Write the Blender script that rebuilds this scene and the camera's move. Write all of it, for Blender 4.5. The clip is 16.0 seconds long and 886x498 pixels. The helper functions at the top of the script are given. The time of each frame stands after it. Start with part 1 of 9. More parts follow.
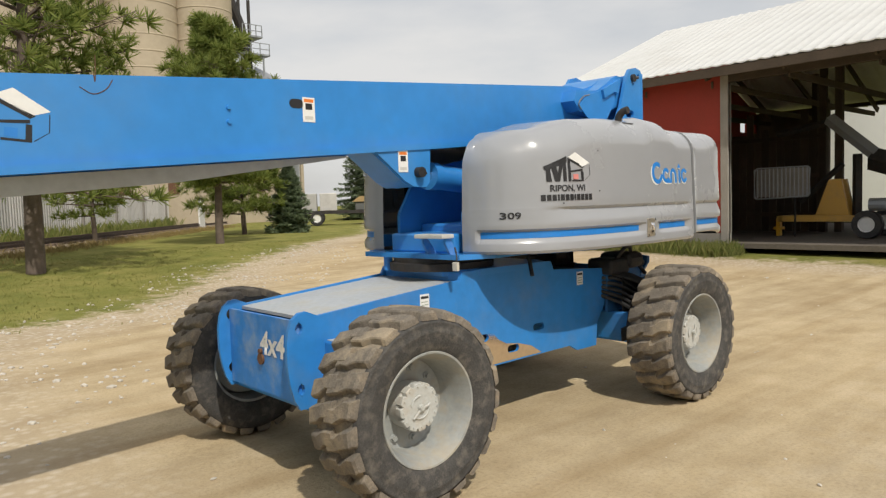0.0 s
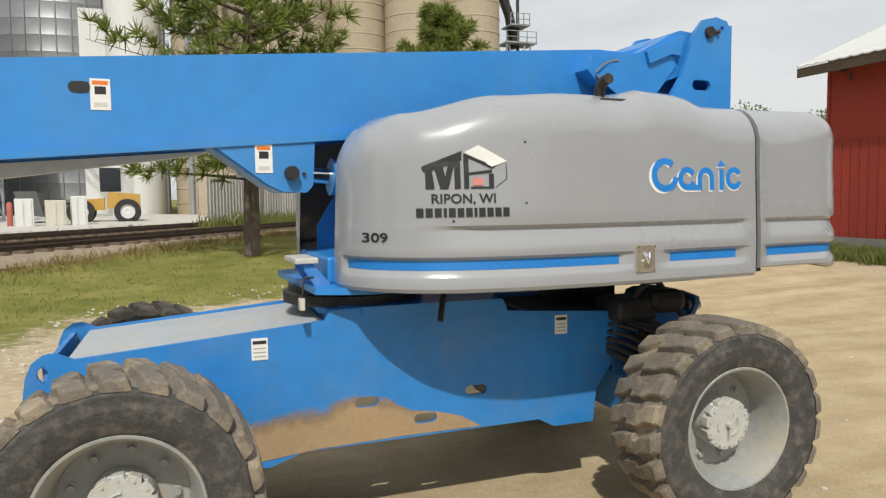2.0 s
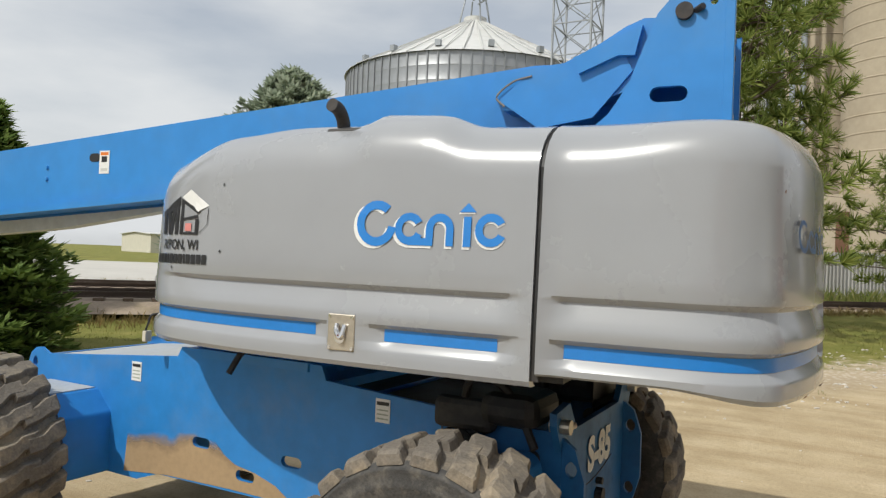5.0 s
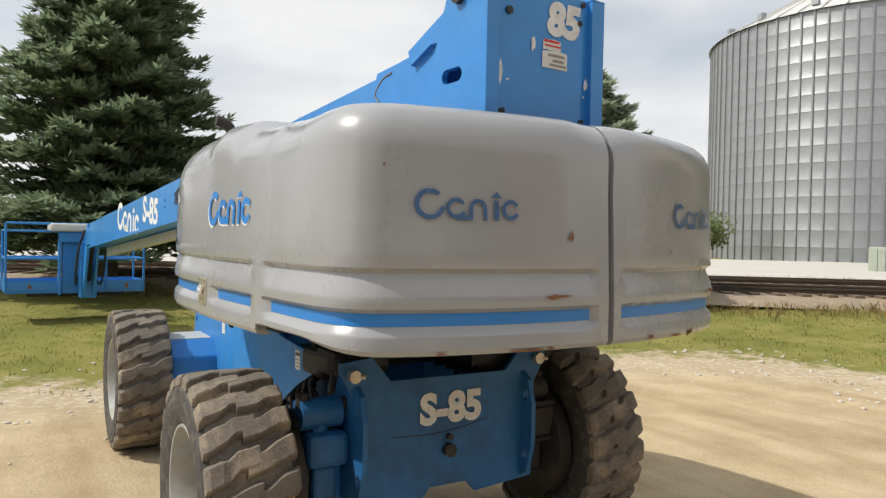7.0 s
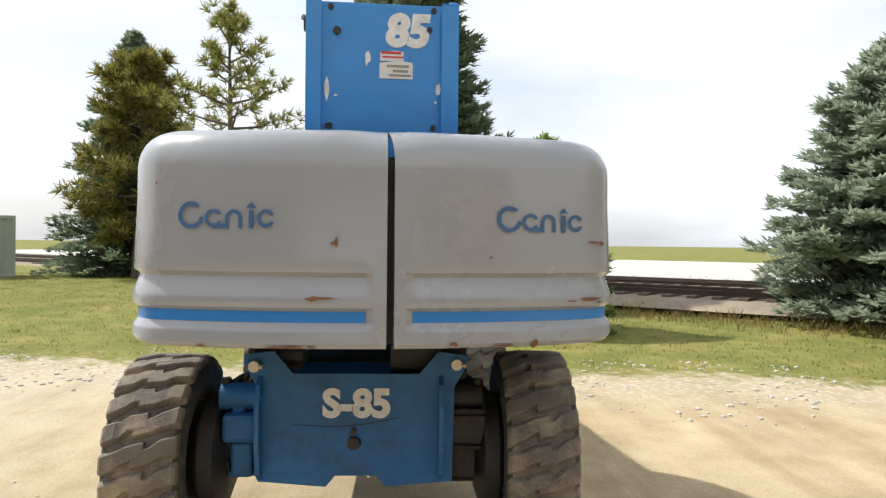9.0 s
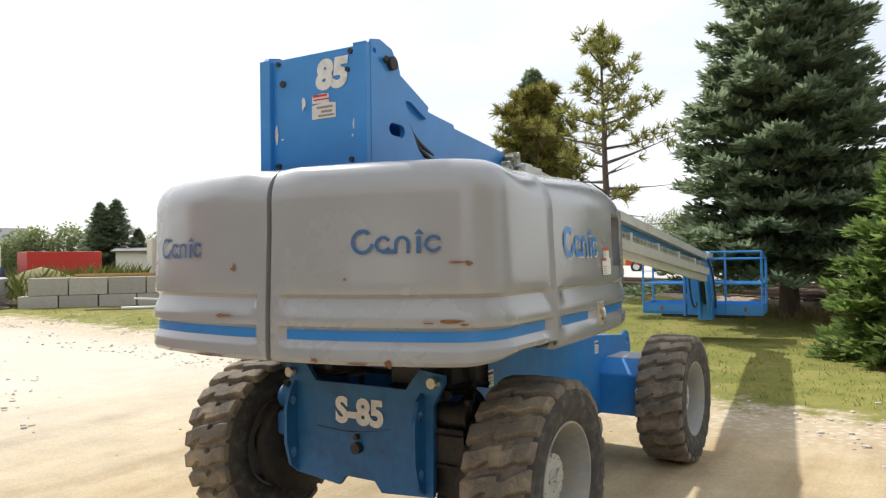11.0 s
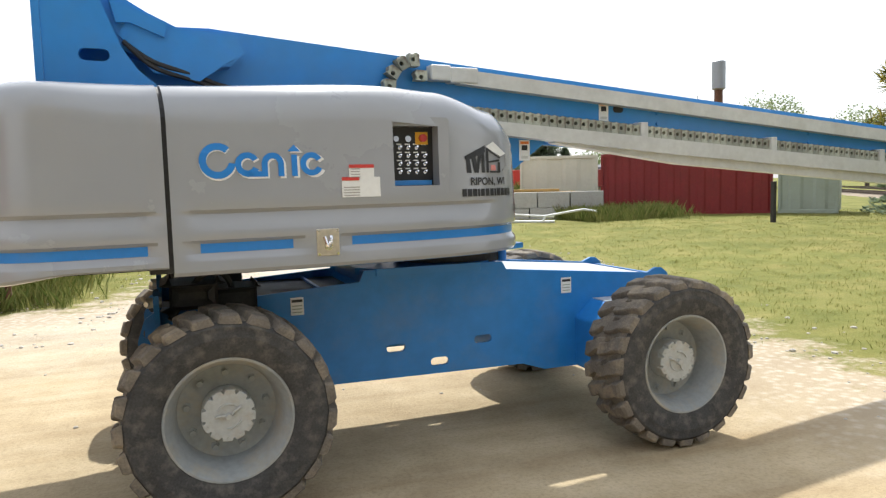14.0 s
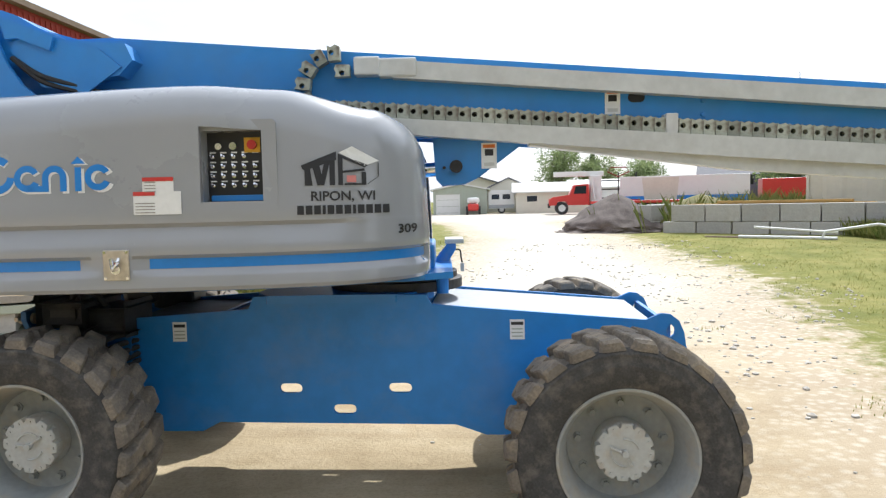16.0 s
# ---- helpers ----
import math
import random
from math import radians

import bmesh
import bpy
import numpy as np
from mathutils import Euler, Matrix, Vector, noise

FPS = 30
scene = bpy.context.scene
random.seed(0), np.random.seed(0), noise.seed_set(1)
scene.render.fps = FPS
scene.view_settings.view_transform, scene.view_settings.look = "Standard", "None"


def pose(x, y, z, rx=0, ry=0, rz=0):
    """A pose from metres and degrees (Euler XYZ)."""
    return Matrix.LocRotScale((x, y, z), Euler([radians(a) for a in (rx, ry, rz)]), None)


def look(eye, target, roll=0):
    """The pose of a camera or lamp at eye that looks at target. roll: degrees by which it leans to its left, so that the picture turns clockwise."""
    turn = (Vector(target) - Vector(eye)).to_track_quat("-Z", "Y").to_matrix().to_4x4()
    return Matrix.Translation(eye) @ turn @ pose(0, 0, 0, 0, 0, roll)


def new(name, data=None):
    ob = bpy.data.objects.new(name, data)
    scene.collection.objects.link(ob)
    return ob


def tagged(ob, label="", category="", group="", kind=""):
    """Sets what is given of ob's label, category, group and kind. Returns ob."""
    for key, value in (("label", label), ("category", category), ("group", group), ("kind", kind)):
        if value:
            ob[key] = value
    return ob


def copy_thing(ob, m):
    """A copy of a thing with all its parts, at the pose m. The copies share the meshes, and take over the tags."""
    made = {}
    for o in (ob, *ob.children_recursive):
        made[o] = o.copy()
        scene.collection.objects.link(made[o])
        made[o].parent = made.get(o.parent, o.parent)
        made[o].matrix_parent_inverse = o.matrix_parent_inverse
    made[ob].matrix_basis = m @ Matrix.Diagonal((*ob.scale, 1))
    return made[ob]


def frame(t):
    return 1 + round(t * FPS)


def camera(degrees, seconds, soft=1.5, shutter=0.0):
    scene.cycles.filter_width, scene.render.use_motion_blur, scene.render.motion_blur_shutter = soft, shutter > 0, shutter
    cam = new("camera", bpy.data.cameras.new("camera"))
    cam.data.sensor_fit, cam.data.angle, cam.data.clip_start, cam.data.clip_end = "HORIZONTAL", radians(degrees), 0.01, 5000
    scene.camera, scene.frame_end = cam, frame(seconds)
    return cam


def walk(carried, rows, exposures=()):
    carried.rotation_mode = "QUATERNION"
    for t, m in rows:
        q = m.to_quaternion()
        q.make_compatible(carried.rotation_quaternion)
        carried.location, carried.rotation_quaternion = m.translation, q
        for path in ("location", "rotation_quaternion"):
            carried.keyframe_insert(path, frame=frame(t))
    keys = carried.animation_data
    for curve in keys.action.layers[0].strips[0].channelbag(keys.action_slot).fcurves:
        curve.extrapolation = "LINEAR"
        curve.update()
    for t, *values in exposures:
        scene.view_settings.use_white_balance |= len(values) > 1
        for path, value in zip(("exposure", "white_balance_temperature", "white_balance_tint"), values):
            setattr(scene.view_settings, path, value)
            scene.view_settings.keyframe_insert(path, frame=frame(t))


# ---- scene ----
cam = camera(63.7, 16.0, soft=1.3)
PATH = [
    (0, (3.903, 4.078, 1.688), (2.568, 2.595, 1.557), -1.8),
    (0.5, (3.218, 4.074, 1.702), (1.97, 2.52, 1.532), -1.0),
    (1, (2.511, 4.052, 1.749), (1.443, 2.373, 1.546), -1.5),
    (1.5, (1.83, 4.096, 1.769), (0.997, 2.287, 1.587), -0.8),
    (2, (1.129, 4.079, 1.772), (0.465, 2.198, 1.624), -0.7),
    (2.5, (0.438, 4.096, 1.788), (-0.034, 2.155, 1.693), -0.2),
    (3, (-0.227, 4.055, 1.812), (-0.584, 2.087, 1.824), -0.2),
    (3.5, (-0.886, 3.98, 1.799), (-1.066, 1.992, 1.913), 1.0),
    (5.8, (-3.514, 2.718, 1.69), (-2.134, 1.271, 1.634), 1.4),
    (6, (-3.725, 2.58, 1.678), (-2.287, 1.192, 1.609), 1.3),
    (6.5, (-4.307, 2.216, 1.719), (-2.715, 1.006, 1.655), 1.0),
    (7, (-4.794, 1.868, 1.742), (-3.081, 0.837, 1.712), 1.2),
    (7.5, (-5.176, 1.348, 1.765), (-3.346, 0.541, 1.747), 0.3),
    (8, (-5.525, 0.842, 1.781), (-3.619, 0.238, 1.738), 0.4),
    (8.2, (-5.603, 0.641, 1.753), (-3.671, 0.125, 1.718), 0.5),
    (10.3, (-5.504, -1.976, 1.763), (-3.635, -1.263, 1.768), -0.2),
    (10.5, (-5.375, -2.19, 1.765), (-3.554, -1.364, 1.779), -0.4),
    (11, (-5.009, -2.766, 1.778), (-3.333, -1.674, 1.81), -0.9),
    (11.5, (-4.574, -3.206, 1.765), (-3.071, -1.888, 1.818), -0.1),
    (12, (-4.011, -3.658, 1.766), (-2.692, -2.157, 1.85), -0.7),
    (12.5, (-3.459, -4.034, 1.732), (-2.338, -2.38, 1.817), -0.1),
    (13, (-2.876, -4.404, 1.747), (-1.928, -2.643, 1.709), -0.9),
    (13.5, (-2.31, -4.696, 1.709), (-1.497, -2.877, 1.531), -1.0),
    (14, (-1.62, -4.85, 1.721), (-0.915, -2.986, 1.544), -1.4),
    (14.5, (-0.973, -4.903, 1.706), (-0.447, -2.977, 1.59), -0.6),
    (15, (-0.377, -4.774, 1.692), (-0.113, -2.794, 1.601), -0.7),
    (15.5, (0.233, -4.615, 1.676), (0.235, -2.619, 1.556), -0.9),
    (16, (0.843, -4.337, 1.703), (0.703, -2.346, 1.57), -1.3),
]
EXPOSURE = [(0, -0.20, 6750, 9), (1.3, -0.13, 6850, 9), (2.5, -0.23, 6350, 7), (3.5, -0.27, 6380, 7), (6, -0.12, 6450, 8), (7, 0.05, 6600, 9), (8.2, 0.38, 6250, 8), (10.5, 0.40, 6380, 9), (12.5, 0.25, 6330, 9), (14, 0.57, 6180, 9), (15, 0.52, 5980, 9), (16, 0.56, 5900, 9)]
walk(cam, [(t, look(eye, target, roll)) for t, eye, target, roll in PATH], EXPOSURE)

# ---- light ----
SUN = Vector((0.30, 0.80, 1.0)).normalized()
world = bpy.data.worlds.new("sky")
scene.world = world
world.use_nodes = True
wn, wl = world.node_tree.nodes, world.node_tree.links
wn.clear()
sky = wn.new("ShaderNodeTexSky")
sky.sky_type, sky.sun_disc = "NISHITA", False
sky.sun_elevation = math.asin(SUN.z)
sky.sun_rotation = math.atan2(SUN.x, SUN.y)
sky.air_density, sky.dust_density, sky.ozone_density = 1.0, 3.0, 1.0
# thin white summer cloud over the blue
wtc = wn.new("ShaderNodeTexCoord")
wmap = wn.new("ShaderNodeMapping")
wmap.inputs["Scale"].default_value = (1.2, 1.2, 4.0)
wnoise = wn.new("ShaderNodeTexNoise")
wnoise.inputs["Scale"].default_value, wnoise.inputs["Detail"].default_value = 1.6, 7.0
wramp = wn.new("ShaderNodeValToRGB")
wramp.color_ramp.elements[0].position, wramp.color_ramp.elements[0].color = 0.36, (0.49, 0.49, 0.49, 1)
wramp.color_ramp.elements[1].position, wramp.color_ramp.elements[1].color = 0.62, (0.96, 0.96, 0.96, 1)
wmix = wn.new("ShaderNodeMix")
wmix.data_type = "RGBA"
wmix.inputs["B"].default_value = (7.3, 7.35, 7.5, 1)
wbg = wn.new("ShaderNodeBackground")
wbg.inputs["Strength"].default_value = 0.12
wout = wn.new("ShaderNodeOutputWorld")
wl.new(wtc.outputs["Generated"], wmap.inputs["Vector"])
wl.new(wmap.outputs["Vector"], wnoise.inputs["Vector"])
wl.new(wnoise.outputs["Fac"], wramp.inputs["Fac"])
wl.new(wramp.outputs["Color"], wmix.inputs["Factor"])
wl.new(sky.outputs["Color"], wmix.inputs["A"])
wl.new(wmix.outputs["Result"], wbg.inputs["Color"])
wl.new(wbg.outputs["Background"], wout.inputs["Surface"])
sun = new("sun", bpy.data.lights.new("sun", "SUN"))
sun.data.energy, sun.data.angle, sun.data.color = 3.6, radians(0.9), (1.0, 0.955, 0.88)
sun.matrix_world = look(SUN * 60, (0, 0, 0))


# ---- materials ----
def mat(name, base, rough=0.6, metal=0.0, coat=0.0, var=0.25, scale=3.0, fine=40.0, dirt=None, dirt_amt=0.0, dirt_scale=2.0, bump=0.15, bump_scale=None, random_obj=0.0, spec=0.5):
    """A painted or natural surface: base colour with variation at two scales, stains of a second colour, fine relief."""
    m = bpy.data.materials.new(name)
    m.use_nodes = True
    n, l = m.node_tree.nodes, m.node_tree.links
    b = n["Principled BSDF"]
    tc = n.new("ShaderNodeTexCoord")
    big, small = n.new("ShaderNodeTexNoise"), n.new("ShaderNodeTexNoise")
    big.inputs["Scale"].default_value, big.inputs["Detail"].default_value = scale, 6
    small.inputs["Scale"].default_value, small.inputs["Detail"].default_value = fine, 4
    for t in (big, small):
        l.new(tc.outputs["Object"], t.inputs["Vector"])
    add = n.new("ShaderNodeMath")
    add.operation = "ADD"
    l.new(big.outputs["Fac"], add.inputs[0])
    l.new(small.outputs["Fac"], add.inputs[1])
    rng = n.new("ShaderNodeMapRange")
    rng.inputs["From Min"].default_value, rng.inputs["From Max"].default_value = 0.6, 1.4
    rng.inputs["To Min"].default_value, rng.inputs["To Max"].default_value = 1 - var, 1 + var
    l.new(add.outputs[0], rng.inputs["Value"])
    scl = n.new("ShaderNodeVectorMath")
    scl.operation = "SCALE"
    scl.inputs[0].default_value = base
    last = rng.outputs["Result"]
    if random_obj:
        oi, rr, mul = n.new("ShaderNodeObjectInfo"), n.new("ShaderNodeMapRange"), n.new("ShaderNodeMath")
        rr.inputs["To Min"].default_value, rr.inputs["To Max"].default_value = 1 - random_obj, 1 + random_obj
        l.new(oi.outputs["Random"], rr.inputs["Value"])
        mul.operation = "MULTIPLY"
        l.new(last, mul.inputs[0])
        l.new(rr.outputs["Result"], mul.inputs[1])
        last = mul.outputs[0]
    l.new(last, scl.inputs["Scale"])
    col = scl.outputs["Vector"]
    if dirt:
        dn, dr, mx = n.new("ShaderNodeTexNoise"), n.new("ShaderNodeMapRange"), n.new("ShaderNodeMix")
        dn.inputs["Scale"].default_value, dn.inputs["Detail"].default_value, dn.inputs["Roughness"].default_value = dirt_scale, 9, 0.65
        l.new(tc.outputs["Object"], dn.inputs["Vector"])
        dr.inputs["From Min"].default_value, dr.inputs["From Max"].default_value = 0.48, 0.72
        dr.inputs["To Max"].default_value = dirt_amt
        l.new(dn.outputs["Fac"], dr.inputs["Value"])
        mx.data_type = "RGBA"
        mx.inputs["B"].default_value = (*dirt, 1)
        l.new(dr.outputs["Result"], mx.inputs["Factor"])
        l.new(col, mx.inputs["A"])
        col = mx.outputs["Result"]
        rmx = n.new("ShaderNodeMapRange")
        rmx.inputs["To Min"].default_value, rmx.inputs["To Max"].default_value = rough, min(1, rough + 0.35)
        l.new(dr.outputs["Result"], rmx.inputs["Value"])
        l.new(rmx.outputs["Result"], b.inputs["Roughness"])
    else:
        b.inputs["Roughness"].default_value = rough
    l.new(col, b.inputs["Base Color"])
    b.inputs["Metallic"].default_value = metal
    b.inputs["Coat Weight"].default_value = coat
    b.inputs["Coat Roughness"].default_value = 0.12
    b.inputs["Specular IOR Level"].default_value = spec
    if bump:
        bp = n.new("ShaderNodeBump")
        bp.inputs["Strength"].default_value, bp.inputs["Distance"].default_value = bump, 0.01
        src = small
        if bump_scale:
            src = n.new("ShaderNodeTexNoise")
            src.inputs["Scale"].default_value, src.inputs["Detail"].default_value = bump_scale, 6
            l.new(tc.outputs["Object"], src.inputs["Vector"])
        l.new(src.outputs["Fac"], bp.inputs["Height"])
        l.new(bp.outputs["Normal"], b.inputs["Normal"])
    return m


def leafy(name, base, tip, trans=0.35):
    """Foliage: colour differs clump by clump, some light passes through."""
    m = bpy.data.materials.new(name)
    m.use_nodes = True
    n, l = m.node_tree.nodes, m.node_tree.links
    b, out = n["Principled BSDF"], n["Material Output"]
    geo, rmp = n.new("ShaderNodeNewGeometry"), n.new("ShaderNodeValToRGB")
    rmp.color_ramp.elements[0].color, rmp.color_ramp.elements[1].color = (*base, 1), (*tip, 1)
    l.new(geo.outputs["Random Per Island"], rmp.inputs["Fac"])
    l.new(rmp.outputs["Color"], b.inputs["Base Color"])
    b.inputs["Roughness"].default_value, b.inputs["Specular IOR Level"].default_value = 0.65, 0.25
    tr, mx = n.new("ShaderNodeBsdfTranslucent"), n.new("ShaderNodeMixShader")
    l.new(rmp.outputs["Color"], tr.inputs["Color"])
    mx.inputs["Fac"].default_value = trans
    l.new(b.outputs["BSDF"], mx.inputs[1])
    l.new(tr.outputs["BSDF"], mx.inputs[2])
    l.new(mx.outputs["Shader"], out.inputs["Surface"])
    return m


BLUE = mat("blue_paint", (0.030, 0.235, 0.62), 0.38, coat=0.25, var=0.10, scale=1.2, fine=9, dirt=(0.10, 0.24, 0.42), dirt_amt=0.35, dirt_scale=1.3, bump=0.03)
BLUE_WORN = mat("worn_blue_paint", (0.024, 0.20, 0.58), 0.5, var=0.14, scale=2.0, fine=16, dirt=(0.35, 0.42, 0.46), dirt_amt=0.6, dirt_scale=4.5, bump=0.06)
BLUE_CHASSIS = mat("dusty_blue_paint", (0.024, 0.215, 0.58), 0.5, coat=0.1, var=0.12, scale=1.5, fine=12, dirt=(0.22, 0.26, 0.30), dirt_amt=0.28, dirt_scale=2.2, bump=0.05)
# grimy rear paint, its base also lowered for the shade at the rear
BLUE_GRIME_SHADE = mat("grimy_blue_paint", (0.017, 0.130, 0.335), 0.5, var=0.18, scale=2.0, fine=16, dirt=(0.04, 0.055, 0.075), dirt_amt=0.65, dirt_scale=3.0, bump=0.06)
BLUE_DECAL = mat("blue_decal", (0.02, 0.21, 0.62), 0.35, coat=0.3, var=0.08, scale=4, bump=0.0)
BLUE_FADED = mat("faded_blue_decal", (0.045, 0.115, 0.26), 0.5, var=0.2, scale=6, bump=0.0)
GREY = mat("grey_gelcoat", (0.322, 0.332, 0.350), 0.24, coat=0.6, var=0.035, scale=0.9, fine=5, dirt=(0.285, 0.285, 0.285), dirt_amt=0.3, dirt_scale=0.9, bump=0.0)
DECK = mat("grey_deck_paint", (0.40, 0.43, 0.46), 0.6, var=0.14, scale=2.5, fine=30, dirt=(0.46, 0.38, 0.22), dirt_amt=0.4, dirt_scale=2.4, bump=0.12)
RUBBER = mat("dusty_rubber", (0.055, 0.053, 0.051), 0.85, var=0.4, scale=9, fine=90, dirt=(0.20, 0.18, 0.15), dirt_amt=0.65, dirt_scale=14, bump=0.35)
TREAD = mat("dusty_tread", (0.165, 0.143, 0.117), 0.92, var=0.32, scale=7, fine=80, dirt=(0.40, 0.325, 0.225), dirt_amt=0.85, dirt_scale=5.0, bump=0.4)
RIM = mat("grey_rim_paint", (0.295, 0.31, 0.305), 0.55, var=0.16, scale=4, fine=30, dirt=(0.42, 0.34, 0.22), dirt_amt=0.6, dirt_scale=5, bump=0.06)
HUB = mat("hub_paint", (0.48, 0.49, 0.47), 0.5, var=0.12, scale=8, fine=50, dirt=(0.38, 0.27, 0.15), dirt_amt=0.5, dirt_scale=9, bump=0.08)
BLACK = mat("black_rubber", (0.018, 0.018, 0.019), 0.55, var=0.3, scale=8, dirt=(0.12, 0.10, 0.08), dirt_amt=0.35, dirt_scale=5, bump=0.1)
DARK = mat("oily_dark_steel", (0.035, 0.033, 0.032), 0.55, metal=0.3, var=0.4, scale=7, dirt=(0.10, 0.07, 0.05), dirt_amt=0.6, dirt_scale=6, bump=0.15)
RUST = mat("rusty_steel", (0.13, 0.065, 0.035), 0.85, var=0.4, scale=9, fine=60, bump=0.3)
CHROME = mat("chrome_rod", (0.75, 0.75, 0.76), 0.12, metal=1.0, var=0.05, bump=0.0)
ZINC = mat("zinc_plate", (0.55, 0.50, 0.42), 0.4, metal=0.8, var=0.15, scale=20, bump=0.03)
WHITE = mat("white_decal", (0.78, 0.78, 0.76), 0.5, var=0.06, scale=8, bump=0.0)
WORN_WHITE = mat("worn_white_decal", (0.72, 0.72, 0.70), 0.55, var=0.15, scale=12, dirt=(0.35, 0.40, 0.45), dirt_amt=0.5, dirt_scale=14, bump=0.0)
INK = mat("black_ink", (0.02, 0.02, 0.022), 0.5, var=0.1, bump=0.0)
RED_INK = mat("red_ink", (0.55, 0.04, 0.03), 0.5, var=0.1, bump=0.0)
PINK_INK = mat("pale_red_ink", (0.62, 0.22, 0.20), 0.5, var=0.1, bump=0.0)
YELLOW = mat("yellow_paint", (0.75, 0.42, 0.03), 0.5, var=0.1, bump=0.02)
ORANGE_INK = mat("orange_ink", (0.75, 0.20, 0.03), 0.5, var=0.1, bump=0.0)
CHIP = mat("bare_chip", (0.22, 0.10, 0.045), 0.8, var=0.35, scale=30, bump=0.1)
TRAY = mat("galvanised_tray", (0.60, 0.60, 0.57), 0.45, metal=0.15, var=0.09, scale=2.5, fine=20, dirt=(0.40, 0.38, 0.34), dirt_amt=0.35, dirt_scale=4, bump=0.05)
LINK = mat("chain_link", (0.36, 0.37, 0.30), 0.55, metal=0.2, var=0.25, scale=20, dirt=(0.13, 0.08, 0.06), dirt_amt=0.8, dirt_scale=12, bump=0.15, random_obj=0.3)
RED_WOOD = mat("red_barn_siding", (0.30, 0.035, 0.022), 0.75, var=0.14, scale=1.0, fine=25, dirt=(0.22, 0.05, 0.03), dirt_amt=0.4, dirt_scale=1.2, bump=0.1, random_obj=0.10)
ROOF = mat("white_roof_sheet", (0.62, 0.62, 0.60), 0.4, var=0.08, scale=0.6, fine=10, dirt=(0.45, 0.43, 0.40), dirt_amt=0.35, dirt_scale=0.8, bump=0.05)
TIMBER = mat("old_timber", (0.16, 0.115, 0.075), 0.85, var=0.25, scale=2.5, fine=40, bump=0.3, random_obj=0.2)
# old timber darkened to put the barn's indoor shade into its colour
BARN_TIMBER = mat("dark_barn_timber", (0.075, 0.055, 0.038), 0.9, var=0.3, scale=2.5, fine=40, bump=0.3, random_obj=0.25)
GREY_TIMBER = mat("weathered_timber", (0.27, 0.25, 0.22), 0.88, var=0.22, scale=3, fine=45, bump=0.3, random_obj=0.15)
CONC = mat("silo_concrete", (0.42, 0.355, 0.26), 0.9, var=0.09, scale=0.25, fine=3, dirt=(0.33, 0.27, 0.19), dirt_amt=0.5, dirt_scale=0.35, bump=0.2)
BLOCK = mat("grey_concrete_block", (0.44, 0.425, 0.395), 0.9, var=0.2, scale=2, fine=18, dirt=(0.30, 0.265, 0.22), dirt_amt=0.5, dirt_scale=2.2, bump=0.3, random_obj=0.12)
BINSTEEL = mat("galvanised_bin_sheet", (0.31, 0.32, 0.33), 0.38, metal=0.55, var=0.10, scale=0.35, fine=3, dirt=(0.33, 0.34, 0.35), dirt_amt=0.4, dirt_scale=0.3, bump=0.03, random_obj=0.07)
STEEL = mat("grey_structural_steel", (0.33, 0.35, 0.37), 0.55, metal=0.4, var=0.12, scale=1, bump=0.05)
FENCE = mat("fence_sheet", (0.50, 0.49, 0.47), 0.5, metal=0.25, var=0.1, scale=0.8, dirt=(0.34, 0.32, 0.30), dirt_amt=0.5, dirt_scale=0.9, bump=0.06, random_obj=0.12)
CREAM = mat("cream_paint", (0.60, 0.57, 0.48), 0.6, var=0.08, scale=1, fine=8, dirt=(0.42, 0.40, 0.34), dirt_amt=0.3, bump=0.05)
OFFWHITE = mat("off_white_paint", (0.70, 0.70, 0.68), 0.55, var=0.07, scale=0.7, dirt=(0.5, 0.48, 0.45), dirt_amt=0.35, dirt_scale=0.7, bump=0.04)
RED_STEEL = mat("dark_red_container", (0.22, 0.018, 0.018), 0.6, var=0.14, scale=0.8, fine=9, dirt=(0.16, 0.04, 0.03), dirt_amt=0.5, dirt_scale=1.1, bump=0.06)
RED_PAINT = mat("red_vehicle_paint", (0.50, 0.03, 0.025), 0.35, coat=0.3, var=0.08, bump=0.02)
GREENISH = mat("pale_green_sheet", (0.36, 0.40, 0.33), 0.6, var=0.1, scale=0.8, dirt=(0.28, 0.28, 0.22), dirt_amt=0.4, bump=0.05)
GREY_ROOF = mat("grey_shingle", (0.13, 0.13, 0.14), 0.85, var=0.15, scale=2, bump=0.15)
PURPLE = mat("slate_purple_siding", (0.14, 0.12, 0.17), 0.7, var=0.1, scale=1, bump=0.05)
GLASS = mat("dark_window_glass", (0.02, 0.025, 0.03), 0.08, var=0.1, bump=0.0)
DARK_WALL = mat("dark_building_wall", (0.10, 0.105, 0.10), 0.7, var=0.15, scale=0.8, bump=0.05)
LOADER = mat("loader_yellow", (0.58, 0.34, 0.07), 0.5, var=0.12, scale=2, dirt=(0.3, 0.22, 0.12), dirt_amt=0.5, bump=0.05)
TEAL = mat("teal_sheet", (0.05, 0.22, 0.26), 0.6, var=0.12, bump=0.04)
PILE = mat("dark_aggregate", (0.125, 0.100, 0.088), 0.95, var=0.35, scale=3, fine=25, dirt=(0.22, 0.19, 0.165), dirt_amt=0.6, dirt_scale=1.6, bump=0.9)
BARK = mat("pine_bark", (0.13, 0.10, 0.08), 0.95, var=0.3, scale=6, fine=50, bump=0.7)
STONE = mat("pale_stone", (0.52, 0.48, 0.42), 0.9, var=0.2, scale=8, fine=50, bump=0.3)
SLEEPER = mat("sleeper_wood", (0.15, 0.11, 0.08), 0.9, var=0.25, scale=4, bump=0.3)
SPRUCE = leafy("spruce_needles", (0.12, 0.17, 0.105), (0.31, 0.37, 0.225), 0.5)
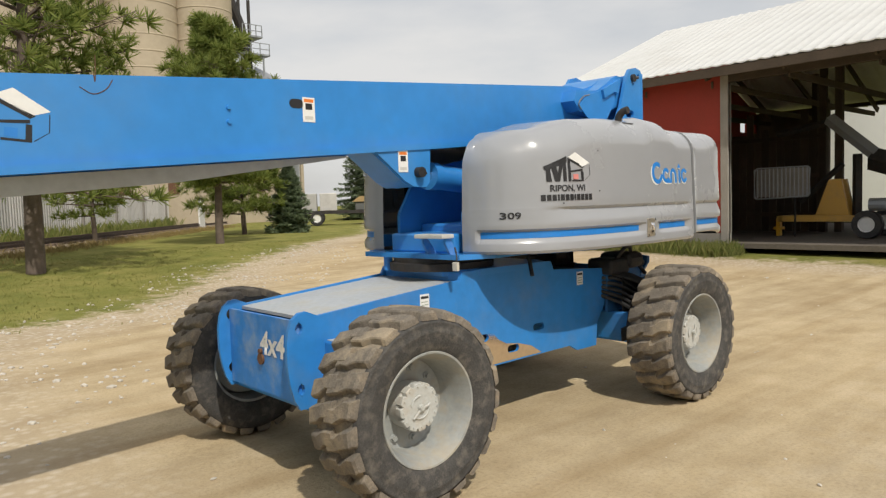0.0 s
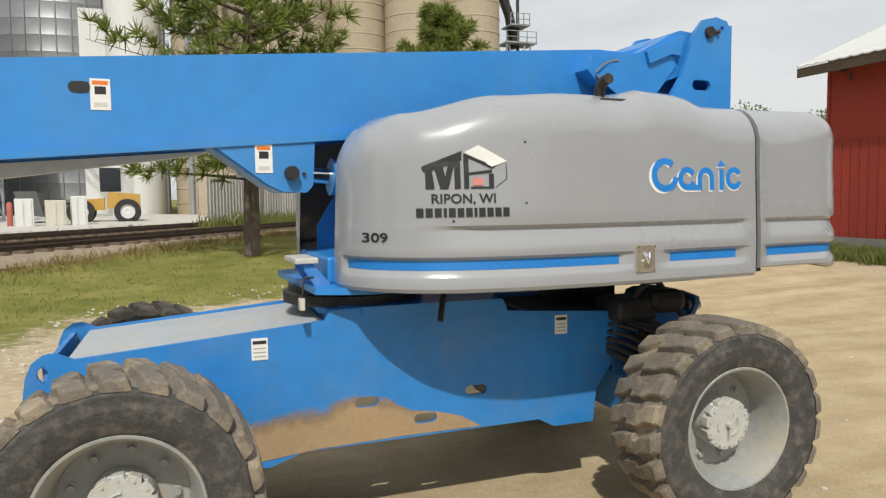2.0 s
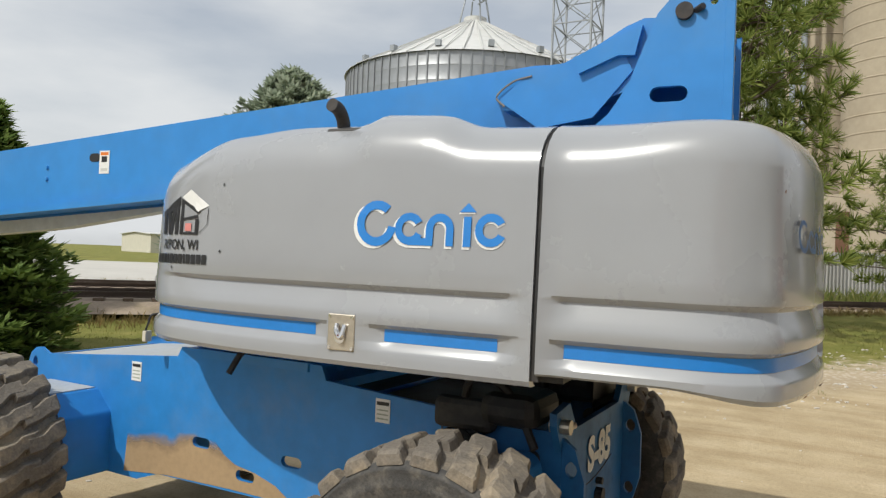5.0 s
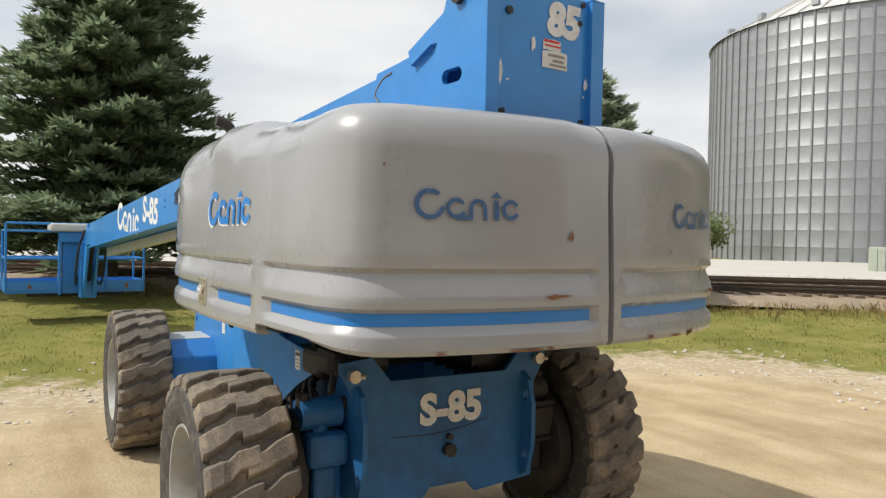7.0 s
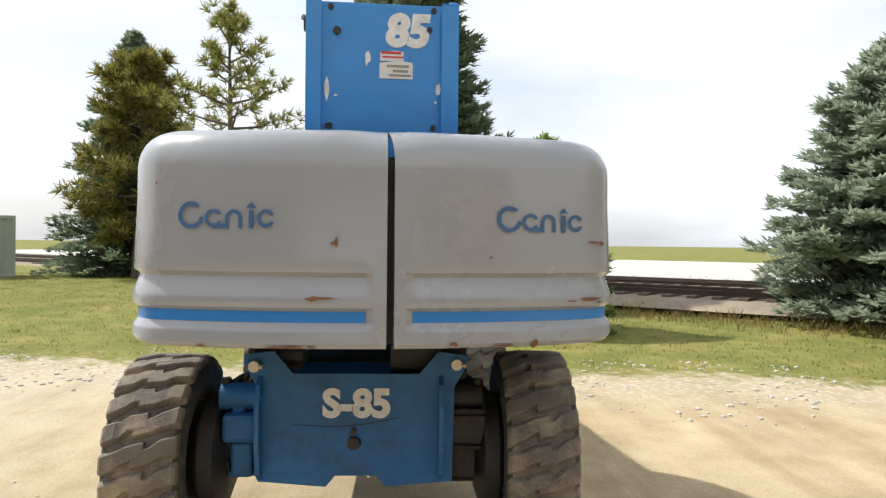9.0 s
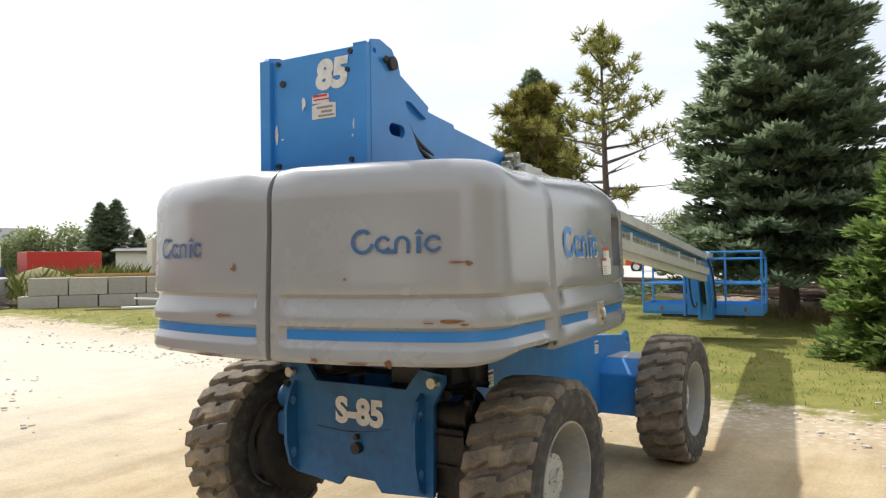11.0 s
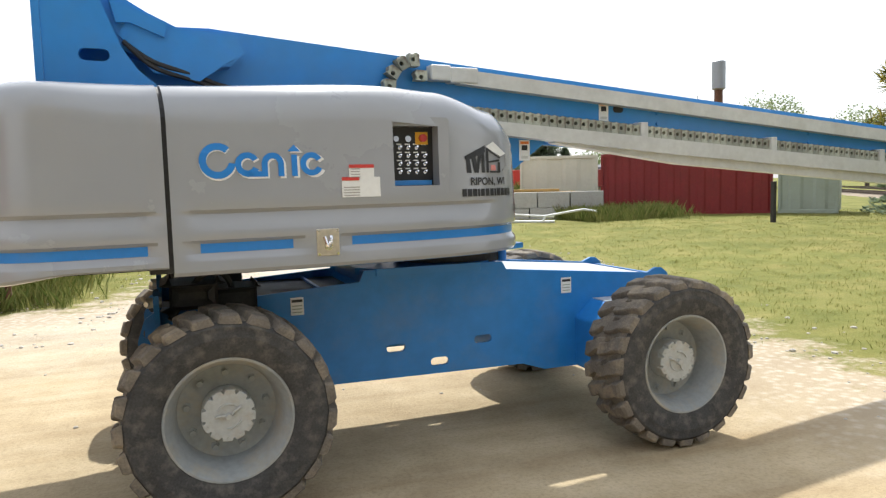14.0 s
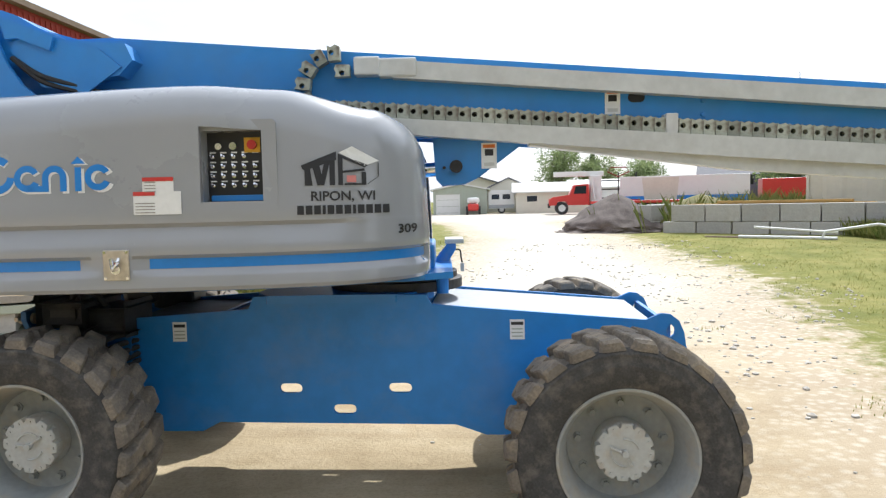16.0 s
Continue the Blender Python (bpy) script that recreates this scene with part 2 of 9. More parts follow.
SPRUCE_BLUE = leafy("blue_spruce_needles", (0.23, 0.28, 0.20), (0.47, 0.52, 0.39), 0.5)
SPRUCE_FRESH = leafy("fresh_spruce_needles", (0.105, 0.17, 0.048), (0.27, 0.36, 0.105), 0.45)
PINE = leafy("pine_needles", (0.11, 0.165, 0.036), (0.33, 0.37, 0.10), 0.5)
PINE_THIN = leafy("pale_pine_needles", (0.17, 0.19, 0.05), (0.42, 0.40, 0.13), 0.5)
PINE_DRY = leafy("yellowing_pine_needles", (0.10, 0.125, 0.036), (0.34, 0.28, 0.07), 0.5)
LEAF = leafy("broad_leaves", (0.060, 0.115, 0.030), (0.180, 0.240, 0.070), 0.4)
# leaf colours lifted to carry the distance haze
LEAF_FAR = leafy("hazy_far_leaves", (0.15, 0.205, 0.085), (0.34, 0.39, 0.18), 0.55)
WEED = leafy("light_green_weeds", (0.13, 0.18, 0.04), (0.34, 0.33, 0.12), 0.4)
GRASS = leafy("grass_blades", (0.20, 0.215, 0.058), (0.36, 0.34, 0.12), 0.55)
STRAW = leafy("dry_weeds", (0.22, 0.17, 0.07), (0.40, 0.30, 0.13), 0.3)


# ---- mesh helpers ----
def thing(name, label, category, at=(0, 0, 0), turn=0.0, group="", kind=""):
    ob = new(name)
    ob.empty_display_size = 0.2
    ob.matrix_world = pose(*at, 0, 0, turn)
    return tagged(ob, label, category, group, kind)


def part(name, bm, material, parent, label="", smooth=False, xf=None, also=()):
    if xf is not None:
        bm.transform(xf)
    bmesh.ops.recalc_face_normals(bm, faces=bm.faces)
    me = bpy.data.meshes.new(name)
    bm.to_mesh(me)
    bm.free()
    me.materials.append(material)
    for m in also:
        me.materials.append(m)
    if smooth:
        me.shade_smooth()
        me.set_sharp_from_angle(angle=radians(smooth if smooth is not True else 35))
    ob = new(name, me)
    if parent is not None:
        ob.parent = parent
    return tagged(ob, label)


def again(ob, m, parent=None):
    """A further piece on the same mesh at the pose m under the parent."""
    o = new(ob.name.split(".")[0], ob.data)
    o.parent = parent if parent is not None else ob.parent
    o.matrix_basis = m
    return o


def solo(name, bm, material, label, category, smooth=False, kind="", group="", also=(), at=None):
    ob = part(name, bm, material, None, "", smooth, None, also)
    if at is not None:
        ob.matrix_world = at
    return tagged(ob, label, category, group, kind)


def box(bm, x0, x1, y0, y1, z0, z1, bev=0.0, m=None, idx=0):
    r = bmesh.ops.create_cube(bm, size=1.0)
    vs = r["verts"]
    for v in vs:
        v.co = Vector((x0 + (v.co.x + 0.5) * (x1 - x0), y0 + (v.co.y + 0.5) * (y1 - y0), z0 + (v.co.z + 0.5) * (z1 - z0)))
    fs = list({f for v in vs for f in v.link_faces})
    for f in fs:
        f.material_index = idx
    if bev:
        es = list({e for v in vs for e in v.link_edges})
        out = bmesh.ops.bevel(bm, geom=es, offset=bev, segments=2, affect="EDGES", profile=0.5)
        vs = list({v for f in out["faces"] for v in f.verts})
        for f in out["faces"]:
            f.material_index = idx
    if m is not None:
        bmesh.ops.transform(bm, matrix=m, verts=vs)
    return bm


def cyl(bm, a, b, r0, r1=None, seg=16, caps=True, idx=0):
    a, b = Vector(a), Vector(b)
    r1 = r0 if r1 is None else r1
    q = (b - a).to_track_quat("Z", "Y").to_matrix()
    ra, rb = [], []
    for i in range(seg):
        t = 2 * math.pi * i / seg
        d = q @ Vector((math.cos(t), math.sin(t), 0))
        ra.append(bm.verts.new(a + d * r0))
        rb.append(bm.verts.new(b + d * r1))
    for i in range(seg):
        j = (i + 1) % seg
        bm.faces.new((ra[i], ra[j], rb[j], rb[i])).material_index = idx
    if caps:
        bm.faces.new(ra[::-1]).material_index = idx
        bm.faces.new(rb).material_index = idx
    return bm


def lathe(bm, prof, seg=48, m=None, closed=False, idx=0):
    """Turns a profile of (radius, height) about z."""
    rings = []
    for r, z in prof:
        rings.append([bm.verts.new((r * math.cos(2 * math.pi * i / seg), r * math.sin(2 * math.pi * i / seg), z)) for i in range(seg)])
    pairs = list(zip(rings, rings[1:])) + ([(rings[-1], rings[0])] if closed else [])
    for p, q in pairs:
        for i in range(seg):
            j = (i + 1) % seg
            bm.faces.new((p[i], p[j], q[j], q[i])).material_index = idx
    if m is not None:
        bmesh.ops.transform(bm, matrix=m, verts=[v for ring in rings for v in ring])
    return bm


def tube(bm, pts, r, seg=8, idx=0):
    pts = [Vector(p) for p in pts]
    rings = []
    for i, p in enumerate(pts):
        d = (pts[min(i + 1, len(pts) - 1)] - pts[max(i - 1, 0)]).normalized()
        q = d.to_track_quat("Z", "Y").to_matrix()
        rr = r[i] if isinstance(r, (list, tuple)) else r
        rings.append([bm.verts.new(p + q @ Vector((math.cos(2 * math.pi * k / seg) * rr, math.sin(2 * math.pi * k / seg) * rr, 0))) for k in range(seg)])
    for p, q in zip(rings, rings[1:]):
        for i in range(seg):
            j = (i + 1) % seg
            bm.faces.new((p[i], p[j], q[j], q[i])).material_index = idx
    bm.faces.new(rings[0][::-1]).material_index = idx
    bm.faces.new(rings[-1]).material_index = idx
    return bm


def curve_pts(pts, n=8):
    """A smooth line through the points."""
    p = [Vector(q) for q in pts]
    p = [p[0] * 2 - p[1]] + p + [p[-1] * 2 - p[-2]]
    out = []
    for i in range(1, len(p) - 2):
        for k in range(n):
            t = k / n
            out.append(0.5 * (2 * p[i] + (p[i + 1] - p[i - 1]) * t + (2 * p[i - 1] - 5 * p[i] + 4 * p[i + 1] - p[i + 2]) * t * t + (3 * p[i] - p[i - 1] - 3 * p[i + 1] + p[i + 2]) * t ** 3))
    return out + [p[-2]]


def plate(bm, outline, holes=(), thick=0.02, m=None, idx=0):
    """A flat plate in the xz plane (y from 0 to thick), with holes through it."""
    es, vs = [], []
    for loop in (outline, *holes):
        lv = [bm.verts.new((x, 0, z)) for x, z in loop]
        vs += lv
        es += [bm.edges.new((lv[i], lv[(i + 1) % len(lv)])) for i in range(len(lv))]
    f = bmesh.ops.triangle_fill(bm, edges=es, use_beauty=True)
    faces = [g for g in f["geom"] if isinstance(g, bmesh.types.BMFace)]
    ex = bmesh.ops.extrude_face_region(bm, geom=faces)
    up = [g for g in ex["geom"] if isinstance(g, bmesh.types.BMVert)]
    bmesh.ops.translate(bm, vec=(0, thick, 0), verts=up)
    allv = vs + up
    for v in allv:
        for fc in v.link_faces:
            fc.material_index = idx
    if m is not None:
        bmesh.ops.transform(bm, matrix=m, verts=allv)
    return bm


def pill(x, z, w, h, n=6):
    r = h / 2
    pts = [(x + w / 2 - r + r * math.cos(a), z + r * math.sin(a)) for a in [math.pi * (-0.5 + k / n) for k in range(n + 1)]]
    return pts + [(x - w / 2 + r + r * math.cos(a), z + r * math.sin(a)) for a in [math.pi * (0.5 + k / n) for k in range(n + 1)]]


def ring2d(x, z, r, n=12):
    return [(x + r * math.cos(2 * math.pi * k / n), z + r * math.sin(2 * math.pi * k / n)) for k in range(n)]


def lettering(text, size, shear=0.0, bold=0.0):
    """A bmesh of flat letters in the xz plane, centred on the origin, facing -y."""
    cu = bpy.data.curves.new("letters", "FONT")
    cu.body, cu.size, cu.align_x, cu.align_y, cu.shear, cu.offset, cu.resolution_u = text, size, "CENTER", "CENTER", shear, bold, 4
    ob = bpy.data.objects.new("letters", cu)
    me = bpy.data.meshes.new_from_object(ob)
    bm = bmesh.new()
    bm.from_mesh(me)
    bpy.data.objects.remove(ob)
    bpy.data.curves.remove(cu)
    bpy.data.meshes.remove(me)
    bm.transform(Matrix.Rotation(radians(90), 4, "X"))
    return bm


def poly2d(bm, pts, idx=0):
    f = bm.faces.new([bm.verts.new((x, 0, z)) for x, z in pts])
    f.material_index = idx
    return bm


def arc2d(bm, cx, cz, r, w, a0, a1, n=14, idx=0):
    """A flat band along an arc, degrees."""
    prev = None
    for k in range(n + 1):
        a = radians(a0 + (a1 - a0) * k / n)
        cur = (bm.verts.new((cx + (r - w / 2) * math.cos(a), 0, cz + (r - w / 2) * math.sin(a))), bm.verts.new((cx + (r + w / 2) * math.cos(a), 0, cz + (r + w / 2) * math.sin(a))))
        if prev:
            bm.faces.new((prev[0], prev[1], cur[1], cur[0])).material_index = idx
        prev = cur
    return bm


# ---- boom lift ----
lift = thing("boom_lift", "blue and grey telescopic boom lift parked on a sandy yard", "boom lift")
TURN = Matrix.Translation((0.25, 0, 0)) @ Matrix.Rotation(radians(4.0), 4, "Z")
TYRE_R, TYRE_H = 0.572, 0.205


# chassis: two side plates, decks, end plates
def deck_z(x):
    return 1.125 - (x - 0.48) * 0.081


SIDE = [(1.80, 0.50), (1.835, 0.56), (1.86, 0.65), (1.875, 0.76), (1.875, 0.88), (1.862, 0.97), (1.835, 1.035), (1.79, 1.07), (1.74, 1.075), (1.66, deck_z(1.66) + 0.012), (0.50, 1.14), (0.47, 1.195), (-0.50, 1.195), (-0.53, 1.125), (-1.28, 1.075), (-1.30, 0.90), (-1.10, 0.62), (-1.08, 0.43), (-0.82, 0.43), (-0.72, 0.482), (0.62, 0.468), (0.79, 0.41), (1.06, 0.41), (1.10, 0.50)]
for sgn in (1, -1):
    bm = bmesh.new()
    slots = [pill(-0.335, 0.695, 0.13, 0.055), pill(-0.035, 0.572, 0.13, 0.055), pill(0.29, 0.695, 0.13, 0.055)] if sgn > 0 else [pill(-0.303, 0.675, 0.13, 0.055), pill(0.0, 0.555, 0.13, 0.055), pill(0.316, 0.675, 0.13, 0.055)]
    slots += [pill(1.79, 0.98, 0.05, 0.075), pill(1.79, 0.62, 0.05, 0.075)]
    plate(bm, SIDE, slots, 0.025, Matrix.Translation((0, 0.46 - 0.025 if sgn > 0 else -0.46, 0)))
    part("side_plate", bm, BLUE_CHASSIS, lift, "dusty blue steel side plate with slotted holes")
bm = bmesh.new()
for x0, x1, n in ((0.49, 1.70, 1),):
    vs = [bm.verts.new(c) for c in ((x0, -0.434, deck_z(x0)), (x1, -0.434, deck_z(x1)), (x1, 0.434, deck_z(x1)), (x0, 0.434, deck_z(x0)))]
    bm.faces.new(vs)
    ex = bmesh.ops.extrude_face_region(bm, geom=bm.faces[:])
    bmesh.ops.translate(bm, vec=(0, 0, -0.02), verts=[g for g in ex["geom"] if isinstance(g, bmesh.types.BMVert)])
deck = part("deck_plate", bm, DECK, lift, "grey sloping deck plate with rubbed yellow marks")
bm = bmesh.new()
box(bm, -0.50, 0.47, -0.432, 0.432, 1.10, 1.19, 0.008)
part("turntable_seat", bm, BLUE_CHASSIS, lift)
bm = bmesh.new()
box(bm, -1.26, -0.52, -0.432, 0.432, 1.03, 1.065, 0.005)
part("rear_deck", bm, DARK, lift, "dark oily rear deck")
bm = bmesh.new()
plate(bm, [(-0.432, 0.53), (0.432, 0.53), (0.432, 1.02), (-0.432, 1.02)], [ring2d(0.0, 0.74, 0.03)], 0.025, Matrix.Translation((1.77, 0, 0)) @ Matrix.Rotation(radians(-90), 4, "Z"))
front = part("front_plate", bm, BLUE_WORN, lift, "scraped blue front end plate")
bm = lettering("4x4", 0.20, 0.15, 0.006)
part("front_lettering", bm, WORN_WHITE, front, "white number lettering", xf=Matrix.Translation((1.800, 0.14, 0.84)) @ Matrix.Rotation(radians(90), 4, "Z"))
bm = bmesh.new()
cyl(bm, (1.76, 0, 0.74), (1.81, 0, 0.74), 0.035)
cyl(bm, (1.76, 0, 0.79), (1.815, 0, 0.79), 0.016)
part("tow_pin", bm, RUST, lift)
for x in (0.55, -0.75):
    bm = bmesh.new()
    box(bm, x - 0.01, x + 0.01, -0.432, 0.432, 0.5, 1.08)
    part("bulkhead", bm, BLUE_CHASSIS, lift)
bm = bmesh.new()
plate(bm, [(1.04, 0.41), (1.04, 0.76), (1.17, 0.885), (1.62, 0.885), (1.62, 0.41)], (), 1.60, Matrix.Translation((0, -0.80, 0)))
bmesh.ops.bevel(bm, geom=bm.edges[:], offset=0.012, segments=2, profile=0.5, affect="EDGES")
axle = part("front_axle", bm, BLUE_CHASSIS, lift, "blue box section front axle")
for sgn in (1, -1):
    bm = bmesh.new()
    box(bm, 1.18, 1.61, min(sgn * 0.47, sgn * 0.79), max(sgn * 0.47, sgn * 0.79), 0.886, 0.890)
    part("axle_dust", bm, DECK, axle, "grey dust caked on the axle top")
bm = bmesh.new()
box(bm, -1.58, -1.28, -0.80, 0.80, 0.44, 0.70, 0.02)
part("rear_axle", bm, BLUE_CHASSIS, lift, "blue box section rear axle")
# dust and bare patches scraped along the lower side
bm = bmesh.new()
rs = random.Random(4)
pts = [(0.90, 0.44), (0.55, 0.475), (0.1, 0.487), (-0.36, 0.489), (-0.24, 0.56), (-0.10, 0.60), (0.04, 0.62), (0.12, 0.66), (0.20, 0.73), (0.40, 0.75), (0.62, 0.72), (0.88, 0.66)]
plate(bm, pts, [pill(-0.035, 0.572, 0.13, 0.055), pill(0.29, 0.695, 0.13, 0.055)], 0.002, Matrix.Translation((0, 0.461, 0)))
MUD = mat("dried_mud", (0.40, 0.285, 0.165), 0.95, var=0.14, scale=2, fine=30, bump=0.15)
mn, ml = MUD.node_tree.nodes, MUD.node_tree.links
mt, mz, mo = mn.new("ShaderNodeTexNoise"), mn.new("ShaderNodeSeparateXYZ"), mn.new("ShaderNodeTexCoord")
mt.inputs["Scale"].default_value, mt.inputs["Detail"].default_value, mt.inputs["Roughness"].default_value = 2.6, 6, 0.55
ml.new(mo.outputs["Object"], mt.inputs["Vector"])
ml.new(mo.outputs["Object"], mz.inputs[0])
ma, mr, mx, mtr = mn.new("ShaderNodeMath"), mn.new("ShaderNodeMapRange"), mn.new("ShaderNodeMixShader"), mn.new("ShaderNodeBsdfTransparent")
ma.operation, ma.inputs[1].default_value = "MULTIPLY_ADD", -3.0
ml.new(mz.outputs["Z"], ma.inputs[0])
ml.new(mt.outputs["Fac"], ma.inputs[2])
mr.inputs["From Min"].default_value, mr.inputs["From Max"].default_value = -1.64, -1.34
mr.inputs["To Max"].default_value = 0.92
ml.new(ma.outputs[0], mr.inputs["Value"])
ml.new(mr.outputs["Result"], mx.inputs["Fac"])
ml.new(mtr.outputs["BSDF"], mx.inputs[1])
ml.new(mn["Principled BSDF"].outputs["BSDF"], mx.inputs[2])
ml.new(mx.outputs["Shader"], mn["Material Output"].inputs["Surface"])
part("mud_patch", bm, MUD, lift, "dried sandy mud caked on the lower side")
# small notices on the chassis sides
for x, y, z in ((0.828, 0.4605, 1.022), (-0.865, 0.4605, 1.025), (-0.93, -0.4635, 1.002), (0.967, -0.4635, 0.997)):
    bm = bmesh.new()
    box(bm, x - 0.04, x + 0.04, y, y + 0.003, z - 0.055, z + 0.055, 0, None, 0)
    yy = y + 0.003 if y > 0 else y - 0.001
    box(bm, x - 0.033, x + 0.033, yy, yy + 0.001, z + 0.025, z + 0.042, 0, None, 1)
    for k in range(3):
        box(bm, x - 0.03, x + 0.03, yy, yy + 0.001, z - 0.04 + k * 0.02, z - 0.034 + k * 0.02, 0, None, 2)
    part("notice_sticker", bm, WHITE, lift, "small white printed notice", also=(INK, GREENISH))

# rear end plate with ears, flanges and lettering
bm = bmesh.new()
REAR = [(-0.52, 0.47), (-0.16, 0.44), (-0.11, 0.50), (0.11, 0.50), (0.16, 0.44), (0.52, 0.47), (0.53, 0.98), (0.60, 1.10), (0.60, 1.15), (0.44, 1.17), (0.34, 1.05), (-0.34, 1.05), (-0.44, 1.17), (-0.60, 1.15), (-0.60, 1.10), (-0.53, 0.98)]
plate(bm, REAR, [ring2d(0.54, 1.092, 0.02), ring2d(-0.54, 1.106, 0.02), ring2d(0.0, 0.68, 0.03)], 0.03, Matrix.Translation((-1.715, -0.03, 0)) @ Matrix.Rotation(radians(90), 4, "Z"))
rear = part("rear_plate", bm, BLUE_GRIME_SHADE, lift, "blue rear end plate with ears")
bm = lettering("S-85", 0.205, 0.0, 0.010)
part("rear_lettering", bm, WORN_WHITE, rear, "white worn model lettering", xf=Matrix.Translation((-1.752, -0.035, 0.885)) @ Matrix.Rotation(radians(-90), 4, "Z"))
bm = bmesh.new()
cyl(bm, (-1.72, -0.02, 0.68), (-1.78, -0.02, 0.68), 0.034)
cyl(bm, (-1.72, -0.02, 0.745), (-1.775, -0.02, 0.745), 0.016)
part("hitch_pin", bm, DARK, lift)
for y, z in ((0.51, 1.092), (-0.57, 1.106)):
    bm = bmesh.new()
    cyl(bm, (-1.70, y, z), (-1.785, y, z), 0.030, seg=16)
    cyl(bm, (-1.765, y, z), (-1.782, y - 0.05, z), 0.014, seg=10)
    part("ear_pin", bm, ZINC, lift)
for y in (0.47, -0.50):
    bm = bmesh.new()
    plate(bm, [(-1.72, 0.46), (-1.80, 0.52), (-1.84, 0.66), (-1.84, 0.88), (-1.80, 1.0), (-1.72, 1.06), (-1.20, 1.06), (-1.20, 0.7), (-1.45, 0.7), (-1.6, 0.46)], [pill(-1.785, 0.60, 0.05, 0.07), pill(-1.785, 0.92, 0.05, 0.07)], 0.025, Matrix.Translation((0, y, 0)))
    part("rear_flange", bm, BLUE_GRIME_SHADE, lift)
# crack line and grime across the rear plate
bm = bmesh.new()
tube(bm, [(-1.7465, 0.30, 0.775), (-1.7465, 0.1, 0.765), (-1.7465, 0.0, 0.77), (-1.7465, -0.12, 0.785), (-1.7465, -0.26, 0.815)], 0.0022, 5)
part("weld_crack", bm, DARK, rear)
# steering brackets, rams and hoses behind the rear wheels
for sgn in (1, -1):
    bm = bmesh.new()
    box(bm, -1.71, -1.46, sgn * 0.50, sgn * 0.70, 0.66, 0.82, 0.03)
    box(bm, -1.66, -1.50, sgn * 0.54, sgn * 0.66, 0.46, 0.655, 0.02)
    cyl(bm, (-1.60, sgn * 0.52, 0.90), (-1.60, sgn * 0.72, 0.90), 0.075, seg=24)
    cyl(bm, (-1.60, sgn * 0.62, 0.80), (-1.60, sgn * 0.62, 0.85), 0.055, seg=20)
    # the -y bracket is dark instead of blue, standing for deep shade
    part("steer_bracket", bm, BLUE_GRIME_SHADE if sgn > 0 else DARK, lift)
    bm = bmesh.new()
    lathe(bm, [(0.0, 0.0), (0.31, 0.0), (0.33, 0.02), (0.33, 0.10), (0.22, 0.14), (0.0, 0.15)], 28, pose(-1.45, sgn * 0.83, 0.565, -90 * sgn) @ Matrix.Scale(-1, 4, (0, 0, 1)))
    part("drive_motor", bm, DARK, lift, "oily black wheel drive motor", smooth=40)
    for k in range(7):
        bm = bmesh.new()
        y, dx = sgn * (0.60 + 0.022 * k), 0.03 * math.sin(k * 2.1)
        tube(bm, curve_pts([(-1.30 + dx, sgn * 0.50, 1.02), (-1.44 + dx, y, 1.0 - 0.012 * k), (-1.58 + dx * 2, y + sgn * 0.02, 0.84), (-1.60 - dx, y, 0.62 - 0.02 * k), (-1.50, y - sgn * 0.02, 0.45), (-1.36, y, 0.42)], 6), 0.015, 7)
        part("hydraulic_hose", bm, BLACK, lift)
    # added black plate that stands in for shade between wheel and rear plate
    bm = bmesh.new()
    plate(bm, [(-1.66, 0.88), (-1.44, 0.98), (-1.30, 1.0), (-1.30, 0.70), (-1.50, 0.66), (-1.62, 0.72)], (), 0.012, Matrix.Translation((0, sgn * 0.575, 0)))
    part("splash_shield", bm, BLACK, lift, "black plate added as shade in the wheel gap")
    bm = bmesh.new()
    cyl(bm, (-1.62, sgn * 0.30, 0.98), (-1.62, sgn * 0.68, 0.90), 0.035)
    cyl(bm, (-1.60, sgn * 0.70, 0.93), (-1.60, sgn * 0.70, 1.0), 0.03)
    part("steer_ram", bm, DARK, lift)
    for k in range(5):
        bm = bmesh.new()
        q = k * 0.035
        tube(bm, curve_pts([(-1.15, sgn * 0.42, 1.0 - q), (-1.3, sgn * (0.55 + q * 0.5), 0.98 - q * 1.6), (-1.45, sgn * (0.66 + q), 0.86 - q * 2.2), (-1.42, sgn * 0.74, 0.66 - q), (-1.25, sgn * 0.6, 0.55 - q * 0.6)], 6), 0.016, 7)
        part("hydraulic_hose", bm, BLACK, lift)
    bm = bmesh.new()
    box(bm, -1.46, -1.18, sgn * 0.30, sgn * 0.56, 1.02, 1.16, 0.03)
    box(bm, -1.66, -1.40, sgn * 0.26, sgn * 0.58, 1.06, 1.20, 0.05)
    part("rotary_cover", bm, BLACK, lift, "black dusty plastic cover")
    bm = bmesh.new()
    tube(bm, curve_pts([(-1.30, sgn * 0.50, 1.12), (-1.36, sgn * 0.56, 1.24), (-1.46, sgn * 0.55, 1.25), (-1.55, sgn * 0.52, 1.16), (-1.66, sgn * 0.58, 1.0)], 6), 0.018, 7)
    part("hydraulic_hose", bm, BLACK, lift)
for sgn in (1, -1):
    bm = bmesh.new()
    box(bm, 1.28, 1.56, sgn * 0.78, sgn * 0.86, 0.45, 0.72, 0.02)
    part("drive_hub_mount", bm, DARK, lift)
    bm = bmesh.new()
    box(bm, -1.56, -1.28, sgn * 0.78, sgn * 0.86, 0.42, 0.72, 0.02)
    part("drive_hub_mount", bm, DARK, lift)


